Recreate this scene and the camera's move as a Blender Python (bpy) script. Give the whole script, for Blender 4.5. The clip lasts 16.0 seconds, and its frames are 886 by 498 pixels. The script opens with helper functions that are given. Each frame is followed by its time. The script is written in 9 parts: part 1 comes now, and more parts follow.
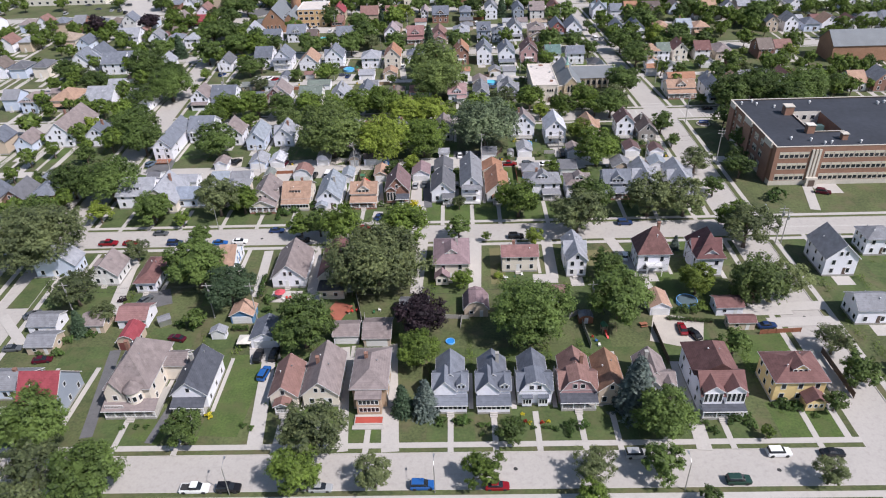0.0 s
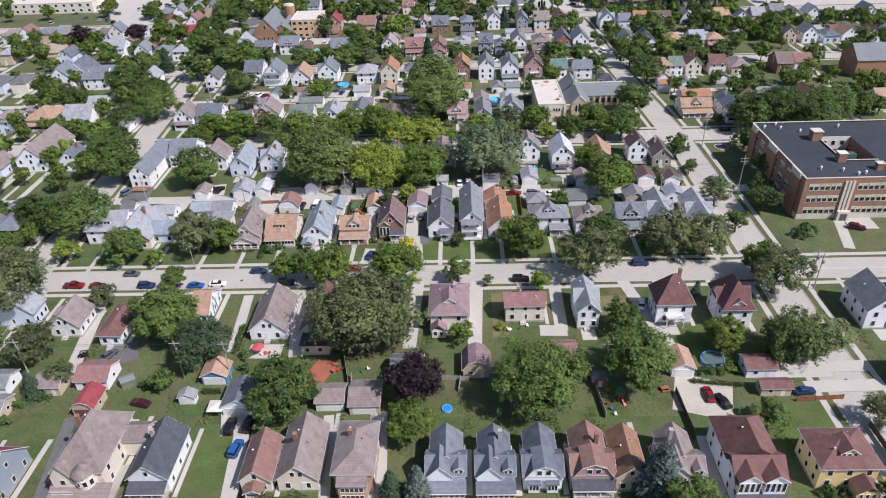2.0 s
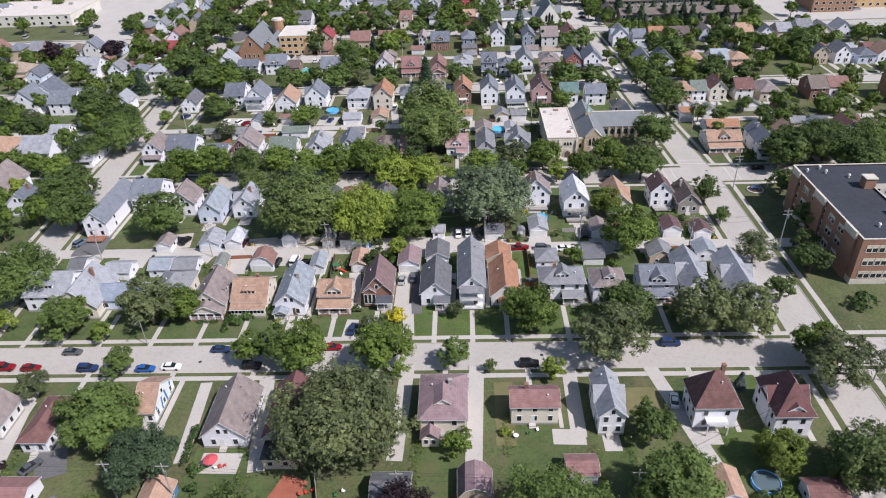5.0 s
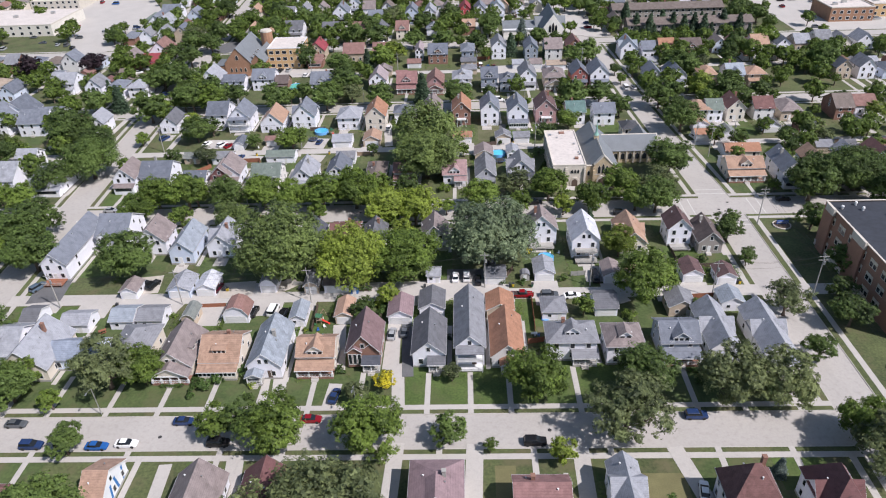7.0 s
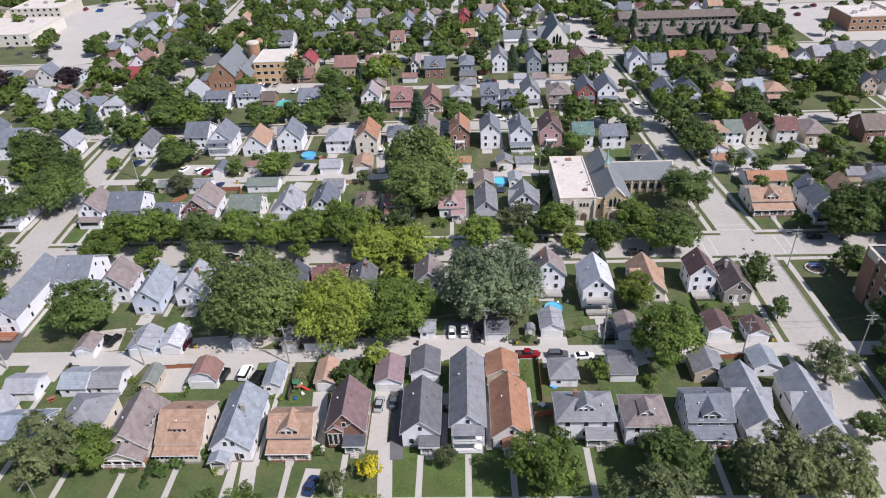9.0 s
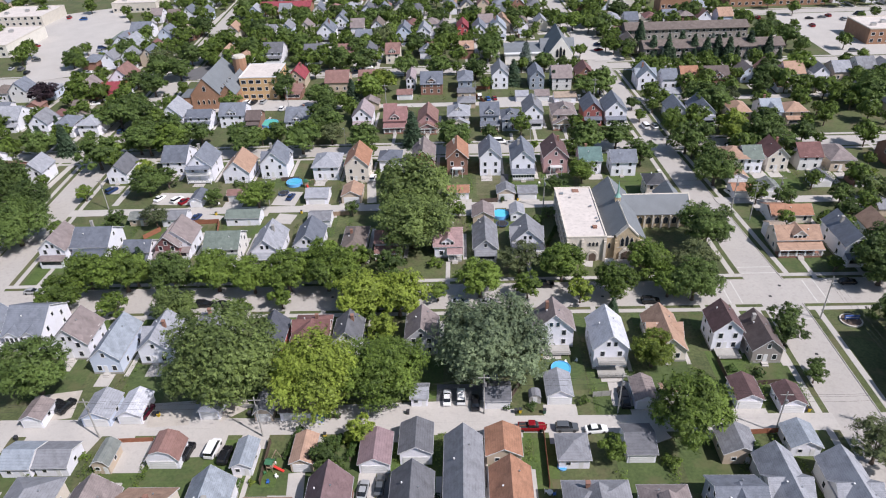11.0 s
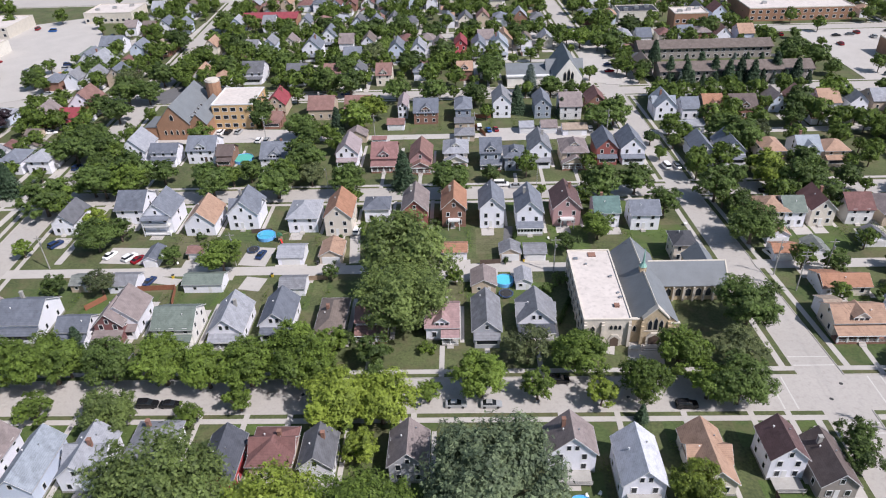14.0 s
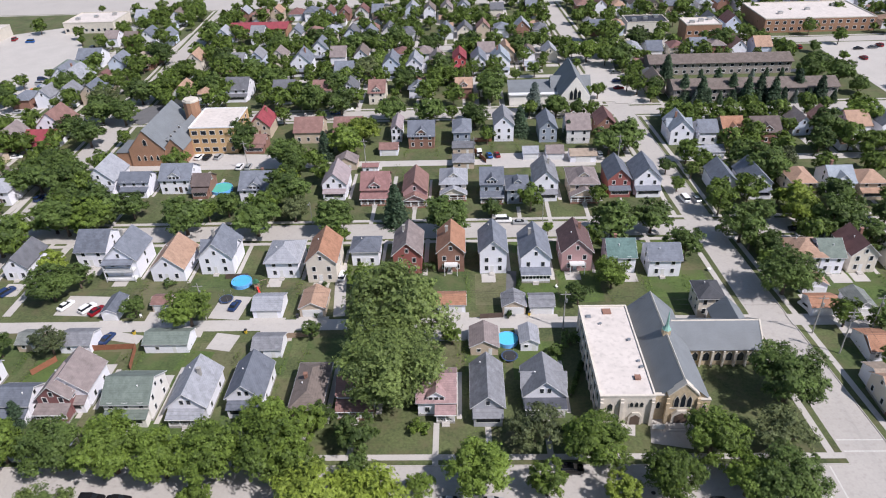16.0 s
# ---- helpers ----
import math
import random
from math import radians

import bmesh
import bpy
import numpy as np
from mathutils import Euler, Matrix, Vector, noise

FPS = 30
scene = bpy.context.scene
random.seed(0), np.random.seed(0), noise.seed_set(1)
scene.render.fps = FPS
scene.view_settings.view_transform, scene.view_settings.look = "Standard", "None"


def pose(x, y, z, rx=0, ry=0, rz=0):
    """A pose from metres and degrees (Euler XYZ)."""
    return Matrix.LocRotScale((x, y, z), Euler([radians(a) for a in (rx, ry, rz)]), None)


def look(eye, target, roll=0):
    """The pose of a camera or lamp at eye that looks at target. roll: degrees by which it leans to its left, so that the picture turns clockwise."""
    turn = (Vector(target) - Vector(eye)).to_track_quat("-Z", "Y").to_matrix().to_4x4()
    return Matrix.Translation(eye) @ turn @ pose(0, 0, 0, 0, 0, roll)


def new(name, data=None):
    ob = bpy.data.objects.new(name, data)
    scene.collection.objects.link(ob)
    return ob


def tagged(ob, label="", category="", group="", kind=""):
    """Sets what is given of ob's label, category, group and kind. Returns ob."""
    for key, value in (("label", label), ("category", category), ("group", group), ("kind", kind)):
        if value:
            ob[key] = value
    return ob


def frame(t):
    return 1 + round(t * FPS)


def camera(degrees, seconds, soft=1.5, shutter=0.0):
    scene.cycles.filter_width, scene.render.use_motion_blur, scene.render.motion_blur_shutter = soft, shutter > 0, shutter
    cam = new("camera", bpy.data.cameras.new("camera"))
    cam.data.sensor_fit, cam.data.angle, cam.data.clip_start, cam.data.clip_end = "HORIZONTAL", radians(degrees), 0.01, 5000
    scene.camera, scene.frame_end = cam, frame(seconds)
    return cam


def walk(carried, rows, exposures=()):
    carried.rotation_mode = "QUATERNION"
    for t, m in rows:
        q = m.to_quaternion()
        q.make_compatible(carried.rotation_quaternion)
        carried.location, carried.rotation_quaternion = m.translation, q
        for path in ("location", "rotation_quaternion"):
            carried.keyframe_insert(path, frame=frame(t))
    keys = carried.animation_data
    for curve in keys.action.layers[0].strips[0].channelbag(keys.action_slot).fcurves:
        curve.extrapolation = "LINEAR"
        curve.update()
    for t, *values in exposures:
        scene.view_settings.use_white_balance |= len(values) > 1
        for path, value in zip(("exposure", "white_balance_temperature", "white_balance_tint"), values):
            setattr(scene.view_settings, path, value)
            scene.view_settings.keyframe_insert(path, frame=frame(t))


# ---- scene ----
# The flight: forward over the roofs at about 105 m, looking down by some 33 degrees
cam = camera(66.0, 16.0, soft=1.1)
PATH = [
    (0, look((0.17, -3.16, 107.41), (-2.39, 80.94, 53.37), -2.09)),
    (0.5, look((0.47, 2.44, 107.45), (-2.16, 86.53, 53.39), -2.13)),
    (1, look((0.79, 7.86, 107.4), (-1.92, 91.96, 53.38), -2.16)),
    (1.5, look((1.11, 13.22, 107.3), (-1.7, 97.36, 53.33), -2.18)),
    (2, look((1.37, 18.67, 107.21), (-1.58, 102.83, 53.28), -2.19)),
    (2.5, look((1.56, 24.18, 107.16), (-1.56, 108.35, 53.26), -2.19)),
    (3, look((1.75, 29.76, 107.09), (-1.49, 113.93, 53.21), -2.17)),
    (3.5, look((2.0, 35.4, 106.96), (-1.29, 119.58, 53.09), -2.16)),
    (4, look((2.34, 41.13, 106.81), (-1.01, 125.31, 52.94), -2.18)),
    (6.5, look((3.74, 69.69, 106.2), (0.19, 153.96, 52.47), -2.32)),
    (7, look((4.0, 75.63, 106.03), (0.41, 159.9, 52.29), -2.35)),
    (7.5, look((4.3, 81.55, 105.85), (0.65, 165.81, 52.12), -2.39)),
    (8, look((4.53, 87.49, 105.74), (0.85, 171.73, 51.99), -2.41)),
    (8.5, look((4.65, 93.45, 105.7), (0.99, 177.68, 51.92), -2.40)),
    (9, look((4.77, 99.42, 105.65), (1.14, 183.63, 51.84), -2.42)),
    (11.5, look((5.56, 127.01, 105.79), (2.05, 211.26, 52.04), -2.28)),
    (12, look((5.54, 133.38, 105.88), (2.1, 217.58, 52.03), -2.20)),
    (12.5, look((5.52, 139.61, 105.99), (2.16, 223.74, 52.04), -2.12)),
    (13, look((5.55, 145.47, 106.07), (2.26, 229.56, 52.06), -2.06)),
    (13.5, look((5.65, 151.25, 106.05), (2.4, 235.34, 52.02), -2.05)),
    (14, look((5.78, 157.33, 105.91), (2.55, 241.41, 51.88), -2.06)),
    (14.5, look((5.95, 163.6, 105.71), (2.7, 247.68, 51.67), -2.04)),
    (15, look((6.17, 169.82, 105.51), (2.88, 253.91, 51.49), -2.00)),
    (15.5, look((6.35, 175.89, 105.35), (3.07, 260.0, 51.35), -1.99)),
    (16, look((6.44, 181.95, 105.19), (3.21, 266.07, 51.22), -2.03)),
]
walk(cam, PATH)

# ---- light ----
SUN_EL, SUN_AZ = 50.0, 122.0   # elevation; compass bearing of the sun with +y as north
world = bpy.data.worlds.new("sky")
scene.world = world
world.use_nodes = True
wn = world.node_tree.nodes
sky = wn.new("ShaderNodeTexSky")
sky.sky_type = "NISHITA"
sky.sun_disc = False
sky.sun_elevation = radians(SUN_EL)
sky.sun_rotation = radians(SUN_AZ)
sky.air_density, sky.dust_density, sky.ozone_density = 1.0, 1.0, 1.2
wn["Background"].inputs["Strength"].default_value = 0.102
world.node_tree.links.new(sky.outputs[0], wn["Background"].inputs["Color"])
sun = new("sun", bpy.data.lights.new("sun", "SUN"))
sun.data.energy, sun.data.angle, sun.data.color = 4.75, radians(0.6), (1.0, 0.940, 0.955)
sun_dir = Vector((math.sin(radians(SUN_AZ)) * math.cos(radians(SUN_EL)), math.cos(radians(SUN_AZ)) * math.cos(radians(SUN_EL)), math.sin(radians(SUN_EL))))
sun.matrix_world = look(sun_dir * 900, (0, 0, 0))
scene.view_settings.exposure = 0.22

# ---- materials ----
MATS = {}


def material(key, color, rough=0.8, spread=0.16, fine=6.0, coarse=0.35, bump=0.15, metal=0.0, lines=0.0, obj_random=0.0, island=0.0, second=None, stain=0.0, groove=0.78, patch=None, patch_size=0.16):
    """A surface with grain and slow patches; lines: courses per metre of height, for siding and shingles."""
    if key in MATS:
        return MATS[key]
    m = bpy.data.materials.new(key)
    m.use_nodes = True
    nt = m.node_tree
    n, lk = nt.nodes, nt.links
    p = n["Principled BSDF"]
    p.inputs["Roughness"].default_value, p.inputs["Metallic"].default_value = rough, metal
    co = n.new("ShaderNodeTexCoord")
    small, large = n.new("ShaderNodeTexNoise"), n.new("ShaderNodeTexNoise")
    small.inputs["Scale"].default_value, small.inputs["Detail"].default_value = fine, 4
    large.inputs["Scale"].default_value, large.inputs["Detail"].default_value = coarse, 5
    for t in (small, large):
        lk.new(co.outputs["Object"], t.inputs["Vector"])
    add = n.new("ShaderNodeMath")
    add.operation = "ADD"
    lk.new(small.outputs[0], add.inputs[0]), lk.new(large.outputs[0], add.inputs[1])
    value = add.outputs[0]
    for on, source in ((obj_random, "obj"), (island, "isl")):
        if on:
            info = n.new("ShaderNodeObjectInfo") if source == "obj" else n.new("ShaderNodeNewGeometry")
            out = info.outputs["Random"] if source == "obj" else info.outputs["Random Per Island"]
            ma = n.new("ShaderNodeMath")
            ma.operation = "MULTIPLY_ADD"
            ma.inputs[1].default_value = on
            lk.new(out, ma.inputs[0]), lk.new(value, ma.inputs[2])
            off = n.new("ShaderNodeMath")
            off.operation = "SUBTRACT"
            off.inputs[1].default_value = on / 2
            lk.new(ma.outputs[0], off.inputs[0])
            value = off.outputs[0]
    ramp = n.new("ShaderNodeMapRange")
    ramp.inputs["From Min"].default_value, ramp.inputs["From Max"].default_value = 0.6, 1.4
    lk.new(value, ramp.inputs["Value"])
    mix = n.new("ShaderNodeMix")
    mix.data_type = "RGBA"
    c = color
    lo = [max(0.0, v * (1 - spread)) for v in c]
    hi = [min(1.0, v * (1 + spread)) for v in (second or c)]
    mix.inputs["A"].default_value, mix.inputs["B"].default_value = (*lo, 1), (*hi, 1)
    lk.new(ramp.outputs[0], mix.inputs["Factor"])
    base = mix.outputs["Result"]
    height = small.outputs[0]
    if patch:
        pn = n.new("ShaderNodeTexNoise")
        pn.inputs["Scale"].default_value, pn.inputs["Detail"].default_value, pn.inputs["Roughness"].default_value = patch_size, 7, 0.62
        lk.new(co.outputs["Object"], pn.inputs["Vector"])
        pr_ = n.new("ShaderNodeMapRange")
        pr_.inputs["From Min"].default_value, pr_.inputs["From Max"].default_value = 0.48, 0.66
        lk.new(pn.outputs[0], pr_.inputs["Value"])
        pm = n.new("ShaderNodeMix")
        pm.data_type = "RGBA"
        pm.inputs["B"].default_value = (*patch, 1)
        lk.new(pr_.outputs[0], pm.inputs["Factor"]), lk.new(base, pm.inputs["A"])
        base = pm.outputs["Result"]
    if stain:
        st = n.new("ShaderNodeTexNoise")
        st.inputs["Scale"].default_value, st.inputs["Detail"].default_value = 0.9, 6
        lk.new(co.outputs["Object"], st.inputs["Vector"])
        cr = n.new("ShaderNodeMapRange")
        cr.inputs["From Min"].default_value, cr.inputs["From Max"].default_value = 0.52, 0.72
        cr.inputs["To Min"].default_value, cr.inputs["To Max"].default_value = 0.0, stain
        lk.new(st.outputs[0], cr.inputs["Value"])
        dm = n.new("ShaderNodeMix")
        dm.data_type = "RGBA"
        dm.inputs["B"].default_value = (*[v * 0.45 for v in c], 1)
        lk.new(cr.outputs[0], dm.inputs["Factor"]), lk.new(base, dm.inputs["A"])
        base = dm.outputs["Result"]
    if lines:
        sep = n.new("ShaderNodeSeparateXYZ")
        lk.new(co.outputs["Object"], sep.inputs[0])
        saw = n.new("ShaderNodeMath")
        saw.operation = "MULTIPLY"
        saw.inputs[1].default_value = lines
        lk.new(sep.outputs["Z"], saw.inputs[0])
        fr = n.new("ShaderNodeMath")
        fr.operation = "FRACT"
        lk.new(saw.outputs[0], fr.inputs[0])
        edge = n.new("ShaderNodeMapRange")
        edge.inputs["From Max"].default_value = 0.18
        edge.inputs["To Min"].default_value = groove
        lk.new(fr.outputs[0], edge.inputs["Value"])
        mul = n.new("ShaderNodeMix")
        mul.data_type, mul.blend_type = "RGBA", "MULTIPLY"
        mul.inputs["Factor"].default_value = 1.0
        lk.new(base, mul.inputs["A"]), lk.new(edge.outputs[0], mul.inputs["B"])
        base = mul.outputs["Result"]
        height = fr.outputs[0]
    lk.new(base, p.inputs["Base Color"])
    if bump:
        b = n.new("ShaderNodeBump")
        b.inputs["Strength"].default_value, b.inputs["Distance"].default_value = bump, 0.03
        lk.new(height, b.inputs["Height"]), lk.new(b.outputs[0], p.inputs["Normal"])
    MATS[key] = m
    return m


ROOF = dict(red=(0.24, 0.045, 0.058), taupe=(0.21, 0.175, 0.171), darkgrey=(0.115, 0.118, 0.132), redbrown=(0.21, 0.12, 0.105), bluegrey=(0.15, 0.165, 0.198),
            orange=(0.30, 0.155, 0.098), charcoal=(0.066, 0.072, 0.090), rust=(0.235, 0.132, 0.085), plum=(0.165, 0.108, 0.112), maroon=(0.15, 0.075, 0.070), grey=(0.19, 0.195, 0.214), lightgrey=(0.27, 0.28, 0.31), peach=(0.36, 0.235, 0.175),
            darkred=(0.13, 0.06, 0.060), mauve=(0.22, 0.155, 0.166), rosered=(0.23, 0.125, 0.120), skyroof=(0.23, 0.265, 0.33), tanorange=(0.33, 0.215, 0.155),
            lightblue=(0.245, 0.275, 0.315), brown=(0.145, 0.118, 0.105), pink=(0.3, 0.2, 0.200), slateblue=(0.115, 0.128, 0.158), greenroof=(0.135, 0.165, 0.145),
            whitemetal=(0.46, 0.47, 0.514), darkmaroon=(0.11, 0.065, 0.065), darkbrown=(0.11, 0.085, 0.080), black=(0.05, 0.052, 0.060), teal=(0.1, 0.165, 0.155),
            greygreen=(0.17, 0.185, 0.175), tan=(0.3, 0.24, 0.190), pinkgrey=(0.27, 0.225, 0.235))
WALL = dict(slate=(0.28, 0.32, 0.380), cream=(0.68, 0.62, 0.540), white=(0.77, 0.77, 0.83), tanbrick=(0.42, 0.31, 0.220), rose=(0.42, 0.26, 0.260), tan=(0.5, 0.41, 0.320),
            yellow=(0.66, 0.5, 0.240), lightblue=(0.55, 0.61, 0.728), offwhite=(0.68, 0.67, 0.663), mural=(0.72, 0.74, 0.760), brick=(0.25, 0.135, 0.100),
            red=(0.45, 0.08, 0.090), grey=(0.4, 0.41, 0.449), greybrown=(0.3, 0.27, 0.250), maroonwall=(0.2, 0.09, 0.090), whitebrick=(0.72, 0.7, 0.670),
            redwall=(0.3, 0.1, 0.090), lemon=(0.72, 0.66, 0.400), blue=(0.1, 0.22, 0.380))
WORDS = dict(redbrown="reddish-brown", bluegrey="blue-grey", darkgrey="dark grey", lightgrey="light grey", darkred="dark red", rosered="rose-red", skyroof="pale blue-grey",
             tanorange="tan-orange", lightblue="light blue-grey", slateblue="slate-blue", greenroof="grey-green", whitemetal="whitish", darkmaroon="dark maroon",
             darkbrown="dark brown", greygreen="grey-green", pinkgrey="pinkish grey", tanbrick="tan brick", offwhite="off-white", mural="white and blue striped",
             greybrown="grey-brown", maroonwall="maroon", whitebrick="white and brick", redwall="red")


def roof_mat(key):
    worn = tuple(v * 1.2 + 0.008 for v in ROOF[key])
    return material("shingles " + key, ROOF[key], 0.9, 0.26, 5.0, 0.5, 0.4, lines=4.0, obj_random=0.25, stain=0.38, groove=0.7, patch=worn, patch_size=0.7)


def wall_mat(key):
    if "brick" in key and key != "whitebrick":
        return material("brickwork " + key, WALL[key], 0.9, 0.22, 7.0, 0.6, 0.4, lines=13.0)
    return material("siding " + key, WALL[key], 0.6, 0.06, 3.0, 0.4, 0.25, lines=7.0, obj_random=0.2, groove=0.88)


TRIM = material("white trim paint", (0.66, 0.66, 0.66), 0.5, 0.05, 5, 0.5, 0.0)
GUTTER = material("grey gutter paint", (0.40, 0.40, 0.41), 0.5, 0.08, 5, 0.5, 0.0)
CONCRETE = material("concrete", (0.42, 0.397, 0.372), 0.9, 0.10, 3.0, 0.12, 0.1, stain=0.18)
ROADMAT = material("pale street concrete", (0.385, 0.362, 0.338), 0.9, 0.09, 2.2, 0.07, 0.1, stain=0.22)
ASPHALT = material("worn asphalt", (0.12, 0.12, 0.125), 0.92, 0.2, 5.0, 0.3, 0.2, stain=0.3)
GRAVEL = material("gravel", (0.42, 0.385, 0.34), 0.95, 0.22, 8.0, 0.3, 0.3)
GRASS = material("lawn grass", (0.052, 0.074, 0.025), 0.95, 0.42, 1.7, 0.09, 0.3, second=(0.088, 0.104, 0.040), stain=0.35, patch=(0.110, 0.102, 0.052))
PALEGRASS = material("pale dry lawn grass", (0.085, 0.094, 0.040), 0.95, 0.3, 1.6, 0.2, 0.3, second=(0.11, 0.112, 0.055), patch=(0.13, 0.12, 0.068))
MIDGRASS = material("mown lawn grass", (0.050, 0.080, 0.022), 0.95, 0.32, 1.5, 0.2, 0.3, second=(0.070, 0.098, 0.032), patch=(0.092, 0.098, 0.042))
BRIGHTGRASS = material("watered lawn grass", (0.054, 0.096, 0.019), 0.95, 0.35, 2.0, 0.25, 0.3, second=(0.072, 0.106, 0.027), patch=(0.080, 0.095, 0.034))
FARGROUND = material("far ground", (0.10, 0.11, 0.07), 0.95, 0.5, 0.05, 0.012, 0.0, second=(0.28, 0.27, 0.24))
GLASS = material("window glass", (0.02, 0.024, 0.03), 0.08, 0.1, 3, 1, 0.0, obj_random=0.6)
FOUNDATION = material("foundation block", (0.32, 0.31, 0.29), 0.9, 0.15, 4, 0.6, 0.2, lines=5)
DARKWOOD = material("dark painted wood", (0.10, 0.07, 0.055), 0.7, 0.2, 8, 0.8, 0.1)
WOOD = material("weathered wood", (0.30, 0.22, 0.155), 0.8, 0.25, 8, 0.8, 0.2)
CEDAR = material("red-stained cedar", (0.26, 0.105, 0.06), 0.8, 0.25, 8, 0.8, 0.2)
GREYWOOD = material("grey weathered wood", (0.33, 0.32, 0.30), 0.85, 0.2, 8, 0.8, 0.2)
BRICK = wall_mat("brick")
TANBRICK = wall_mat("tanbrick")
METAL = material("galvanised metal", (0.5, 0.5, 0.5), 0.4, 0.1, 5, 1, 0.0, metal=0.8)
DARK = material("dark opening", (0.03, 0.03, 0.032), 0.8, 0.2, 5, 1, 0.0)


# ---- mesh helpers ----
class Mesh:
    """Collects closed pieces; becomes one mesh."""

    def __init__(self):
        self.v, self.f, self.mi = [], [], []

    def add(self, verts, faces, slot=0):
        o = len(self.v)
        self.v += [tuple(p) for p in verts]
        self.f += [tuple(o + i for i in f) for f in faces]
        self.mi += [slot] * len(faces)
        return self

    def box(self, x0, x1, y0, y1, z0, z1, slot=0):
        v = [(x, y, z) for z in (z0, z1) for y in (y0, y1) for x in (x0, x1)]
        return self.add(v, [(0, 2, 3, 1), (4, 5, 7, 6), (0, 1, 5, 4), (2, 6, 7, 3), (0, 4, 6, 2), (1, 3, 7, 5)], slot)

    def extrude(self, profile, a, b, axis="y", slot=0):
        """A closed profile of (across, up), counter-clockwise, pulled from a to b along an axis."""
        n = len(profile)
        if axis == "y":
            v = [(u, a, w) for u, w in profile] + [(u, b, w) for u, w in profile]
        else:
            v = [(a, -u, w) for u, w in profile] + [(b, -u, w) for u, w in profile]
        f = [tuple(range(n)), tuple(range(2 * n - 1, n - 1, -1))]
        f += [(i, i + n, (i + 1) % n + n, (i + 1) % n) for i in range(n)]
        return self.add(v, f, slot)

    def tube(self, points, radii, sides=8, slot=0):
        """A round limb through points."""
        v, f = [], []
        for k, (p, r) in enumerate(zip(points, radii)):
            p = Vector(p)
            q = Vector(points[min(k + 1, len(points) - 1)]) - Vector(points[max(k - 1, 0)])
            q = q.normalized() if q.length > 1e-6 else Vector((0, 0, 1))
            s = q.orthogonal().normalized()
            t = q.cross(s)
            v += [p + r * (math.cos(6.28319 * i / sides) * s + math.sin(6.28319 * i / sides) * t) for i in range(sides)]
        for k in range(len(points) - 1):
            f += [(k * sides + i, k * sides + (i + 1) % sides, (k + 1) * sides + (i + 1) % sides, (k + 1) * sides + i) for i in range(sides)]
        f += [tuple(range(sides - 1, -1, -1)), tuple((len(points) - 1) * sides + i for i in range(sides))]
        return self.add(v, f, slot)

    def data(self, name, mats, smooth=False):
        me = bpy.data.meshes.new(name)
        me.from_pydata(self.v, [], self.f)
        for m in mats if isinstance(mats, (list, tuple)) else [mats]:
            me.materials.append(m)
        if max(self.mi, default=0):
            me.polygons.foreach_set("material_index", self.mi)
        if smooth:
            me.shade_smooth()
        me.update()
        return me


def part(name, mesh, mat, parent, label="", at=None, smooth=False):
    """One mesh object under a thing or a part."""
    data = mesh.data(name, mat, smooth) if isinstance(mesh, Mesh) else mesh
    ob = new(name, data)
    ob.parent = parent
    if at is not None:
        ob.matrix_basis = at
    return tagged(ob, label)


def thing(name, label, category, m, group="", kind=""):
    ob = new(name)
    ob.matrix_basis = m
    return tagged(ob, label, category, group, kind)


def setting(name, mesh, mat, label, kind="structure"):
    ob = new(name, mesh.data(name, mat))
    return tagged(ob, label, "ground" if "lawn" in name else name.split("_")[0], "", kind)
# ---- ground, streets, pavements ----
STREETS = [(80.4, 89.0), (168.3, 177.5), (258.8, 269.2), (352.0, 360.3), (445.0, 454.0), (538.0, 547.0)]


def left_street(y):
    """The kerb lines of the western cross street, which runs slightly askew."""
    return -123.5 - 0.058 * (y - 140), -114.0 - 0.053 * (y - 130)


def right_street(y):
    d = max(0.0, y - 255)
    return 79.0 - 0.06 * d, 89.0 - 0.055 * d - 2.5 * min(1.0, d / 90.0)


def in_cross_street(x, y, m=0.0):
    return any(a - m < x < b + m for a, b in (left_street(y), right_street(y)))


def prism(m, a, b, y0, y1, z0, z1):
    """A slab whose sides a(y) and b(y) may run askew."""
    v = [(a(y0), y0), (b(y0), y0), (b(y1), y1), (a(y1), y1)]
    return m.add([(x, y, z0) for x, y in v] + [(x, y, z1) for x, y in v], [(0, 3, 2, 1), (4, 5, 6, 7), (0, 1, 5, 4), (1, 2, 6, 5), (2, 3, 7, 6), (3, 0, 4, 7)])


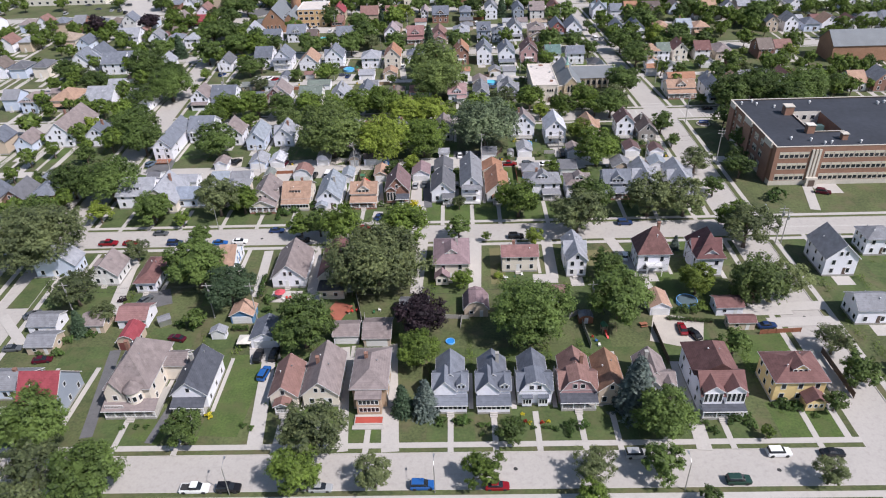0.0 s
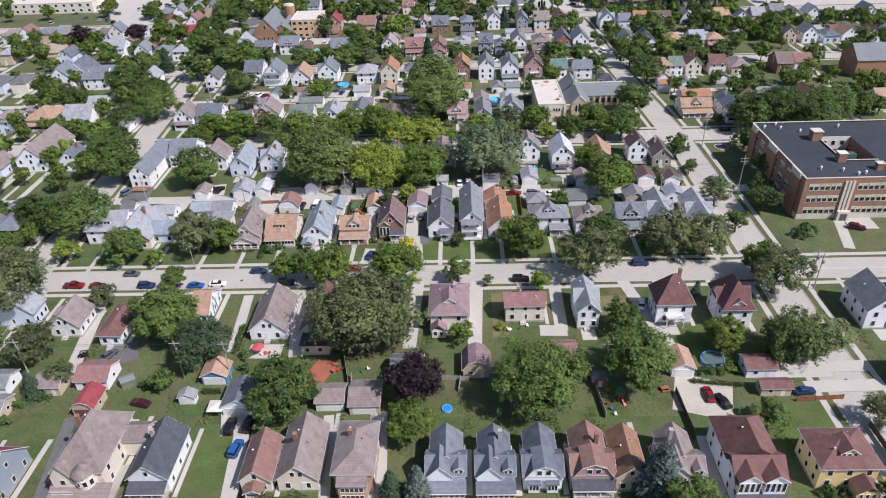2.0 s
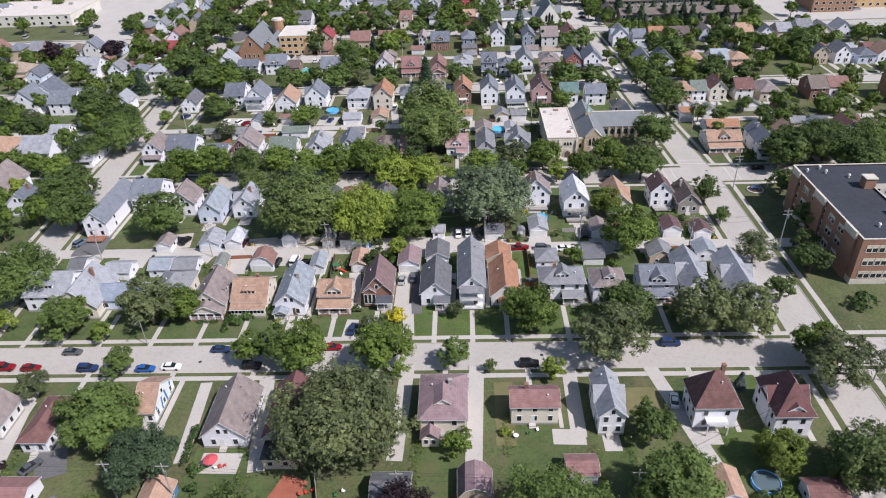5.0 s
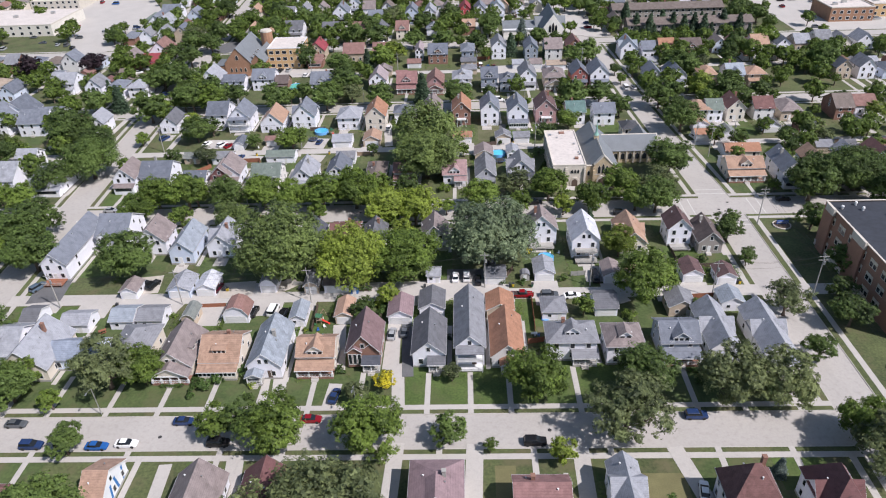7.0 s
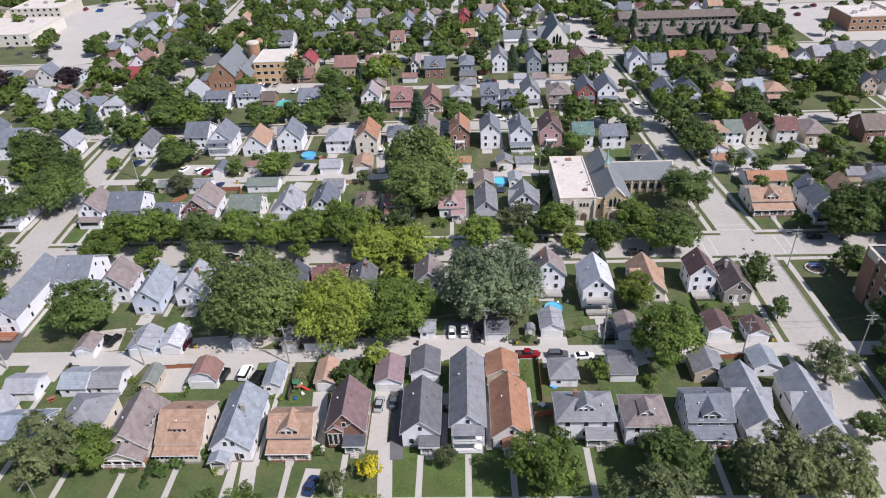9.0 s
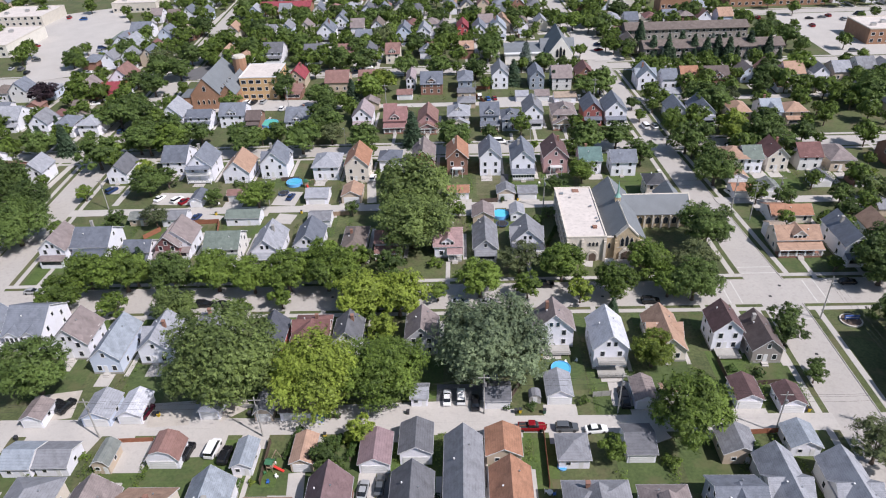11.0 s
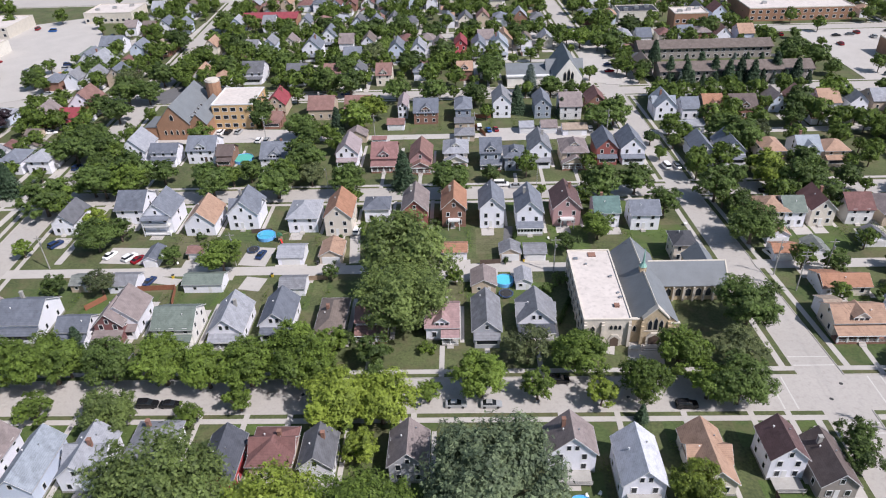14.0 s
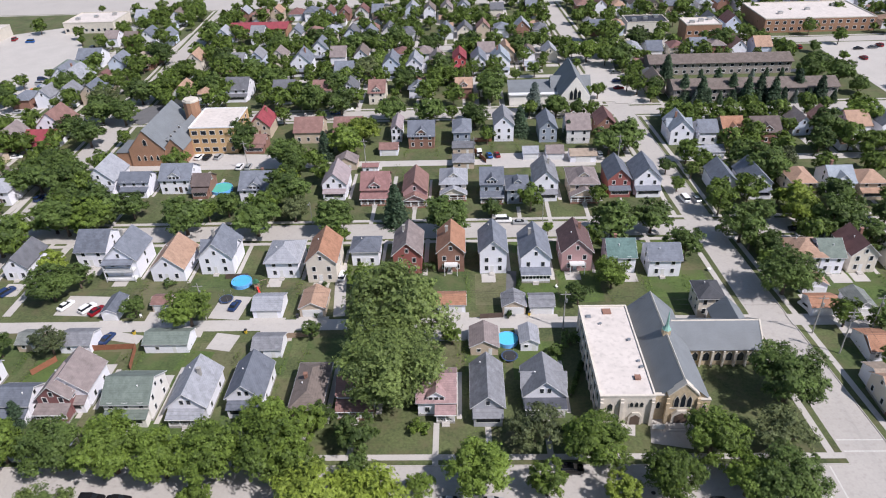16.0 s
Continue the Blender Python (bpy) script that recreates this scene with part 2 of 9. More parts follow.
setting("ground", Mesh().box(-2500, 2500, -1500, 4000, -0.6, -0.2), FARGROUND, "wide ground of lawns, dust and paving out to the horizon")
setting("road", Mesh().box(-330, 330, 40, 700, -0.195, -0.12), ROADMAT, "pale concrete streets with stains and fine cracks")
COLUMNS = ((lambda y: -329.0, lambda y: left_street(y)[0]), (lambda y: left_street(y)[1], lambda y: right_street(y)[0]), (lambda y: right_street(y)[1], lambda y: 329.0))
for k, y0 in enumerate([40.0] + [s[1] for s in STREETS]):
    y1 = STREETS[k][0] if k < len(STREETS) else 640.0
    for fa, fb in COLUMNS:
        k0 = 0.18
        sh = lambda f, o: (lambda y: f(y) + o)
        setting("lawn", prism(Mesh(), sh(fa, k0), sh(fb, -k0), y0 + k0, y1 - k0, -0.15, 0.0), GRASS, "uneven green and dry lawn of a block of house lots")
        kerb = Mesh()
        prism(kerb, fa, fb, y0, y0 + k0, -0.15, 0.012), prism(kerb, fa, fb, y1 - k0, y1, -0.15, 0.012)
        prism(kerb, fa, sh(fa, k0), y0 + k0, y1 - k0, -0.15, 0.012), prism(kerb, sh(fb, -k0), fb, y0 + k0, y1 - k0, -0.15, 0.012)
        setting("kerb", kerb, CONCRETE, "concrete kerb round a block, a step above the street")
        walks = Mesh()
        for a, b in ((y0 + 1.35, y0 + 2.75), (y1 - 2.75, y1 - 1.35)):
            prism(walks, sh(fa, k0), sh(fb, -k0), a, b, -0.05, 0.02)
        prism(walks, sh(fa, 1.6), sh(fa, 3.0), y0 + 2.75, y1 - 2.75, -0.05, 0.02), prism(walks, sh(fb, -3.0), sh(fb, -1.6), y0 + 2.75, y1 - 2.75, -0.05, 0.02)
        setting("pavement", walks, CONCRETE, "pale concrete pavement along the street")
for y0, y1 in ((217.4, 222.0), (310.2, 314.4), (400.5, 405.0), (492.0, 496.0)):
    for fa, fb in COLUMNS:
        sh = lambda f, o: (lambda y: min(300.0, max(-300.0, f(y) + o)))
        setting("alley", prism(Mesh(), sh(fa, -0.2), sh(fb, 0.2), y0, y1, -0.1, 0.028), CONCRETE, "narrow concrete alley behind the garages")


PAVED, WALKS = [], {}


def slab(x0, x1, y0, y1, mat=None, name="driveway", label="pale concrete driveway"):
    PAVED.append(((x0 + x1) / 2, y0, (x0 + x1) / 2, y1, x1 - x0))
    if name in ("path", "patio"):
        WALKS.setdefault((name, int(y0 // 45)), [label, Mesh()])[1].box(x0, x1, y0, y1, -0.05, 0.030 + 0.0137 * (len(PAVED) * 0.618034 % 1))
        return None
    ob = new(name, Mesh().box(x0, x1, y0, y1, -0.05, 0.030 + 0.0137 * (len(PAVED) * 0.618034 % 1)).data(name, mat or CONCRETE))
    return tagged(ob, label, "driveway", "", "structure")


# ---- houses ----
def ring(w, h, t, y0, y1):
    """A window frame as one closed ring between y0 (front) and y1."""
    o, i = (w / 2 + t, h / 2 + t), (w / 2, h / 2)
    v = [(sx * a, y, sz * b) for y in (y0, y1) for a, b in (o, i) for sx, sz in ((-1, -1), (1, -1), (1, 1), (-1, 1))]
    f = []
    for k in range(4):
        n = (k + 1) % 4
        f += [(k, n, 4 + n, 4 + k), (8 + k, 12 + k, 12 + n, 8 + n), (k, 8 + k, 8 + n, n), (4 + k, 4 + n, 12 + n, 12 + k)]
    return v, f


def window_data(w, h):
    key = (round(w, 2), round(h, 2))
    if key not in WINDOWS:
        fr = Mesh().add(*ring(w, h, 0.10, -0.07, 0.02))
        pane = Mesh().box(-w / 2, w / 2, -0.03, 0.01, -h / 2, h / 2)
        both = Mesh().add(*ring(w, h, 0.12, -0.07, 0.02))
        both.add([(-w / 2 + 0.001, -0.03, -h / 2 + 0.001), (w / 2 - 0.001, -0.03, -h / 2 + 0.001), (w / 2 - 0.001, -0.03, h / 2 - 0.001), (-w / 2 + 0.001, -0.03, h / 2 - 0.001)], [(0, 1, 2, 3)], 1)
        WINDOWS[key] = (fr.data("window", TRIM), pane.data("pane", GLASS), both.data("window", [TRIM, GLASS]))
    return WINDOWS[key]


WINDOWS = {}


def window(parent, x, y, z, turn=0, w=0.9, h=1.35, near=True):
    fr, pane, both = window_data(w, h)
    at = pose(x, y, z, 0, 0, turn)
    if near and parent.matrix_basis.translation.y < 135:
        ob = part("window", fr, None, parent, at=at)
        part("pane", pane, None, ob)
    else:
        part("window", both, None, parent, at=at)


def roof_profile(w, eave, rise, over, th, gambrel=False):
    """Outer and inner line of a gable roof across its width."""
    s = rise / (w / 2)
    e = w / 2 + over
    if gambrel:
        top = [(-e, eave - 0.25), (-w / 2 * 0.62, eave + rise * 0.72), (0, eave + rise), (w / 2 * 0.62, eave + rise * 0.72), (e, eave - 0.25)]
    else:
        top = [(-e, eave - over * s), (0, eave + rise), (e, eave - over * s)]
    return [(x, z - th) for x, z in top] + [(x, z) for x, z in reversed(top)]


def gable_roof(parent, w, d, eave, rise, mat, axis="y", over=0.4, gambrel=False, trim=True, name="roof", dx=0.0, dy=0.0):
    """A gable roof with its rake boards and gutters; w across the ridge, d along it."""
    L = d / 2 + over
    pr = roof_profile(w, eave + 0.14, rise, over, 0.17, gambrel)
    at = Matrix.Translation((dx, dy, 0))
    ob = part(name, Mesh().extrude(pr, -L, L, axis), mat, parent, at=at)
    if trim and parent.matrix_basis.translation.y < 365:
        tr = Mesh()
        pt = roof_profile(w, eave + 0.11, rise, over - 0.02, 0.19, gambrel)
        for a, b in ((-L - 0.035, -L), (L, L + 0.035)):
            tr.extrude(pt, a, b, axis)
        e, ze = pr[-1][0], pr[-1][1]
        for s in (-1, 1):
            u0, u1 = sorted((s * (abs(e) + 0.005), s * (abs(e) + 0.07)))
            if axis == "y":
                tr.box(u0, u1, -L, L, ze - 0.16, ze - 0.035, 1)
            else:
                tr.box(-L, L, u0, u1, ze - 0.16, ze - 0.035, 1)
        part("trim", tr, [TRIM, GUTTER], ob)
    return ob


def gable_walls(w, d, eave, rise, axis="y", gambrel=False, base=0.0):
    if gambrel:
        pr = [(-w / 2, base), (w / 2, base), (w / 2, eave), (w / 2 * 0.62, eave + rise * 0.72), (0, eave + rise), (-w / 2 * 0.62, eave + rise * 0.72), (-w / 2, eave)]
    else:
        pr = [(-w / 2, base), (w / 2, base), (w / 2, eave), (0, eave + rise), (-w / 2, eave)]
    return Mesh().extrude(pr, -d / 2, d / 2, axis)


def hip_roof(parent, w, d, eave, rise, mat, over=0.5, name="roof"):
    a, b = w / 2 + over, d / 2 + over
    r = max(0.0, a - b), max(0.0, b - a)
    ze = eave - 0.08
    m = Mesh()
    ridge = [(-r[0], -r[1], eave + rise), (r[0] + 0.02, r[1] + 0.02, eave + rise)]
    v = [(-a, -b, ze), (a, -b, ze), (a, b, ze), (-a, b, ze), (-a, -b, ze + 0.16), (a, -b, ze + 0.16), (a, b, ze + 0.16), (-a, b, ze + 0.16)] + ridge
    f = [(0, 3, 2, 1), (0, 1, 5, 4), (1, 2, 6, 5), (2, 3, 7, 6), (3, 0, 4, 7)]
    f += [(4, 5, 9, 8), (5, 6, 9), (6, 7, 8, 9), (7, 4, 8)] if r[0] >= r[1] else [(4, 5, 8), (5, 6, 9, 8), (6, 7, 9), (7, 4, 8, 9)]
    ob = part(name, m.add(v, f), mat, parent)
    tr = Mesh()
    tr.box(-a - 0.07, a + 0.07, -b - 0.07, -b - 0.004, ze, ze + 0.13).box(-a - 0.07, a + 0.07, b + 0.004, b + 0.07, ze, ze + 0.13)
    tr.box(-a - 0.07, -a - 0.004, -b, b, ze, ze + 0.13).box(a + 0.004, a + 0.07, -b, b, ze, ze + 0.13)
    part("gutter", tr, GUTTER, ob)
    return ob


def rail(parent, x0, x1, y, z, mat=None, h=0.9, axis="x"):
    m = Mesh()
    n = max(2, int(abs(x1 - x0) / 0.3))
    pts = [x0 + (x1 - x0) * i / n for i in range(n + 1)]
    if axis == "x":
        m.box(x0, x1, y - 0.04, y + 0.04, z + h - 0.08, z + h).box(x0, x1, y - 0.03, y + 0.03, z + 0.1, z + 0.16)
        for p in pts:
            m.box(p - 0.025, p + 0.025, y - 0.025, y + 0.025, z + 0.16, z + h - 0.08)
    else:
        m.box(y - 0.04, y + 0.04, x0, x1, z + h - 0.08, z + h).box(y - 0.03, y + 0.03, x0, x1, z + 0.1, z + 0.16)
        for p in pts:
            m.box(y - 0.025, y + 0.025, p - 0.025, p + 0.025, z + 0.16, z + h - 0.08)
    part("railing", m, mat or TRIM, parent)


def shed_slab(x0, x1, y0, z0, y1, z1, th=0.14):
    """A sloping slab, low at y0 and high at y1."""
    v = [(x0, y0, z0), (x1, y0, z0), (x1, y1, z1), (x0, y1, z1)]
    return Mesh().add([(a, b, c - th) for a, b, c in v] + v, [(0, 3, 2, 1), (4, 5, 6, 7), (0, 1, 5, 4), (1, 2, 6, 5), (2, 3, 7, 6), (3, 0, 4, 7)])


def porch(h, x0, x1, yw, deep, roofmat, wallm, enclosed=False, z=2.75, brick=False, gable=False, steps=True):
    """A porch before the wall at y = yw, reaching deep metres towards -y."""
    y0 = yw - deep
    fl = part("porch_floor", Mesh().box(x0, x1, y0, yw - 0.01, 0.0, 0.55), BRICK if brick else FOUNDATION, h)
    if gable:
        pr = roof_profile(x1 - x0, z + 0.1, (x1 - x0) * 0.26, 0.35, 0.15)
        r = part("porch_roof", Mesh().extrude(pr, y0 - 0.35, yw - 0.012), roofmat, h, at=Matrix.Translation(((x0 + x1) / 2, 0, 0)))
        part("trim", Mesh().extrude(roof_profile(x1 - x0, z + 0.08, (x1 - x0) * 0.26, 0.33, 0.24), y0 - 0.385, y0 - 0.35), TRIM, r)
        w2 = (x1 - x0) / 2
        part("porch_gable", Mesh().extrude([(-w2 + 0.1, z), (w2 - 0.1, z), (0, z + w2 * 0.5)], y0 + 0.1, y0 + 0.2), wallm, h, at=Matrix.Translation(((x0 + x1) / 2, 0, 0)))
    else:
        r = part("porch_roof", shed_slab(x0 - 0.3, x1 + 0.3, y0 - 0.35, z, yw - 0.012, z + 0.32 * deep), roofmat, h)
        part("trim", Mesh().box(x0 - 0.32, x1 + 0.32, y0 - 0.45, y0 - 0.355, z - 0.2, z - 0.02), TRIM, r)
    part("beam", Mesh().box(x0, x1, y0, y0 + 0.22, z - 0.45, z - 0.16), TRIM, h)
    n = max(2, round((x1 - x0) / 2.4) + 1)
    if enclosed:
        part("porch_wall", Mesh().box(x0, x1, y0 + 0.02, y0 + 0.18, 0.55, 1.25).box(x0, x0 + 0.15, y0 + 0.18, yw - 0.02, 0.55, z - 0.3).box(x1 - 0.15, x1, y0 + 0.18, yw - 0.02, 0.55, z - 0.3), wallm, h)
        k = max(3, round((x1 - x0) / 0.95))
        for i in range(k):
            window(h, x0 + (x1 - x0) * (i + 0.5) / k, y0 + 0.06, 1.78, 0, (x1 - x0) / k - 0.22, 0.85)
    else:
        for i in range(n):
            px = x0 + 0.15 + (x1 - x0 - 0.3) * i / (n - 1)
            post = Mesh()
            if brick:
                post.box(px - 0.22, px + 0.22, y0, y0 + 0.4, 0.55, 1.5).box(px - 0.12, px + 0.12, y0 + 0.08, y0 + 0.32, 1.5, z - 0.45)
            else:
                post.box(px - 0.12, px + 0.12, y0 + 0.02, y0 + 0.22, 0.55, z - 0.45).box(px - 0.16, px + 0.16, y0, y0 + 0.26, 0.55, 0.72)
            part("post", post, TRIM, h)
        rail(h, x0 + 0.2, x1 - 0.2, y0 + 0.12, 0.55)
    if steps:
        s = Mesh()
        xm = (x0 + x1) / 2
        for i in range(3):
            s.box(xm - 0.8, xm + 0.8, y0 - 0.32 * (3 - i), y0 - 0.002, 0.0 + 0.18 * i, 0.18 * (i + 1))
        part("steps", s, CONCRETE, h)
    return fl


def dormer(h, x, y, z, w, deep, hh, roofmat, wallm, gable=True, near=True):
    """A dormer whose front stands at y, growing back into the slope."""
    m = Mesh().box(-w / 2, w / 2, 0, deep, 0, hh)
    if gable:
        m = Mesh().extrude([(-w / 2, 0), (w / 2, 0), (w / 2, hh), (0, hh + w * 0.38), (-w / 2, hh)], 0, deep)
    d = part("dormer", m, wallm, h, at=Matrix.Translation((x, y, z)))
    if gable:
        part("dormer_roof", Mesh().extrude(roof_profile(w, hh + 0.12, w * 0.38, 0.25, 0.12), -0.3, deep + w * 0.5), roofmat, d)
        part("trim", Mesh().extrude(roof_profile(w, hh + 0.10, w * 0.38, 0.23, 0.2), -0.335, -0.3), TRIM, d)
    else:
        part("dormer_roof", shed_slab(-w / 2 - 0.3, w / 2 + 0.3, -0.35, hh + 0.1, deep + 1.2, hh + 0.55), roofmat, d)
    k = max(1, round(w / 1.1))
    for i in range(k):
        window(d, -w / 2 + w * (i + 0.5) / k, 0, hh * 0.5, 0, w / k - 0.35, hh * 0.62, near)


def house(x, y, w, d, eave, style, roof, wall, face="S", extras="", rise=0.0, turn=0.0, lean=False):
    """A dwelling: w and d over its walls, eave height, gy (ridge along y), gx, hip, gambrel or jerkin."""
    ex = extras.split()
    near = y < 300
    rm, wm = roof_mat(roof), wall_mat(wall)
    storeys = "two-storey" if eave > 4.9 else "one-and-a-half-storey" if eave > 3.9 else "single-storey"
    kind = dict(gy="gabled", gx="side-gabled", hip="hipped", gambrel="gambrel", jerkin="clipped-gable", tee="cross-gabled", teegam="gambrel-fronted")[style]
    h = thing("house", f"{WORDS.get(wall, wall)} {storeys} house with {WORDS.get(roof, roof)} {kind} shingle roof", "house", pose(x, y, 0, 0, 0, turn), "houses along the streets")
    hw, hd = w / 2, d / 2
    if near:
        part("foundation", Mesh().box(-hw - 0.05, hw + 0.05, -hd - 0.05, hd + 0.05, -0.1, 0.5), FOUNDATION, h)
    low = 0.45 if near else 0.0
    gam = style in ("gambrel", "teegam")
    tee = style.startswith("tee")
    if "frontwing" in ex:
        rise = 3.9
        part("wall", Mesh().box(-hw, hw, -hd, hd, low, eave), wm, h)
        part("rear_roof", Mesh().add([(-hw - 0.5, -hd + 4.2, eave), (hw + 0.5, -hd + 4.2, eave), (hw + 0.5, hd + 0.5, eave), (-hw - 0.5, hd + 0.5, eave), (0, -hd + 3.0, eave + 4.2), (0, hd - 4.0, eave + 4.2)], [(0, 3, 2, 1), (0, 1, 4), (1, 2, 5, 4), (2, 3, 5), (3, 0, 4, 5)]), rm, h)
        part("front_roof", Mesh().extrude(roof_profile(7.4, eave - 0.6, 2.9, 0.5, 0.2), -hw - 0.4, hw + 0.4, "x"), rm, h, at=Matrix.Translation((0, -hd + 3.2, 0)))
        for s in (-1, 1):
            dormer(h, s * w * 0.26, -hd - 1.0, 3.3, w * 0.44, 6.0, 3.5, rm, wm, True, near)
    elif style in ("tee", "teegam"):
        # a wide front block across the lot, a narrower wing behind, and a gable to the street
        style, rise = "gy", w * 0.46
        fd = d * 0.55
        yb = -hd + fd
        part("wall", Mesh().box(-hw, hw, -hd, yb, low, eave), wm, h)
        gx_w = gable_walls(fd, w, eave, fd / 2 * 0.72, "x", base=eave - 0.3)
        part("front_wall", gx_w, wm, h, at=Matrix.Translation((0, -hd + fd / 2, 0)))
        gable_roof(h, fd, w, eave, fd / 2 * 0.72, rm, "x", 0.35, name="roof", dy=-hd + fd / 2)
        rw = w * 0.8
        part("rear_wall", gable_walls(rw, d - fd + 2.0, eave - 0.2, rw * 0.44, "y", base=low), wm, h, at=Matrix.Translation((0, hd - (d - fd + 2.0) / 2, 0)))
        gable_roof(h, rw, d - fd + 3.0, eave - 0.2, rw * 0.44, rm, "y", 0.35, name="rear_roof", dy=hd - (d - fd + 3.0) / 2)
        if gam:
            part("front_gable", gable_walls(w * 0.94, fd * 0.8, eave - 0.4, w * 0.44, "y", True, base=eave - 1.2), wm, h, at=Matrix.Translation((0, -hd + fd * 0.4 - 0.35, 0)))
            gable_roof(h, w * 0.94, fd * 0.8, eave - 0.4, w * 0.44, rm, "y", 0.3, True, name="front_gable_roof", dy=-hd + fd * 0.4 - 0.35)
        else:
            part("front_gable", gable_walls(w * 0.66, fd * 0.9, eave + 0.2, w * 0.36, "y", base=eave - 1.2), wm, h, at=Matrix.Translation((-w * 0.16, -hd + fd * 0.4 - 0.25, 0)))
            gable_roof(h, w * 0.66, fd * 0.9, eave + 0.2, w * 0.36, rm, "y", 0.3, name="front_gable_roof", dx=-w * 0.16, dy=-hd + fd * 0.4 - 0.25)
            dormer(h, w * 0.33, -hd + 0.1, eave - 0.3, 1.7, 2.6, 1.5, rm, wm, True, near)
        for dx in (-0.8, 0.8) if gam else (-w * 0.16,):
            window(h, dx, -hd - 0.35, eave + 0.9, 0, 0.85, 1.15, near)
    elif style == "hip":
        rise = rise or (min(w, d) / 2 * (1.3 if "steep" in ex else 0.62))
        part("wall", Mesh().box(-hw, hw, -hd, hd, low, eave), wm, h)
        hip_roof(h, w, d, eave, rise, rm)
    elif style == "gx":
        rise = rise or d / 2 * (0.95 if "steep" in ex else 0.62)
        part("wall", gable_walls(d, w, eave, rise, "x", base=low), wm, h)
        gable_roof(h, d, w, eave, rise, rm, "x", trim=not lean)
    else:
        rise = rise or w / 2 * (1.05 if gam else 0.9 if eave < 5 else 0.95)
        part("wall", gable_walls(w, d, eave, rise, "y", gam, base=low), wm, h)
        gable_roof(h, w, d, eave, rise, rm, "y", gambrel=gam, trim=not lean)
    top = eave + rise
    # windows
    levels = [1.75] if eave < 4.9 else [1.75, 4.35]
    n = 2 if w < 9.2 else 3
    covered = any(k in ex for k in ("porch", "sunporch", "darkporch", "widporch", "brickporch", "balconies"))
    if lean and y > 470:
        levels = []
    elif lean and (y > 400 or "bare" in ex):
        levels = levels[-1:] if "bare" not in ex else []
    for z in levels:
        if not (covered and z < 2):
            for i in range(n):
                window(h, -hw + w * (i + 0.5) / n, -hd, z, near=near)
        for side, turn_ in ((-1, -90), (1, 90)):
            k = (3 if near else 2) if side * x < 0 or abs(x) < 12 else (1 if y < 170 else 0)
            k = min(k, 1) if lean and y < 480 and z == levels[-1] else 0 if lean or y > 380 else min(k, 1) if y > 330 else min(k, 2) if y > 180 else k
            for i in range(k):
                window(h, side * hw, -hd + d * (i + 0.5) / k, z, turn_, 0.8, 1.3, near)
    if style in ("gy", "gambrel", "jerkin") and not tee and "bare" not in ex and "frontwing" not in ex:
        for dx in ((-0.75, 0.75) if w > 7.4 and y < 330 else (0.0,)):
            window(h, dx, -hd, eave + rise * (0.42 if gam else 0.3), 0, 0.75, 1.15, near)
    if style == "gx" and "bare" not in ex:
        for side, turn_ in ((-1, -90), (1, 90)) if near else ((-1 if x > 0 else 1, -90 if x > 0 else 90),):
            window(h, side * hw, 0, eave + rise * 0.32, turn_, 0.75, 1.0, near)
    dy_, t_ = (-hd, 0) if face == "S" else (hd, 180)
    if face == "S" and y < 400:
        dr = part("door", Mesh().box(-0.5, 0.5, -0.06, 0.03, 0.0, 2.05), DARKWOOD if int(x) % 3 else TRIM, h, at=pose(0.3 * hw * (1 if face == "S" else -1), dy_, 0.55, 0, 0, t_))
    if face == "N" and y < 400:
        bd = part("door", Mesh().box(-0.45, 0.45, -0.06, 0.03, 0.0, 2.0), TRIM, h, at=pose(-0.1 * hw, -hd, 0.5))
        part("steps", Mesh().box(-0.1 * hw - 0.7, -0.1 * hw + 0.7, -hd - 0.9, -hd - 0.06, 0, 0.45).box(-0.1 * hw - 0.7, -0.1 * hw + 0.7, -hd - 1.25, -hd - 0.9, 0, 0.22), CONCRETE, h)
    # vents and stack on the roof
    rnd = random.Random(int(x * 31 + y * 17))
    for k in range(0 if tee or lean or y > 345 else 2 if y < 260 else 1):
        u = rnd.uniform(0.15, 0.35) * (1 if k else -1)
        if style == "gx" or (style == "hip" and w > d):
            px, py, pz = rnd.uniform(-0.3, 0.3) * w, (0.25 if k else -0.2) * d, 0.0
            pz = eave + rise * (1 - abs(py) / hd) if style == "gx" else eave + rise * (1 - abs(py) / (hd + 0.5))
        else:
            px, py = u * w * 0.8, rnd.uniform(-0.1, 0.35) * d
            pz = eave + rise * (1 - abs(px) / hw) * (1.0 if not gam else 1.05)
        part("vent", Mesh().tube([(px, py, pz - 0.3), (px, py, pz + 0.42), (px, py, pz + 0.44), (px, py, pz + 0.55)], [0.09, 0.09, 0.18, 0.16], 8), METAL if k else TRIM, h)
    if "chimney" in ex or (not lean and rnd.random() < 0.22):
        cx, cy = rnd.choice((-1, 1)) * w * 0.16, d * rnd.uniform(0.0, 0.25)
        ch = part("chimney", Mesh().box(cx - 0.35, cx + 0.35, cy - 0.35, cy + 0.35, eave, top + 0.75).box(cx - 0.42, cx + 0.42, cy - 0.42, cy + 0.42, top + 0.6, top + 0.76), BRICK if rnd.random() < 0.6 else FOUNDATION, h)
    # extras
    dark = roof_mat("charcoal")
    if "cross" in ex:
        cw = min(4.6, d * 0.5)
        cr = min(rise * 0.92, cw / 2 * 0.95 + (0.6 if style == "hip" else 0.0))
        part("cross_wall", gable_walls(cw, w + 0.5, eave, cr, "x", base=0.45), wm, h, at=Matrix.Translation((0, 0.04 * d, 0)))
        gable_roof(h, cw, w + 0.5, eave, cr, rm, "x", name="cross_roof", dy=0.04 * d)
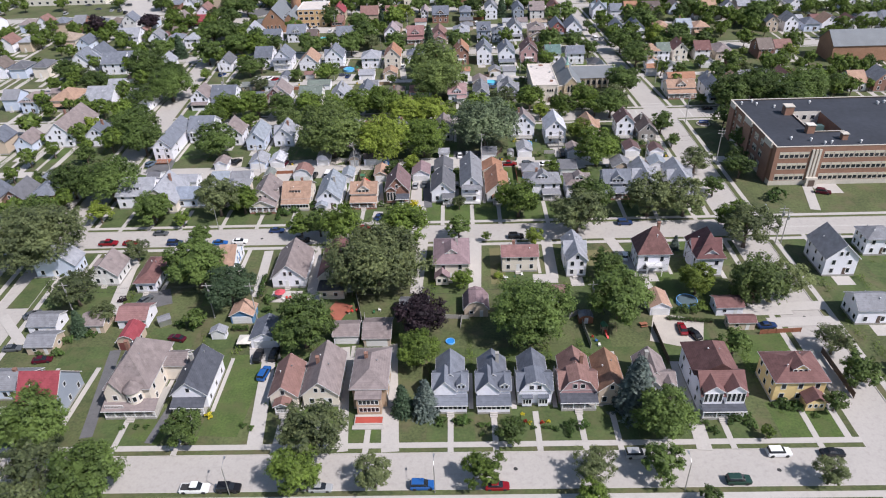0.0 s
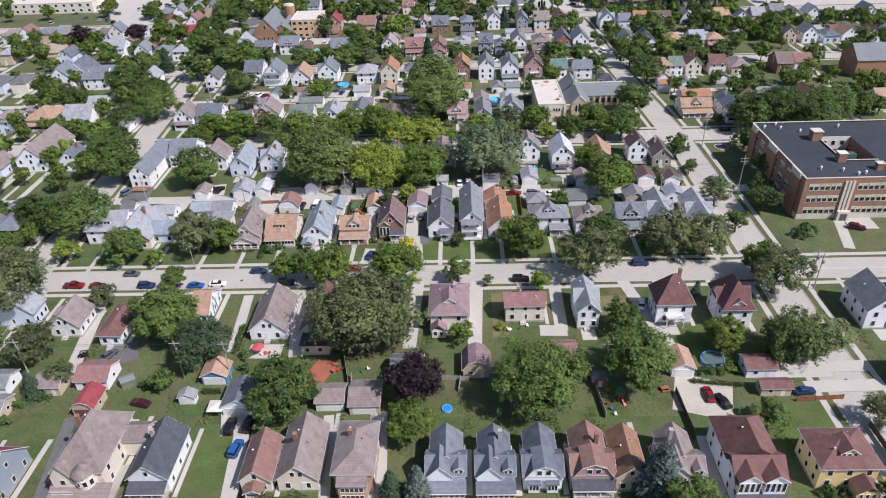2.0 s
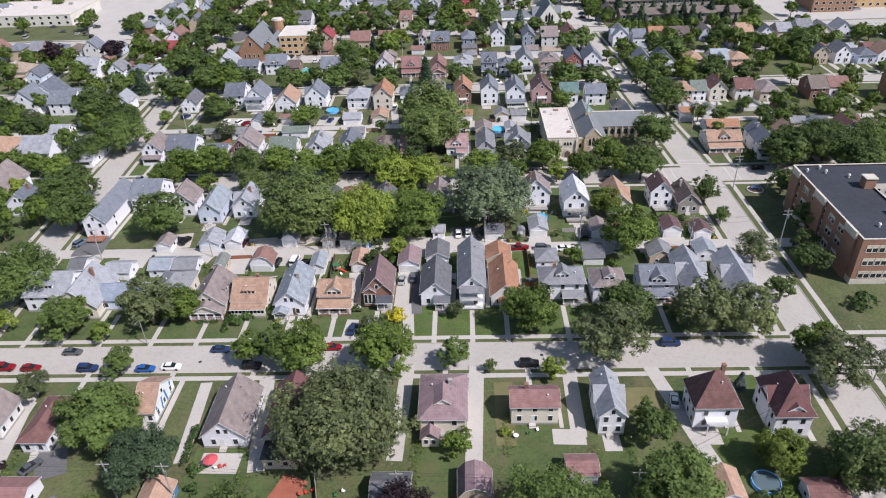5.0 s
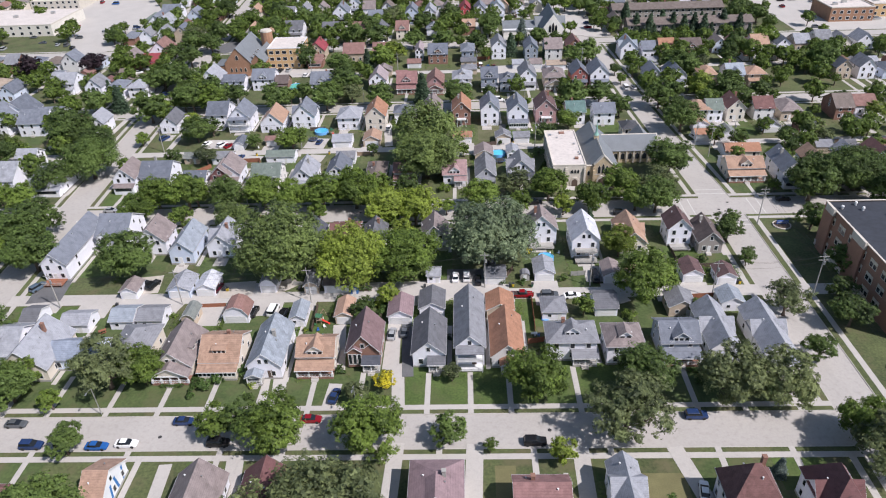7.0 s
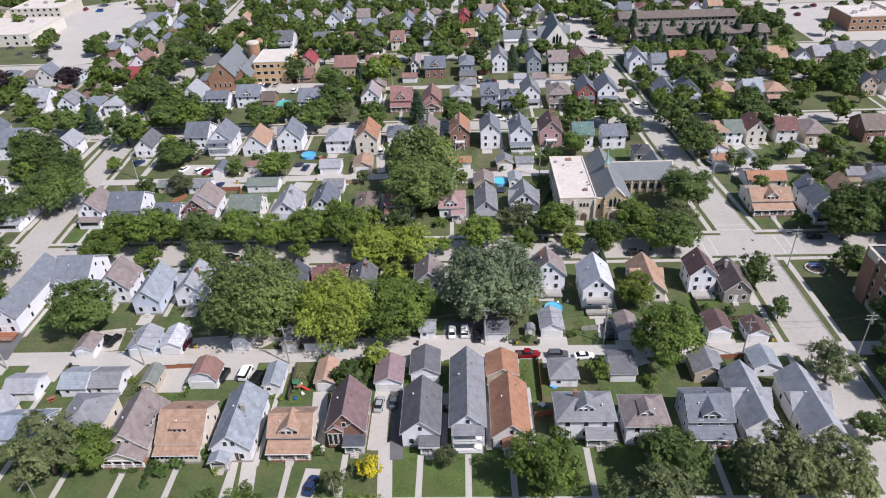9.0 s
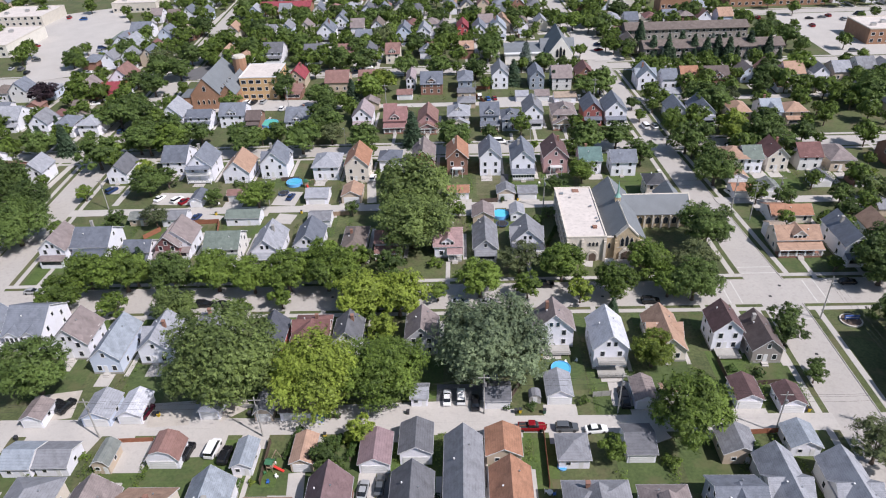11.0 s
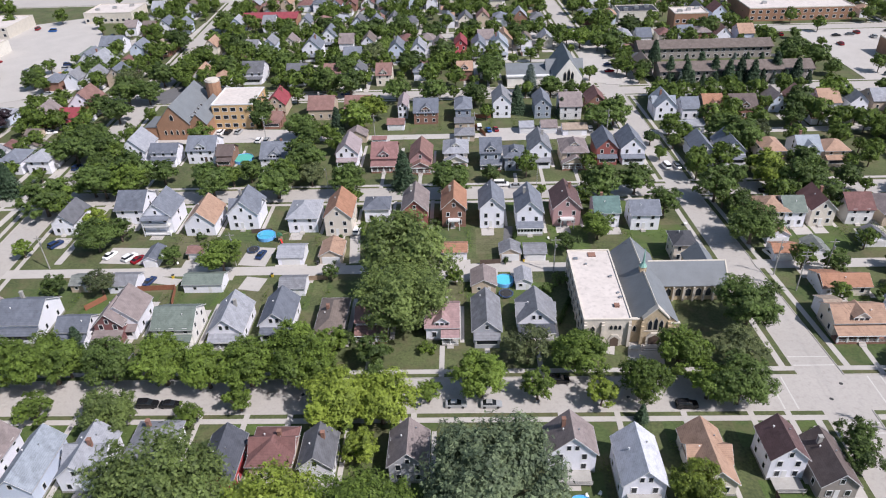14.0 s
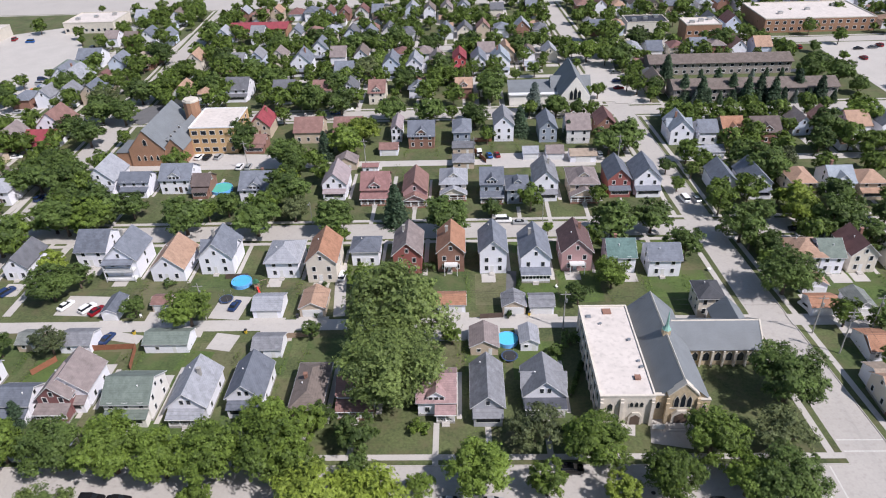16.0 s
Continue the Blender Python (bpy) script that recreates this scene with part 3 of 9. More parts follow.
    if "twingable" in ex:
        for s in (-1, 1):
            dormer(h, s * w * 0.24, -hd - 0.6, eave - 2.4, w * 0.36, 4.5, 2.6, rm, wm, True, near)
    if "dormer" in ex:
        dormer(h, 0, -hd * 0.62 if style == "hip" else -hd * 0.7, eave + rise * 0.25, min(3.2, w * 0.34), hd * 0.55, 1.25, rm, wm, style == "hip", near)
    if "gdormer" in ex:
        dormer(h, 0, -hd + 0.25, eave - 0.1, min(3.6, w * 0.45), hd * 0.8, 1.35, rm, wm, True, near)
    for tag, s in (("dormerL", -1), ("dormerR", 1)):
        if tag in ex:
            dm = Mesh().box(0.0, hw * 0.55, -1.6, 1.6, 0, 1.1)
            dd = part("dormer", dm, wm, h, at=pose(s * hw * 0.85, 0, eave + rise * 0.12, 0, 0, 180 if s > 0 else 0))
            part("dormer_roof", Mesh().box(-0.3, hw * 0.75, -1.9, 1.9, 1.1, 1.24), rm, dd)
            for i in (-0.8, 0.8):
                window(dd, 0.0, i, 0.6, -90, 0.9, 0.7, near)
    yw = -hd
    if face == "N" and any(k in ex for k in ("porch", "widporch")):
        pass
    elif "porch" in ex:
        porch(h, -hw * 0.9, hw * 0.9, yw, 2.2, rm, wm)
    elif "widporch" in ex:
        porch(h, -hw, hw, yw, 2.6, rm, wm, brick=True, gable=style != "gx" and w < 9.5)
    elif "sunporch" in ex:
        porch(h, -hw * 0.97, hw * 0.97, yw, 2.4, rm, wm, enclosed=True)
    elif "darkporch" in ex:
        porch(h, -hw * 0.95, hw * 0.95, yw, 2.3, dark, wm)
    elif "halfporch" in ex:
        porch(h, 0.0, hw, yw, 2.2, rm, wm)
    elif "smallporch" in ex:
        porch(h, -1.6, 1.6, yw, 2.2, rm, wm, gable=True)
    elif "brickporch" in ex:
        b = part("bay", Mesh().box(-hw * 0.72, hw * 0.72, yw - 2.2, yw - 0.01, 0.5, 5.3), TANBRICK, h)
        for i in range(5):
            window(b, -hw * 0.6 + hw * 1.2 * (i + 0.5) / 5, yw - 2.2, 4.0, 0, 0.7, 1.1)
            window(b, -hw * 0.6 + hw * 1.2 * (i + 0.5) / 5, yw - 2.2, 1.9, 0, 0.7, 1.1)
        part("bay_roof", shed_slab(-hw * 0.8, hw * 0.8, yw - 2.6, 5.3, yw - 0.02, 5.9), rm, h)
        part("terrace", Mesh().box(-hw * 0.85, hw * 0.85, yw - 5.0, yw - 2.21, 0, 0.5).box(-hw * 0.95, hw * 0.95, yw - 6.0, yw - 5.0, 0, 0.25), CONCRETE, h)
        part("porch_rug", Mesh().box(-hw * 0.8, hw * 0.8, yw - 4.6, yw - 2.9, 0.5, 0.53), material("red painted boards", (0.38, 0.07, 0.05), 0.7), h)
    elif "leftporch" in ex:
        porch(h, -hw, -hw * 0.1, yw, 2.2, rm, wm, gable=True)
    elif "darkhalf" in ex:
        porch(h, -hw * 0.02, hw, yw, 2.2, dark, wm)
    elif face == "S" and y > 270 and not lean and not ex:
        # a glazed front room under its own low roof
        part("porch_wall", Mesh().box(-hw * 0.9, hw * 0.9, yw - 1.9, yw - 0.01, 0.0, 2.6), wm, h)
        part("porch_roof", shed_slab(-hw * 0.97, hw * 0.97, yw - 2.2, 2.6, yw - 0.012, 3.3), rm, h)
        window(h, 0, yw - 1.9, 1.75, 0, hw * 1.5, 1.05, near)
    if "leftgable" in ex:
        dormer(h, -w * 0.25, yw - 0.6, 0.5, w * 0.42, hd * 1.1, eave - 0.2, rm, wm, True, near)
        dormer(h, w * 0.22, yw + 0.3, eave - 0.4, 1.7, hd * 0.7, 1.5, rm, wm, True, near)
    if "leftwing" in ex:
        part("wing", Mesh().box(-hw * 0.95, -hw * 0.2, yw - 2.4, yw - 0.01, 0.3, 2.9), wm, h)
        part("wing_roof", Mesh().extrude(roof_profile(hw * 0.75, 3.0, 1.5, 0.4, 0.15), yw - 2.8, yw + 1.0), rm, h, at=Matrix.Translation((-hw * 0.575, 0, 0)))
        for i in range(2):
            window(h, -hw * 0.75 + i * hw * 0.32, yw - 2.4, 1.7, 0, 0.8, 1.1)
    if "flatrear" in ex:
        part("rear_addition", Mesh().box(-hw * 0.85, hw * 0.7, yw - 4.6, yw - 0.01, 0.0, 2.9), wm, h)
        part("flat_roof", Mesh().box(-hw * 0.92, hw * 0.77, yw - 4.8, yw - 0.012, 2.9, 3.05), material("black roofing felt", (0.035, 0.037, 0.042), 0.8, 0.4, 2.0, 0.5, 0.1), h, "black patched felt roof")
        part("lean_to", shed_slab(hw * 0.8, hw * 1.25, yw - 4.4, 2.1, yw + 0.5, 2.5), METAL, h)
        for px in (hw * 0.83, hw * 1.2):
            part("post", Mesh().box(px - 0.05, px + 0.05, yw - 4.3, yw - 4.2, 0, 2.0), WOOD, h)
        for i in (-0.5, 0.2):
            window(h, i * hw, yw - 4.6, 1.6, 0, 0.9, 1.0)
    if wall == "mural":
        blue = material("blue mural paint", (0.03, 0.16, 0.42), 0.6, 0.1)
        for i in range(4):
            u = -hd * 0.7 + i * hd * 0.45
            part("mural_stripe", Mesh().extrude([(u - 0.35, 0.6), (u + 0.25, 0.6), (u + 0.75, eave + 0.3), (u + 0.15, eave + 0.3)] if i % 2 else [(u, 0.6), (u + 0.6, 0.6), (u + 0.1, eave), (u - 0.5, eave)], hw + 0.003, hw + 0.02, "x"), blue, h, "blue painted mural stripe")
    if "bay" in ex:
        for s in (-1, 1):
            b = part("bay", Mesh().box(s * w * 0.24 - 1.0, s * w * 0.24 + 1.0, yw - 0.9, yw - 0.01, 0.4, 3.0), wm, h)
            for i in (-0.6, 0.0, 0.6):
                window(b, s * w * 0.24 + i, yw - 0.9, 1.8, 0, 0.45, 1.2)
            part("bay_roof", shed_slab(s * w * 0.24 - 1.2, s * w * 0.24 + 1.2, yw - 1.2, 3.0, yw - 0.02, 3.5), rm, b)
    if "balconies" in ex or "balcony" in ex:
        wide = hw * 0.9 if "balconies" in ex else hw * 0.5
        for z in ((0.6, 3.3) if "balconies" in ex else (3.1,)):
            part("balcony", Mesh().box(-wide, wide, yw - 2.1, yw - 0.01, z - 0.2, z), TRIM, h)
            rail(h, -wide, wide, yw - 2.05, z)
        for s in (-1, 1):
            part("post", Mesh().box(s * (wide - 0.1) - 0.09, s * (wide - 0.1) + 0.09, yw - 2.1, yw - 1.9, 0, 5.6 if "balconies" in ex else 3.1), TRIM, h)
        if "balconies" in ex:
            part("porch_roof", shed_slab(-wide - 0.25, wide + 0.25, yw - 2.4, 5.65, yw - 0.01, min(6.3, eave + 0.3)), rm, h)
    if "deck" in ex or "deck2" in ex or "rearporch" in ex:
        dz = 0.7
        de = part("deck", Mesh().box(-hw * 0.8, hw * 0.8, yw - 3.4, yw - 0.01, dz - 0.15, dz), GREYWOOD if "deck2" in ex or "deck" in ex else CEDAR, h)
        for sx in (-0.7, 0.7):
            part("post", Mesh().box(sx * hw - 0.07, sx * hw + 0.07, yw - 3.3, yw - 3.16, 0, dz - 0.15), WOOD, h)
        rail(h, -hw * 0.8, hw * 0.8, yw - 3.35, dz, GREYWOOD)
        if "deck2" in ex:
            part("deck", Mesh().box(-hw * 0.8, hw * 0.8, yw - 2.4, yw - 0.01, 3.2, 3.35), GREYWOOD, h)
            rail(h, -hw * 0.8, hw * 0.8, yw - 2.35, 3.35, GREYWOOD)
    if "smallwing" in ex:
        part("wing", Mesh().box(hw * 0.1, hw * 0.85, yw - 3.0, yw - 0.01, 0.3, 2.9), wm, h)
        g = Mesh().extrude(roof_profile(hw * 0.75, 3.0, 1.4, 0.4, 0.15), yw - 3.4, yw - 0.02)
        part("wing_roof", g, rm, h, at=Matrix.Translation((hw * 0.475, 0, 0)))
        for i in range(3):
            window(h, hw * 0.25 + i * hw * 0.22, yw - 3.0, 1.7, 0, 0.6, 0.9)
    if "victorian" in ex:
        tx, ty = hw * 0.35, -hd - 0.4
        tw = Mesh().tube([(tx, ty, 0.4), (tx, ty, eave + 0.6)], [1.75, 1.75], 16)
        part("turret", tw, wm, h, "round cream turret")
        part("turret_roof", Mesh().tube([(tx, ty, eave + 0.55), (tx, ty, eave + 0.7), (tx, ty, eave + 2.6)], [2.2, 2.1, 0.05], 16), rm, h)
        for a in (-60, -20, 20, 60):
            for z in (1.9, 4.7):
                window(h, tx + 1.75 * math.sin(radians(a)), ty - 1.75 * math.cos(radians(a)), z, a, 0.7, 1.3)
        gr = Mesh().extrude([(-2.1, 2.9), (2.1, 2.9), (2.1, eave), (0, eave + 3.3), (-2.1, eave)], yw - 1.4, yw + 2.0)
        part("front_gable", gr, wm, h, at=Matrix.Translation((-hw * 0.5, 0, 0)))
        part("front_gable_roof", Mesh().extrude(roof_profile(4.2, eave + 0.1, 3.3, 0.4, 0.15), yw - 1.8, yw + 5.0), rm, h, at=Matrix.Translation((-hw * 0.5, 0, 0)))
        window(h, -hw * 0.5, yw - 1.4, eave - 1.4, 0, 0.9, 1.2)
        part("balcony", Mesh().box(-hw * 0.95, -hw * 0.05, yw - 2.9, yw - 1.41, 2.75, 2.9), TRIM, h)
        rail(h, -hw * 0.95, -hw * 0.05, yw - 2.85, 2.9)
        porch(h, -hw - 0.3, hw + 1.6, yw - 0.6, 2.6, rm, wm, z=2.75)
        part("porch_floor", Mesh().box(hw + 0.02, hw + 1.6, yw - 0.58, yw + 6.0, 0, 0.55), FOUNDATION, h)
        part("rear_wing", gable_walls(4.6, 5.0, 4.8, 1.6, "x", base=0.3), wm, h, at=Matrix.Translation((hw + 2.3, hd - 3.5, 0)))
        gable_roof(h, 4.6, 5.0, 4.8, 1.6, rm, "x", name="rear_wing_roof", dx=hw + 2.3, dy=hd - 3.5)
    return h


def garage(x, y, w, d, eave, style, roof, wall, face="S", extras="", lean=False):
    rm, wm = roof_mat(roof), wall_mat(wall)
    h = thing("garage", f"{WORDS.get(wall, wall)} detached garage with {WORDS.get(roof, roof)} shingle roof", "garage", pose(x, y, 0), "detached garages")
    hw, hd = w / 2, d / 2
    gam = style == "gambrel"
    if style == "hip":
        rise = min(w, d) / 2 * 0.5
        part("wall", Mesh().box(-hw, hw, -hd, hd, -0.05, eave), wm, h)
        hip_roof(h, w, d, eave, rise, rm, 0.3)
    elif style == "gx":
        rise = d / 2 * 0.45
        part("wall", gable_walls(d, w, eave, rise, "x", base=-0.05), wm, h)
        gable_roof(h, d, w, eave, rise, rm, "x", 0.3, trim=not lean)
    else:
        rise = w / 2 * (0.8 if gam else 0.55)
        part("wall", gable_walls(w, d, eave, rise, "y", gam, base=-0.05), wm, h)
        gable_roof(h, w, d, eave, rise, rm, "y", 0.3, gam, trim=not lean)
    dw = min(4.9, w - 0.9)
    dm = Mesh().box(-dw / 2 - 0.1, dw / 2 + 0.1, -0.05, 0.02, 0.0, 2.2)
    for i in range(4):
        dm.box(-dw / 2, dw / 2, -0.085, -0.05, 0.04 + i * 0.52, 0.50 + i * 0.52)
    red = "reddoor" in extras
    if face == "S" or y < 180:
        part("garage_door", dm, material("dark red door paint", (0.16, 0.05, 0.045), 0.6) if red else TRIM, h, "dark red garage door" if red else "", at=pose(0, -hd, 0.05) if face == "S" else pose(0, hd, 0.05, 0, 0, 180))
    if face == "N" and not lean:
        part("door", Mesh().box(hw * 0.3, hw * 0.3 + 0.85, -hd - 0.05, -hd + 0.02, 0.05, 2.0), TRIM, h)
        window(h, -hw * 0.4, -hd, 1.5, 0, 0.8, 0.8, y < 300)
    if y < 300:
        window(h, hw if x < 0 else -hw, 0, 1.5, 90 if x < 0 else -90, 0.8, 0.8)
    return h



# houses, block by block
house(-90.1, 104.2, 8.2, 11.6, 4.0, "gx", "red", "slate", "S", "steep")
house(-71.5, 109.5, 9.1, 14.4, 6.0, "hip", "taupe", "cream", "S", "victorian steep chimney")
house(-58.5, 108.0, 7.4, 12.0, 4.4, "gy", "charcoal", "white", "S", "porch chimney")
house(-38.3, 107.0, 5.8, 10.2, 3.6, "gy", "redbrown", "cream", "S", "smallporch")
house(-30.4, 108.6, 7.6, 13.1, 3.8, "gy", "taupe", "cream", "S", "chimney")
house(-19.7, 107.4, 7.1, 12.2, 6.0, "hip", "taupe", "tanbrick", "S", "brickporch chimney")
house(-2.6, 106.8, 7.1, 10.0, 4.8, "tee", "bluegrey", "white", "S", "sunporch")
house(6.5, 106.6, 7.0, 10.0, 4.8, "tee", "slateblue", "white", "S", "sunporch chimney")
house(15.3, 107.0, 7.1, 10.4, 4.4, "teegam", "slateblue", "white", "S", "bay")
house(24.4, 107.2, 7.7, 10.4, 4.4, "teegam", "redbrown", "rose", "S", "darkporch chimney")
house(31.3, 106.5, 5.4, 10.3, 4.4, "jerkin", "rust", "tan", "S")
house(40.8, 106.4, 7.4, 10.4, 4.6, "tee", "taupe", "white", "S", "porch")
house(53.4, 106.2, 8.8, 14.4, 6.4, "gy", "maroon", "white", "S", "darkporch frontwing")
house(70.4, 106.0, 10.4, 8.8, 5.8, "hip", "maroon", "yellow", "S", "dormer smallwing")
house(-101.1, 108.5, 11.2, 6.3, 3.6, "gx", "grey", "lightblue", "S")
house(-113.2, 156.0, 11.6, 5.8, 4.4, "gy", "lightgrey", "lightblue", "N")
house(-97.5, 152.7, 7.5, 8.2, 3.6, "gy", "taupe", "offwhite", "N", "dormerL")
house(-84.7, 151.1, 5.3, 12.2, 3.4, "hip", "maroon", "white", "N")
house(-64.9, 157.9, 4.1, 10.5, 3.5, "gx", "peach", "mural", "N")
house(-46.2, 152.9, 8.9, 13.6, 3.4, "gy", "taupe", "white", "N")
house(-33.6, 152.5, 8.6, 14.6, 4.0, "gy", "darkred", "cream", "N", "flatrear")
house(-2.3, 154.2, 9.0, 12.2, 5.6, "hip", "mauve", "cream", "N", "dormer leftwing chimney")
house(16.3, 154.5, 9.5, 5.7, 5.2, "gx", "rosered", "cream", "N", "chimney")
house(31.3, 154.4, 5.1, 11.4, 5.6, "gy", "lightgrey", "white", "N", "cross")
house(52.1, 153.9, 8.4, 7.5, 6.0, "hip", "maroon", "white", "N", "steep balcony chimney", 6.4)
house(66.2, 152.8, 7.0, 10.2, 6.0, "hip", "darkred", "white", "N", "steep cross gdormer", 5.8)
house(100.3, 152.5, 8.4, 11.2, 5.8, "gy", "grey", "white", "S")
house(115.2, 159.5, 7.2, 6.5, 5.4, "hip", "grey", "white", "S")
house(98.9, 130.0, 8.2, 7.0, 4.6, "gx", "grey", "white", "S")
house(-96.9, 195.4, 11.1, 13.5, 4.0, "gy", "lightgrey", "cream", "S", "chimney")
house(-87.0, 195.9, 11.3, 7.4, 3.6, "gx", "skyroof", "lightblue", "S")
house(-74.2, 197.6, 8.4, 11.0, 4.4, "hip", "grey", "cream", "S")
house(-63.0, 195.6, 8.4, 12.0, 3.6, "gy", "taupe", "cream", "S", "widporch dormerR")
house(-52.7, 196.1, 8.8, 10.7, 3.6, "gx", "tanorange", "cream", "S", "dormer sunporch chimney")
house(-41.8, 195.9, 7.5, 14.5, 4.2, "gy", "lightblue", "white", "S", "leftporch")
house(-30.7, 194.8, 8.2, 7.4, 4.6, "gx", "tanorange", "cream", "S", "gdormer widporch")
house(-20.0, 197.6, 7.4, 10.4, 4.8, "gy", "plum", "brick", "S", "leftgable darkhalf", 4.4)
house(-5.2, 198.2, 7.2, 12.3, 4.2, "gy", "darkgrey", "white", "S", "halfporch")
house(4.1, 201.7, 6.5, 19.2, 6.0, "gy", "grey", "white", "S", "balconies")
house(12.6, 198.7, 7.1, 14.3, 3.6, "gy", "orange", "offwhite", "S", "smallporch")
house(27.2, 197.2, 10.8, 7.1, 5.5, "hip", "grey", "white", "S", "dormer halfporch chimney")
house(38.7, 195.9, 7.9, 7.7, 5.5, "hip", "taupe", "white", "S", "dormer halfporch")
house(51.3, 198.0, 8.3, 8.7, 5.0, "gx", "bluegrey", "slate", "S", "gdormer widporch")
house(61.0, 200.3, 6.6, 15.6, 4.2, "gy", "lightgrey", "offwhite", "S", "cross sunporch")
house(72.2, 199.0, 6.8, 16.2, 4.2, "gy", "lightgrey", "offwhite", "S", "cross sunporch")
house(-110.0, 240.8, 6.9, 23.5, 5.6, "gy", "bluegrey", "white", "N", "rearporch")
house(-100.6, 250.8, 9.2, 13.0, 5.0, "gx", "bluegrey", "white", "N", "twingable")
house(-87.7, 245.6, 8.7, 8.7, 5.0, "gy", "taupe", "white", "N")
house(-77.1, 242.6, 6.8, 12.9, 4.6, "gy", "lightblue", "lightblue", "N")
house(-66.9, 244.6, 7.4, 10.8, 4.4, "gy", "lightgrey", "white", "N", "cross")
house(-55.4, 248.0, 8.2, 8.8, 4.4, "hip", "grey", "white", "N")
house(-40.6, 243.6, 6.4, 10.7, 4.8, "gy", "charcoal", "red", "N")
house(-31.4, 246.0, 7.8, 9.0, 4.6, "hip", "maroon", "tan", "N", "chimney cross")
house(-22.7, 245.4, 6.2, 8.2, 4.4, "gy", "darkgrey", "white", "N")
house(-5.4, 245.2, 7.1, 8.2, 5.0, "gy", "taupe", "grey", "N")
house(25.1, 246.6, 8.9, 6.4, 5.4, "gy", "taupe", "white", "N", "deck")
house(36.7, 241.3, 7.5, 10.8, 6.0, "jerkin", "whitemetal", "white", "N", "deck2")
house(50.3, 244.3, 7.2, 12.6, 3.6, "gy", "tanorange", "cream", "N", "cross")
house(63.9, 245.3, 6.5, 7.6, 5.8, "gy", "darkmaroon", "white", "N", "deck")
house(71.4, 242.5, 6.5, 10.7, 4.0, "gy", "darkbrown", "greybrown", "N")
house(-88.5, 285.0, 7.5, 6.4, 4.2, "gx", "slateblue", "white", "S")
house(-79.9, 286.5, 6.8, 7.0, 5.0, "gy", "taupe", "maroonwall", "S", "sunporch")
house(-63.8, 286.0, 9.5, 9.5, 5.0, "gx", "greenroof", "whitebrick", "S")
house(-51.3, 287.1, 8.0, 11.6, 4.0, "gy", "lightgrey", "white", "S", "porch")
house(-39.9, 289.0, 7.5, 10.8, 4.2, "gy", "slateblue", "white", "S")
house(-26.7, 287.6, 6.2, 13.2, 3.5, "hip", "brown", "tan", "S", "chimney")
house(-16.7, 286.8, 7.4, 6.5, 4.6, "gx", "redbrown", "white", "S", "gdormer widporch")
house(0.1, 287.0, 7.6, 9.8, 4.0, "gx", "pink", "white", "S", "gdormer halfporch")
house(10.6, 287.3, 6.4, 12.8, 3.8, "gy", "grey", "grey", "S")
house(22.4, 287.9, 8.4, 8.7, 4.2, "gy", "grey", "white", "S", "cross darkporch")
house(-97.9, 345.1, 8.5, 11.9, 5.2, "gx", "slateblue", "white", "N")
house(-87.1, 339.4, 9.0, 11.3, 5.8, "gy", "bluegrey", "white", "N", "balconies")
house(-73.7, 337.6, 9.0, 11.8, 4.2, "gy", "tanorange", "white", "N")
house(-61.3, 340.0, 9.1, 10.4, 5.6, "gy", "bluegrey", "white", "N", "cross")
house(-42.7, 338.0, 8.8, 10.9, 5.0, "hip", "lightgrey", "white", "N")
house(-31.6, 336.3, 7.9, 12.1, 6.5, "gy", "orange", "cream", "N")
house(-21.0, 341.8, 7.4, 7.5, 4.6, "hip", "slateblue", "white", "N")
house(-9.1, 339.9, 7.5, 12.1, 6.2, "gy", "taupe", "redwall", "N")
house(2.6, 340.1, 7.1, 11.3, 6.5, "gy", "orange", "brick", "N", "balcony")
house(13.9, 339.0, 7.1, 11.2, 7.0, "gy", "bluegrey", "white", "N")
house(24.9, 337.1, 7.6, 12.1, 6.6, "gy", "bluegrey", "white", "N", "sunporch")
house(36.2, 339.7, 8.0, 11.2, 6.2, "gy", "darkmaroon", "rose", "N", "balcony")
house(47.9, 337.6, 7.2, 9.5, 5.0, "gx", "teal", "white", "N")
house(58.7, 335.2, 8.2, 8.5, 5.2, "gx", "bluegrey", "white", "N")
house(65.2, 317.2, 5.7, 6.9, 5.6, "hip", "black", "cream", "N")
house(95.8, 336.0, 8.5, 9.3, 5.2, "hip", "tanorange", "cream", "N")
house(101.8, 335.8, 5.9, 9.3, 5.2, "gx", "greenroof", "white", "N")
house(110.0, 336.8, 6.9, 10.3, 5.6, "gy", "maroon", "cream", "N")
house(-114.8, 388.7, 9.8, 12.1, 5.2, "gy", "lightgrey", "white", "S")
house(-103.0, 385.3, 9.7, 7.0, 5.0, "gx", "slateblue", "white", "S")
house(-89.5, 388.0, 10.2, 11.1, 5.2, "gx", "bluegrey", "white", "S", "gdormer")
house(-80.4, 384.5, 5.6, 8.2, 4.0, "gx", "darkbrown", "brick", "S")
house(-60.7, 381.0, 10.2, 12.1, 5.0, "gx", "bluegrey", "white", "S", "gdormer")
house(-35.6, 383.5, 7.8, 11.1, 5.0, "gy", "pinkgrey", "white", "S")
house(-22.1, 380.1, 8.7, 11.5, 4.6, "gx", "rosered", "rose", "S", "gdormer widporch")
house(-9.2, 378.7, 7.5, 12.1, 4.6, "gy", "redbrown", "rose", "S", "widporch")
house(3.0, 381.9, 8.2, 10.8, 5.0, "hip", "lightgrey", "cream", "S", "dormer widporch")
house(15.2, 379.4, 7.1, 10.8, 6.0, "gx", "slateblue", "slate", "S", "gdormer widporch")
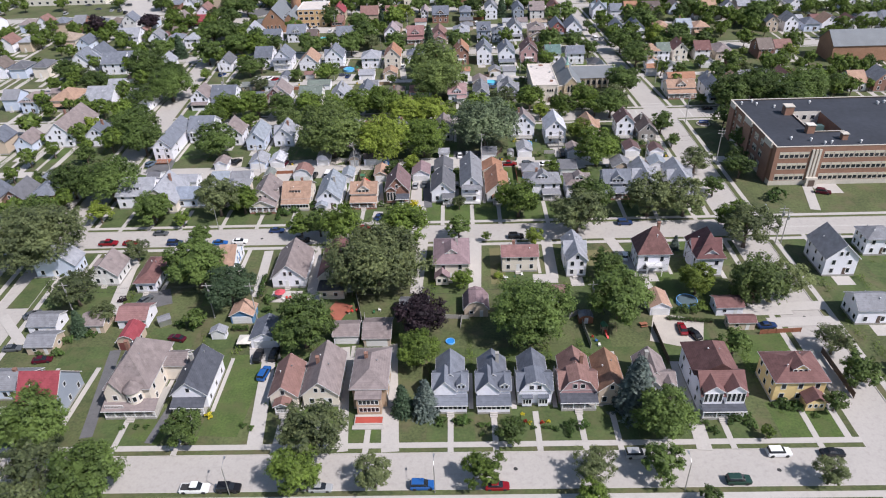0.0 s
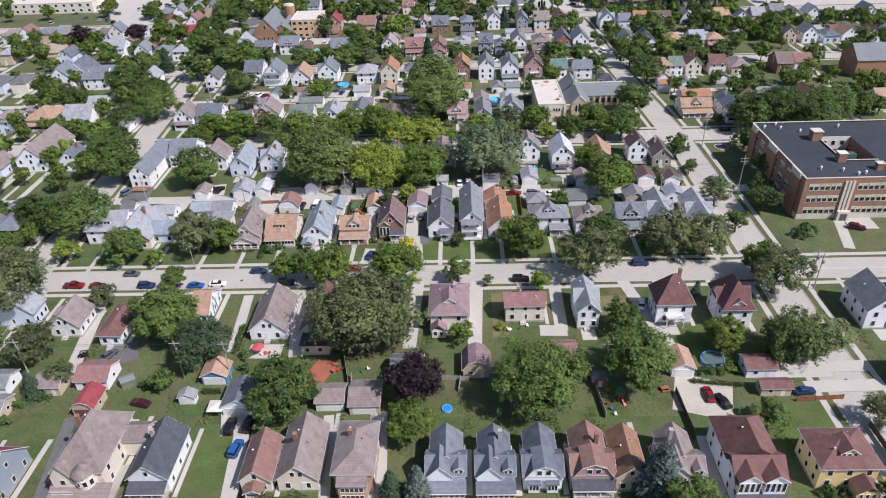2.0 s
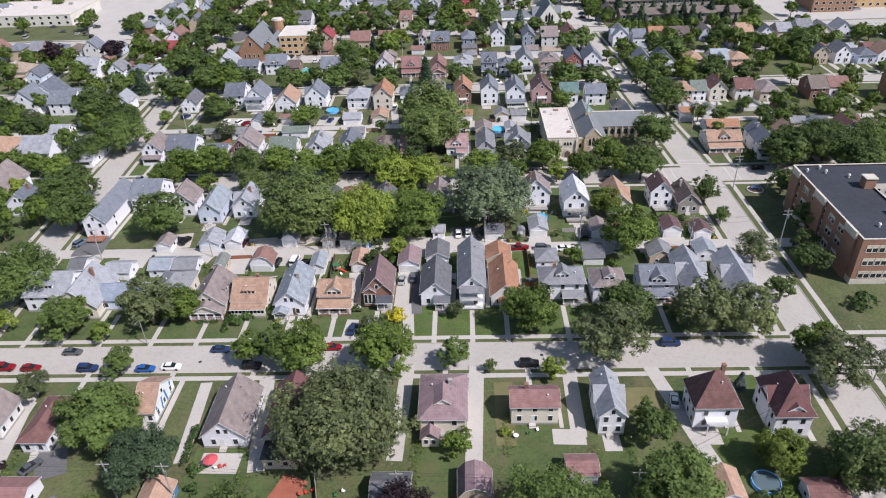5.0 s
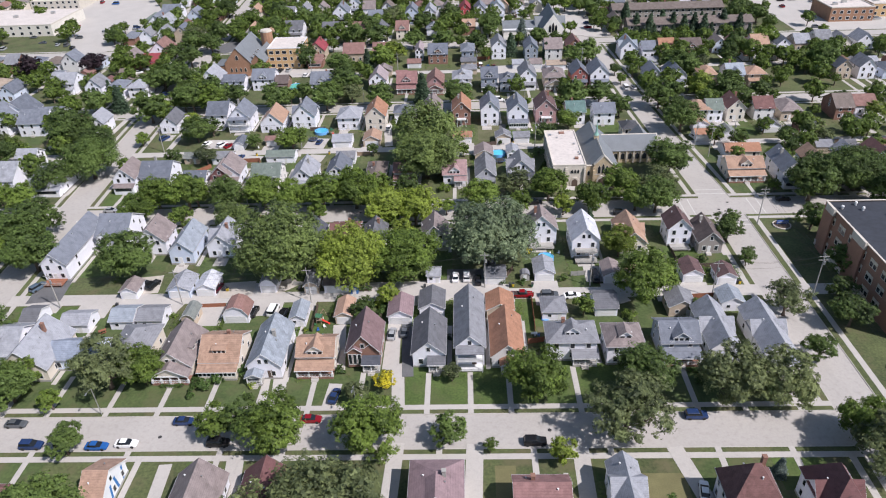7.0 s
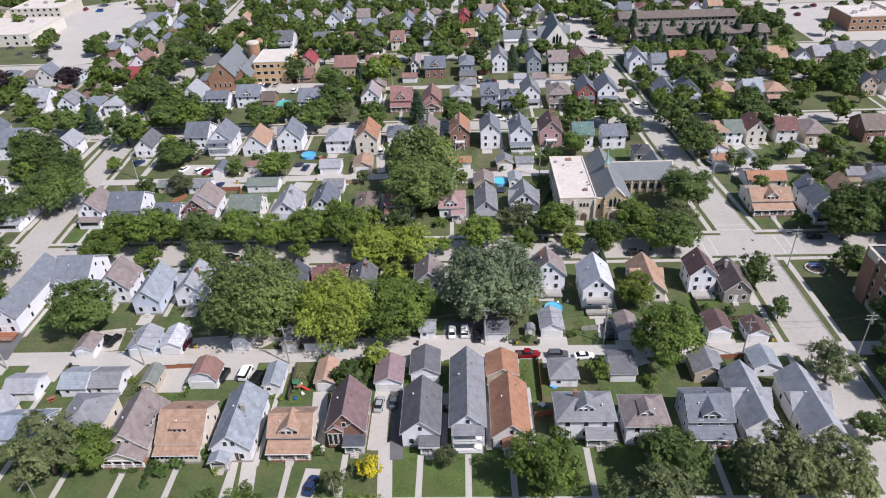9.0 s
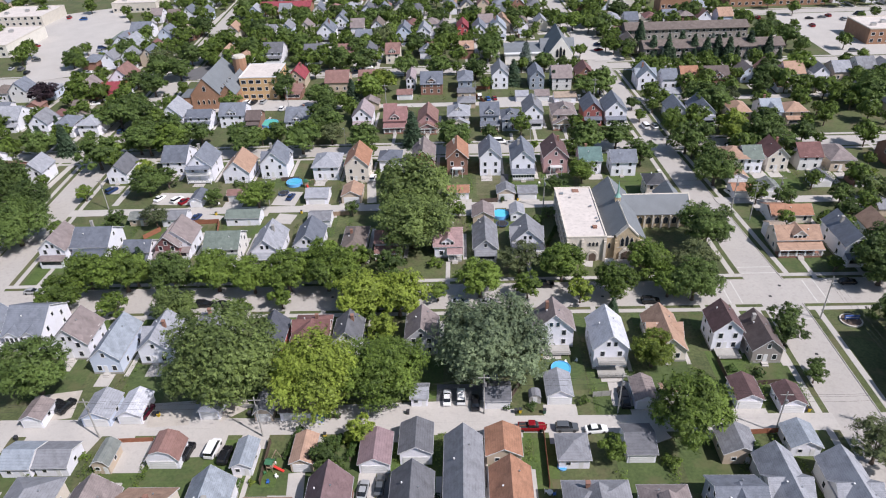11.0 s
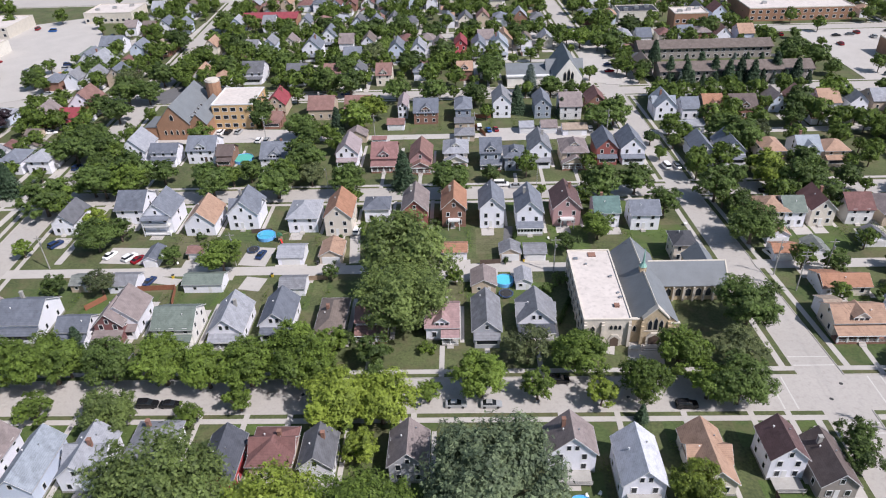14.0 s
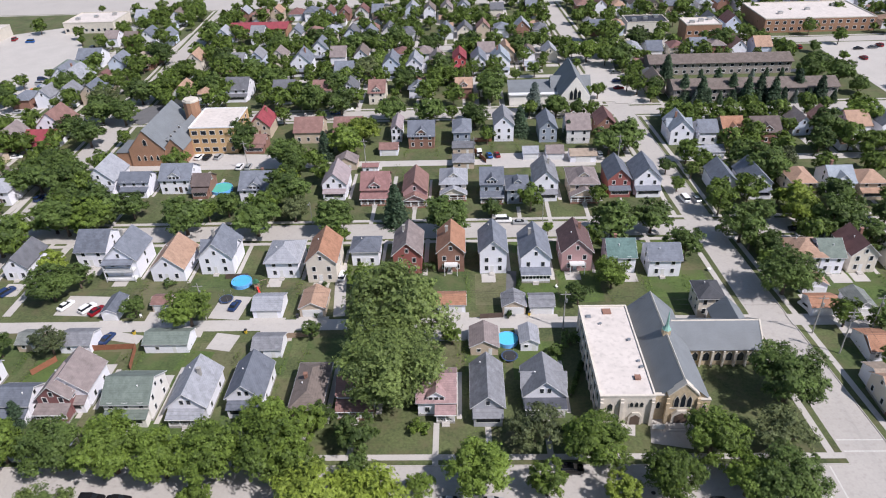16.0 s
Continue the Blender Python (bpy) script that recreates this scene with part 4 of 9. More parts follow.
house(23.3, 376.7, 6.7, 9.6, 5.0, "hip", "slateblue", "slate", "S", "dormer")
house(32.4, 381.0, 7.4, 12.1, 6.2, "gy", "grey", "white", "S")
house(44.2, 379.5, 8.8, 11.5, 5.6, "hip", "taupe", "tan", "S", "dormer widporch")
house(55.8, 382.8, 7.2, 12.1, 5.6, "gy", "slateblue", "redwall", "S")
house(64.7, 382.5, 8.4, 12.1, 5.6, "gy", "bluegrey", "white", "S")
house(88.8, 380.4, 7.2, 12.1, 4.8, "gy", "bluegrey", "white", "S")
house(98.5, 380.0, 8.3, 12.1, 4.8, "gy", "bluegrey", "white", "S")
house(112.1, 378.5, 7.1, 10.9, 5.0, "hip", "tanorange", "cream", "S")
house(123.7, 378.1, 7.5, 11.0, 5.0, "gx", "lightblue", "white", "S", "gdormer")
house(132.6, 376.7, 7.9, 8.8, 5.0, "hip", "tanorange", "tan", "S")
house(85.7, 420.2, 8.3, 12.1, 5.6, "gy", "lightblue", "white", "N", "cross")
house(95.5, 419.3, 6.5, 9.7, 4.6, "gx", "bluegrey", "white", "N")
house(104.0, 419.1, 7.4, 12.1, 5.0, "gx", "orange", "tan", "N", "gdormer")
house(116.0, 419.5, 10.1, 12.1, 4.6, "gx", "darkbrown", "brick", "N", "gdormer")
house(-52.5, 428.0, 10.4, 12.1, 4.6, "gx", "redbrown", "tan", "N")
house(-37.3, 427.3, 10.3, 12.1, 4.6, "gx", "redbrown", "cream", "N")
house(-18.8, 427.6, 3.8, 12.1, 5.2, "gy", "pinkgrey", "white", "N")
house(-9.1, 421.2, 9.5, 12.1, 5.0, "gx", "slateblue", "brick", "N", "gdormer")
house(5.9, 421.8, 6.2, 12.0, 6.0, "hip", "bluegrey", "slate", "N")
house(21.6, 426.4, 7.2, 12.1, 6.6, "gy", "grey", "white", "N")
house(37.9, 424.8, 6.5, 12.1, 5.6, "gy", "bluegrey", "slate", "N")
house(48.8, 423.1, 8.5, 12.1, 5.6, "gx", "taupe", "offwhite", "N")
house(-72.4, 433.6, 8.2, 12.1, 5.0, "gy", "red", "tan", "N")
house(-71.2, 418.7, 7.7, 6.9, 3.4, "gx", "redbrown", "brick", "S")
house(96.4, 285.4, 11.6, 7.5, 4.4, "gx", "tanorange", "cream", "S", "gdormer widporch")
house(109.3, 283.0, 6.7, 14.2, 5.6, "gy", "bluegrey", "white", "S")
house(101.2, 300.4, 11.6, 5.9, 3.0, "gx", "orange", "cream", "N")
house(-112.8, 287.1, 7.5, 10.0, 5.2, "gy", "taupe", "white", "S")
house(-103.0, 289.7, 10.4, 10.9, 4.6, "gx", "slateblue", "white", "S")
house(-157.8, 304.9, 7.3, 7.0, 5.0, "gx", "lightgrey", "white", "N")
house(-78.5, 290.0, 9.3, 9.0, 4.6, "gy", "taupe", "white", "S")
house(-65.5, 529.8, 10.7, 12.1, 5.2, "gy", "bluegrey", "white", "S")
house(-70.9, 508.7, 9.6, 12.1, 6.2, "gy", "bluegrey", "white", "S")
house(-48.5, 495.8, 8.4, 12.1, 5.0, "gx", "bluegrey", "slate", "S")
house(-27.0, 502.9, 7.9, 12.1, 6.2, "gy", "bluegrey", "lightblue", "S")
house(-16.1, 502.1, 7.3, 12.1, 6.2, "gy", "lightgrey", "white", "S")
house(-5.6, 505.5, 7.1, 12.1, 6.2, "gy", "taupe", "lemon", "S")
house(5.1, 509.7, 6.1, 12.1, 6.0, "gy", "red", "red", "S")
house(14.2, 506.4, 6.8, 12.1, 6.0, "gy", "bluegrey", "white", "S")
house(24.4, 504.3, 8.8, 12.1, 6.4, "gy", "lightblue", "white", "S")
house(-30.3, 467.9, 6.9, 12.1, 5.2, "gx", "redbrown", "cream", "S", "gdormer")
house(-71.6, 472.2, 9.1, 12.1, 4.6, "gx", "darkgrey", "white", "S")
house(-183.1, 526.8, 11.6, 12.1, 5.2, "gx", "bluegrey", "white", "S")
house(-189.2, 513.1, 11.3, 12.0, 4.0, "hip", "greenroof", "tan", "S")
house(-173.6, 490.8, 11.6, 12.1, 5.6, "gy", "lightgrey", "white", "S")
house(-93.2, 476.0, 10.1, 12.1, 5.0, "gx", "darkgrey", "white", "S")
house(-155.2, 523.9, 11.5, 12.0, 4.0, "hip", "tan", "brick", "S")
house(-156.8, 438.0, 11.6, 12.1, 5.0, "gy", "redbrown", "white", "S")
house(-155.7, 424.9, 11.5, 8.9, 4.0, "gx", "red", "white", "S")
house(-180.4, 494.9, 11.6, 12.1, 5.4, "gy", "bluegrey", "white", "S")
house(-185.8, 390.5, 11.6, 12.1, 5.0, "gx", "lightgrey", "white", "S")
house(-186.2, 351.3, 11.6, 12.1, 5.0, "gy", "slateblue", "white", "S")
house(-167.6, 342.9, 10.1, 12.1, 5.4, "gx", "bluegrey", "white", "S")
house(-106.0, 198.0, 11.6, 11.7, 5.0, "gx", "lightgrey", "white", "S", "dormer")
house(-155.9, 254.6, 11.3, 22.2, 5.0, "gy", "taupe", "white", "N")
house(-141.4, 247.2, 8.2, 7.9, 4.8, "gy", "slateblue", "white", "S")
house(-158.1, 289.9, 11.6, 13.6, 4.8, "gx", "lightgrey", "white", "S")
house(-140.1, 287.9, 11.5, 13.4, 5.2, "hip", "lightgrey", "white", "S")
house(-174.8, 291.4, 11.5, 13.6, 4.6, "hip", "tanorange", "cream", "S")
house(-189.6, 340.4, 11.4, 12.1, 5.8, "gy", "bluegrey", "white", "N")
house(-172.9, 339.8, 11.6, 12.1, 5.6, "gx", "bluegrey", "white", "N")
house(-221.2, 388.7, 11.5, 12.0, 4.6, "hip", "tan", "cream", "S")

# garages, block by block
garage(-104.7, 131.2, 7.1, 5.8, 2.6, "gx", "grey", "white", "N")
garage(-101.3, 123.3, 6.6, 5.7, 2.6, "gx", "grey", "tan", "N")
garage(-91.8, 131.1, 5.4, 5.8, 2.6, "gx", "taupe", "tan", "N")
garage(-82.6, 133.3, 7.3, 6.8, 2.7, "gx", "rosered", "white", "N")
garage(-80.5, 124.6, 4.5, 6.0, 2.7, "gambrel", "red", "tan", "S", "reddoor")
garage(-59.4, 126.0, 3.5, 2.0, 2.2, "gy", "lightgrey", "white", "S")
garage(-47.2, 125.2, 6.5, 7.3, 2.8, "gy", "slateblue", "white", "S")
garage(-55.1, 133.4, 5.6, 4.7, 2.6, "gy", "peach", "blue", "S")
garage(-27.7, 125.3, 5.9, 5.6, 2.6, "gx", "taupe", "white", "S")
garage(-20.2, 125.2, 6.4, 7.5, 2.6, "gx", "taupe", "tan", "S")
garage(3.8, 135.1, 5.9, 6.0, 2.6, "gambrel", "mauve", "tan", "N")
garage(49.4, 134.7, 4.9, 6.4, 2.6, "gy", "peach", "white", "S")
garage(66.3, 133.3, 6.5, 4.7, 2.6, "gx", "maroon", "white", "N")
garage(67.3, 126.7, 6.3, 2.9, 2.4, "gx", "maroon", "tan", "N")
garage(-11.7, 134.6, 7.0, 5.6, 2.6, "gx", "darkgrey", "tan", "N")
garage(23.9, 139.1, 5.6, 4.6, 2.6, "gx", "rosered", "white", "N")
garage(-106.3, 210.9, 4.2, 6.6, 2.6, "gx", "darkgrey", "white", "N")
garage(-93.9, 208.9, 6.9, 5.9, 2.6, "gx", "lightgrey", "white", "N")
garage(-82.5, 210.4, 5.9, 6.6, 2.6, "gx", "lightblue", "white", "N")
garage(-75.5, 210.5, 6.4, 6.2, 2.6, "gx", "grey", "white", "N")
garage(-65.9, 210.6, 3.2, 5.5, 2.6, "gambrel", "greygreen", "tan", "N")
garage(-54.2, 211.6, 6.3, 5.2, 2.6, "gambrel", "redbrown", "white", "S")
garage(-38.3, 210.5, 3.8, 6.5, 2.6, "gy", "lightblue", "white", "N")
garage(-26.9, 211.5, 4.2, 7.0, 2.6, "gy", "peach", "tan", "S")
garage(-12.9, 211.4, 5.8, 7.6, 2.7, "gy", "mauve", "white", "S")
garage(-5.1, 213.3, 6.1, 7.4, 3.4, "gy", "darkgrey", "white", "S")
garage(11.8, 212.8, 6.6, 6.7, 2.7, "gy", "orange", "tan", "N")
garage(25.0, 211.4, 5.8, 6.1, 2.6, "hip", "grey", "white", "N")
garage(37.9, 213.3, 5.4, 7.3, 2.6, "gx", "darkgrey", "white", "S")
garage(56.2, 212.3, 6.4, 6.2, 3.0, "gy", "grey", "tan", "N")
garage(69.0, 213.8, 5.6, 5.7, 2.6, "gy", "lightblue", "white", "N")
garage(-86.0, 222.5, 4.5, 5.4, 2.5, "gy", "taupe", "white", "S")
garage(-72.5, 223.6, 5.9, 7.1, 2.6, "gy", "lightgrey", "lightblue", "S")
garage(-65.6, 224.1, 5.0, 6.9, 2.5, "gy", "whitemetal", "white", "S")
garage(-49.1, 225.0, 4.3, 6.5, 2.6, "gambrel", "lightgrey", "white", "S")
garage(-37.5, 224.0, 3.7, 5.9, 2.4, "gambrel", "grey", "tan", "S")
garage(-30.8, 223.4, 6.5, 4.3, 2.6, "gx", "darkbrown", "white", "S")
garage(-5.2, 227.0, 3.5, 4.2, 2.5, "gx", "lightgrey", "white", "N")
garage(11.2, 226.6, 5.3, 5.4, 2.6, "gx", "darkgrey", "white", "S")
garage(24.3, 228.4, 5.1, 6.7, 2.7, "gy", "lightgrey", "white", "S")
garage(41.9, 226.8, 4.4, 6.6, 2.6, "gy", "taupe", "white", "S")
garage(62.9, 226.6, 5.2, 6.5, 2.7, "gy", "darkmaroon", "white", "S")
garage(71.2, 224.8, 4.9, 5.5, 2.6, "gy", "darkmaroon", "white", "S")
garage(48.9, 227.2, 6.6, 2.3, 2.5, "gx", "tanorange", "tan", "S")
garage(-97.2, 305.9, 5.3, 5.2, 2.5, "gx", "greygreen", "tan", "N")
garage(-85.6, 305.6, 7.3, 6.0, 2.6, "gx", "grey", "white", "N")
garage(-63.8, 305.2, 10.3, 5.6, 2.8, "gx", "greenroof", "white", "N")
garage(-39.5, 303.3, 6.6, 5.8, 2.6, "gx", "grey", "white", "N")
garage(10.5, 304.1, 6.3, 7.1, 2.6, "gy", "taupe", "tan", "N")
garage(20.9, 304.8, 4.0, 5.9, 2.5, "gy", "lightgrey", "white", "N")
garage(-82.7, 318.4, 3.9, 7.2, 2.5, "gy", "slateblue", "white", "S")
garage(-43.0, 318.6, 7.2, 6.9, 2.6, "gx", "lightgrey", "white", "S")
garage(-31.7, 319.3, 6.3, 7.7, 2.7, "gy", "tanorange", "tan", "S")
garage(2.9, 319.1, 6.8, 5.3, 2.6, "gx", "orange", "white", "S")
garage(18.3, 318.1, 5.6, 5.2, 2.6, "gy", "grey", "tan", "S")
garage(25.1, 318.0, 5.9, 5.2, 2.6, "gx", "grey", "white", "S")
garage(92.7, 316.4, 6.4, 5.5, 2.6, "gx", "orange", "white", "S")
garage(101.7, 316.8, 5.4, 6.9, 2.7, "gy", "greygreen", "white", "S")
garage(94.0, 324.4, 6.0, 4.3, 3.0, "gy", "tanorange", "white", "S")
garage(-70.9, 320.3, 4.5, 4.2, 2.4, "gx", "redbrown", "tan", "S")
garage(88.3, 404.1, 7.1, 6.0, 2.6, "gx", "lightgrey", "white", "S")
garage(94.2, 405.0, 6.1, 6.5, 2.6, "gx", "lightgrey", "white", "N")
garage(-35.0, 401.2, 7.8, 5.9, 2.6, "gy", "taupe", "tan", "N")
garage(-25.9, 396.7, 5.3, 3.0, 2.6, "gx", "rosered", "white", "N")
garage(6.3, 400.8, 7.2, 6.8, 2.6, "hip", "grey", "tan", "N")
garage(30.2, 406.8, 5.3, 6.1, 2.6, "gx", "lightgrey", "white", "S")
garage(38.8, 406.9, 5.9, 7.1, 2.6, "gx", "taupe", "white", "S")
garage(48.3, 404.0, 9.1, 6.0, 2.6, "gx", "tan", "white", "S")
garage(6.3, 411.9, 7.6, 5.4, 2.8, "gx", "darkgrey", "tan", "N")
garage(-20.8, 412.4, 6.6, 5.9, 2.6, "gx", "redbrown", "white", "S")
garage(97.8, 301.4, 5.4, 8.1, 2.6, "gx", "orange", "white", "N")
garage(92.9, 289.1, 3.9, 7.8, 3.6, "gx", "tan", "white", "N")

# ---- trees ----
LEAF = dict(g=(0.102, 0.160, 0.034), d=(0.076, 0.122, 0.036), D=(0.038, 0.066, 0.038), s=(0.100, 0.130, 0.062), y=(0.155, 0.215, 0.040), Y=(0.44, 0.41, 0.035),
            p=(0.032, 0.021, 0.030), b=(0.11, 0.150, 0.145), c=(0.048, 0.084, 0.052), w=(0.130, 0.180, 0.110), G=(0.112, 0.162, 0.054), l=(0.124, 0.158, 0.072),
            h=(0.060, 0.110, 0.032), r=(0.32, 0.03, 0.02))
HUE = dict(g="green", d="dark green", D="blackish green", s="grey-green", y="yellow-green", Y="bright yellow", p="dark purple", b="blue-grey", c="dark green",
           w="silvery green", G="light green", l="pale green", h="green", r="red")


def leaf_mat(k):
    key = "leaves " + k
    if key in MATS:
        return MATS[key]
    c = LEAF[k]
    m = material(key, c, 0.6, 0.45, 1.5, 0.5, 0.0, obj_random=0.5, island=0.6, second=tuple(min(1, v * f) for v, f in zip(c, (1.25, 1.15, 1.0))))
    nt = m.node_tree
    p = nt.nodes["Principled BSDF"]
    tr = nt.nodes.new("ShaderNodeBsdfTranslucent")
    mx = nt.nodes.new("ShaderNodeMixShader")
    mx.inputs[0].default_value = 0.2
    link = p.inputs["Base Color"].links[0].from_socket
    nt.links.new(link, tr.inputs["Color"])
    nt.links.new(p.outputs[0], mx.inputs[1]), nt.links.new(tr.outputs[0], mx.inputs[2])
    nt.links.new(mx.outputs[0], nt.nodes["Material Output"].inputs["Surface"])
    p.inputs["Specular IOR Level"].default_value = 0.25
    # gaps between the single leaves of a spray
    co = nt.nodes["Texture Coordinate"]
    ho = nt.nodes.new("ShaderNodeTexNoise")
    ho.inputs["Scale"].default_value, ho.inputs["Detail"].default_value = 58.0, 2
    nt.links.new(co.outputs["Object"], ho.inputs["Vector"])
    cut = nt.nodes.new("ShaderNodeMath")
    cut.operation = "GREATER_THAN"
    cut.inputs[1].default_value = 0.555
    nt.links.new(ho.outputs[0], cut.inputs[0])
    tp, m2 = nt.nodes.new("ShaderNodeBsdfTransparent"), nt.nodes.new("ShaderNodeMixShader")
    nt.links.new(cut.outputs[0], m2.inputs[0]), nt.links.new(mx.outputs[0], m2.inputs[1]), nt.links.new(tp.outputs[0], m2.inputs[2])
    nt.links.new(m2.outputs[0], nt.nodes["Material Output"].inputs["Surface"])
    return m


BARK = material("bark", (0.12, 0.09, 0.07), 0.95, 0.3, 9, 1.5, 0.4)


def blades(centres, normals, size, rng, tri=False):
    """Leaf sprays: one small folded blade at each centre."""
    n = len(centres)
    ref = rng.normal(size=(n, 3))
    u = np.cross(normals, ref)
    u /= np.linalg.norm(u, axis=1, keepdims=True) + 1e-9
    v = np.cross(normals, u)
    s = size * rng.uniform(0.55, 1.45, (n, 1))
    a, b = u * s, v * s * 0.62
    bend = normals * s * rng.uniform(-0.35, 0.1, (n, 1))
    k = 3 if tri else 4
    corners = [centres - a * 0.9 - b * 0.8, centres + a * 0.9 - b * 0.8, centres + b * 1.7 + bend] if tri else [centres - a + bend, centres - b, centres + a + bend, centres + b]
    return np.stack(corners, 1).reshape(-1, 3), np.arange(k * n).reshape(-1, k)


def crown_mesh(seed, lobes, clumps, leaves, size, flat=0.85, droop=0.0, core=150, tri=False, deep=(0.30, 0.56), old=0.15):
    """A crown of unit radius: boughs (lobes) that carry clumps of leaf sprays, and older leaves within."""
    rng = np.random.default_rng(seed)
    pts, nrm = [], []
    golden = 2.39996
    for j in range(lobes):
        h = 0.97 - (j + 0.3) / lobes * 1.62
        a = j * golden + rng.uniform(-0.45, 0.45)
        s = math.sqrt(max(0.0, 1 - h * h))
        lc = np.array((s * math.cos(a), s * math.sin(a), h * flat)) * rng.uniform(0.42, 0.68)
        lr = rng.uniform(0.28, 0.46)
        out = lc / (np.linalg.norm(lc) + 1e-6)
        d = rng.normal(size=(clumps, 3)) + out * 0.9
        d /= np.linalg.norm(d, axis=1, keepdims=True)
        for o in d:
            c = lc + o * lr * rng.uniform(0.5, 1.12) * (1, 1, 0.85)
            r = rng.uniform(0.07, 0.15)
            n = int(leaves * rng.uniform(0.6, 1.3))
            q = rng.normal(size=(n, 3))
            q /= np.linalg.norm(q, axis=1, keepdims=True)
            q[:, 2] = np.where(q[:, 2] < -0.3, -q[:, 2], q[:, 2])
            p = c + q * r * rng.uniform(0.4, 1.3, (n, 1)) * (1, 1, 0.75)
            p[:, 2] -= droop * r * rng.random(n) * 3
            nn = q * 0.7 + 0.4 * o + out * 0.2 + np.array((0, 0, 0.25)) + rng.normal(size=(n, 3)) * 0.5
            pts.append(p), nrm.append(nn / np.linalg.norm(nn, axis=1, keepdims=True))
    v, f = blades(np.concatenate(pts), np.concatenate(nrm), size, rng, tri)
    if core:
        q = rng.normal(size=(core, 3))
        q /= np.linalg.norm(q, axis=1, keepdims=True)
        p = q * rng.uniform(*deep, (core, 1)) * (1, 1, flat)
        nn = q + rng.normal(size=(core, 3)) * 0.25
        v2, f2 = blades(p, nn / np.linalg.norm(nn, axis=1, keepdims=True), old, rng, tri)
        v, f = np.concatenate([v, v2]), np.concatenate([f, f2 + len(v)])
    me = bpy.data.meshes.new("crown")
    me.from_pydata(v.tolist(), [], f.tolist())
    me.materials.append(leaf_mat("g"))
    return me


def conifer_mesh(seed):
    rng = np.random.default_rng(seed)
    pts, nrm = [], []
    for k in range(15):
        z = k / 15
        r = (1 - z) ** 0.85 * 1.0 + 0.04
        n = int(7 + 15 * (1 - z))
        for a in np.linspace(0, 6.283, n, endpoint=False) + rng.uniform(0, 1):
            L = r * rng.uniform(0.78, 1.12)
            for u in np.linspace(0.3, 1.0, 7):
                for _ in range(3):
                    pts.append((math.cos(a) * L * u + rng.normal() * 0.05, math.sin(a) * L * u + rng.normal() * 0.05, 3.0 * z - 0.25 * L * u + rng.normal() * 0.05 + 0.1))
                    nn = np.array((math.cos(a) * 0.5, math.sin(a) * 0.5, 0.9)) + rng.normal(size=3) * 0.5
                    nrm.append(nn / np.linalg.norm(nn))
    v, f = blades(np.array(pts), np.array(nrm), 0.1, rng, True)
    me = bpy.data.meshes.new("crown")
    me.from_pydata(v.tolist(), [], f.tolist())
    me.materials.append(leaf_mat("c"))
    return me


def trunk_mesh(seed, conifer=False):
    rnd = random.Random(seed)
    m = Mesh()
    if conifer:
        m.tube([(0, 0, -0.05), (0, 0, 1.2), (0, 0, 2.9)], [0.085, 0.06, 0.012], 7)
    else:
        m.tube([(0, 0, -0.05), (0.01, 0, 0.2), (0.0, 0.02, 0.75), (0.04, 0.02, 1.3)], [0.095, 0.065, 0.055, 0.02], 8)
        for k in range(6):
            a = k * 1.05 + rnd.uniform(-0.3, 0.3)
            r, z = rnd.uniform(0.45, 0.68), rnd.uniform(1.0, 1.6)
            m.tube([(0, 0.01, 0.45 + 0.06 * k), (r * 0.45 * math.cos(a), r * 0.45 * math.sin(a), 0.72 + 0.05 * k), (r * math.cos(a), r * math.sin(a), z)], [0.045, 0.03, 0.008], 6)
    me = m.data("trunk", BARK, True)
    return me


CROWNS = dict(small=[crown_mesh(s, m, 16, 20, 0.066, f, tri=True) for s, m, f in ((1, 10, 0.85), (2, 11, 1.0), (3, 9, 0.8), (4, 10, 0.95))],
              big=[crown_mesh(s, m, 28, 22, 0.045, f, tri=True, core=220) for s, m, f in ((5, 15, 0.85), (6, 13, 0.75), (7, 16, 0.95), (8, 14, 0.82))],
              huge=[crown_mesh(s, 26, 32, 22, 0.032, f, 0.25, 320, tri=True) for s, f in ((51, 0.85), (52, 0.95))],
              thin=[crown_mesh(s, m, 24, 20, 0.046, f, core=70, tri=True) for s, m, f in ((9, 12, 0.85), (10, 13, 0.9), (15, 11, 0.75))],
              weep=[crown_mesh(s, 14, 28, 22, 0.045, 0.9, 0.7, tri=True) for s in (21, 22)],
              far=[crown_mesh(s, m, 18, 16, 0.072, f, 0, 200, True, (0.40, 0.74), 0.18) for s, m, f in ((41, 11, 0.85), (42, 12, 1.0), (43, 10, 0.8))],
              bush=[crown_mesh(s, 6, 8, 13, 0.12, 0.8, 0, 40, tri=True) for s in (11, 12)],
              wood=[crown_mesh(s, 8, 10, 8, 0.115, f, 0, 130, True, (0.45, 0.78), 0.21) for s, f in ((31, 0.85), (32, 1.0))],
              fir=[conifer_mesh(13), conifer_mesh(14)])
TRUNKS = [trunk_mesh(s) for s in (1, 2, 3)]
FIRTRUNK = trunk_mesh(9, True)
PLANTED = [0]


def recolour(ob, mat):
    ob.material_slots[0].link = "OBJECT"
    ob.material_slots[0].material = mat


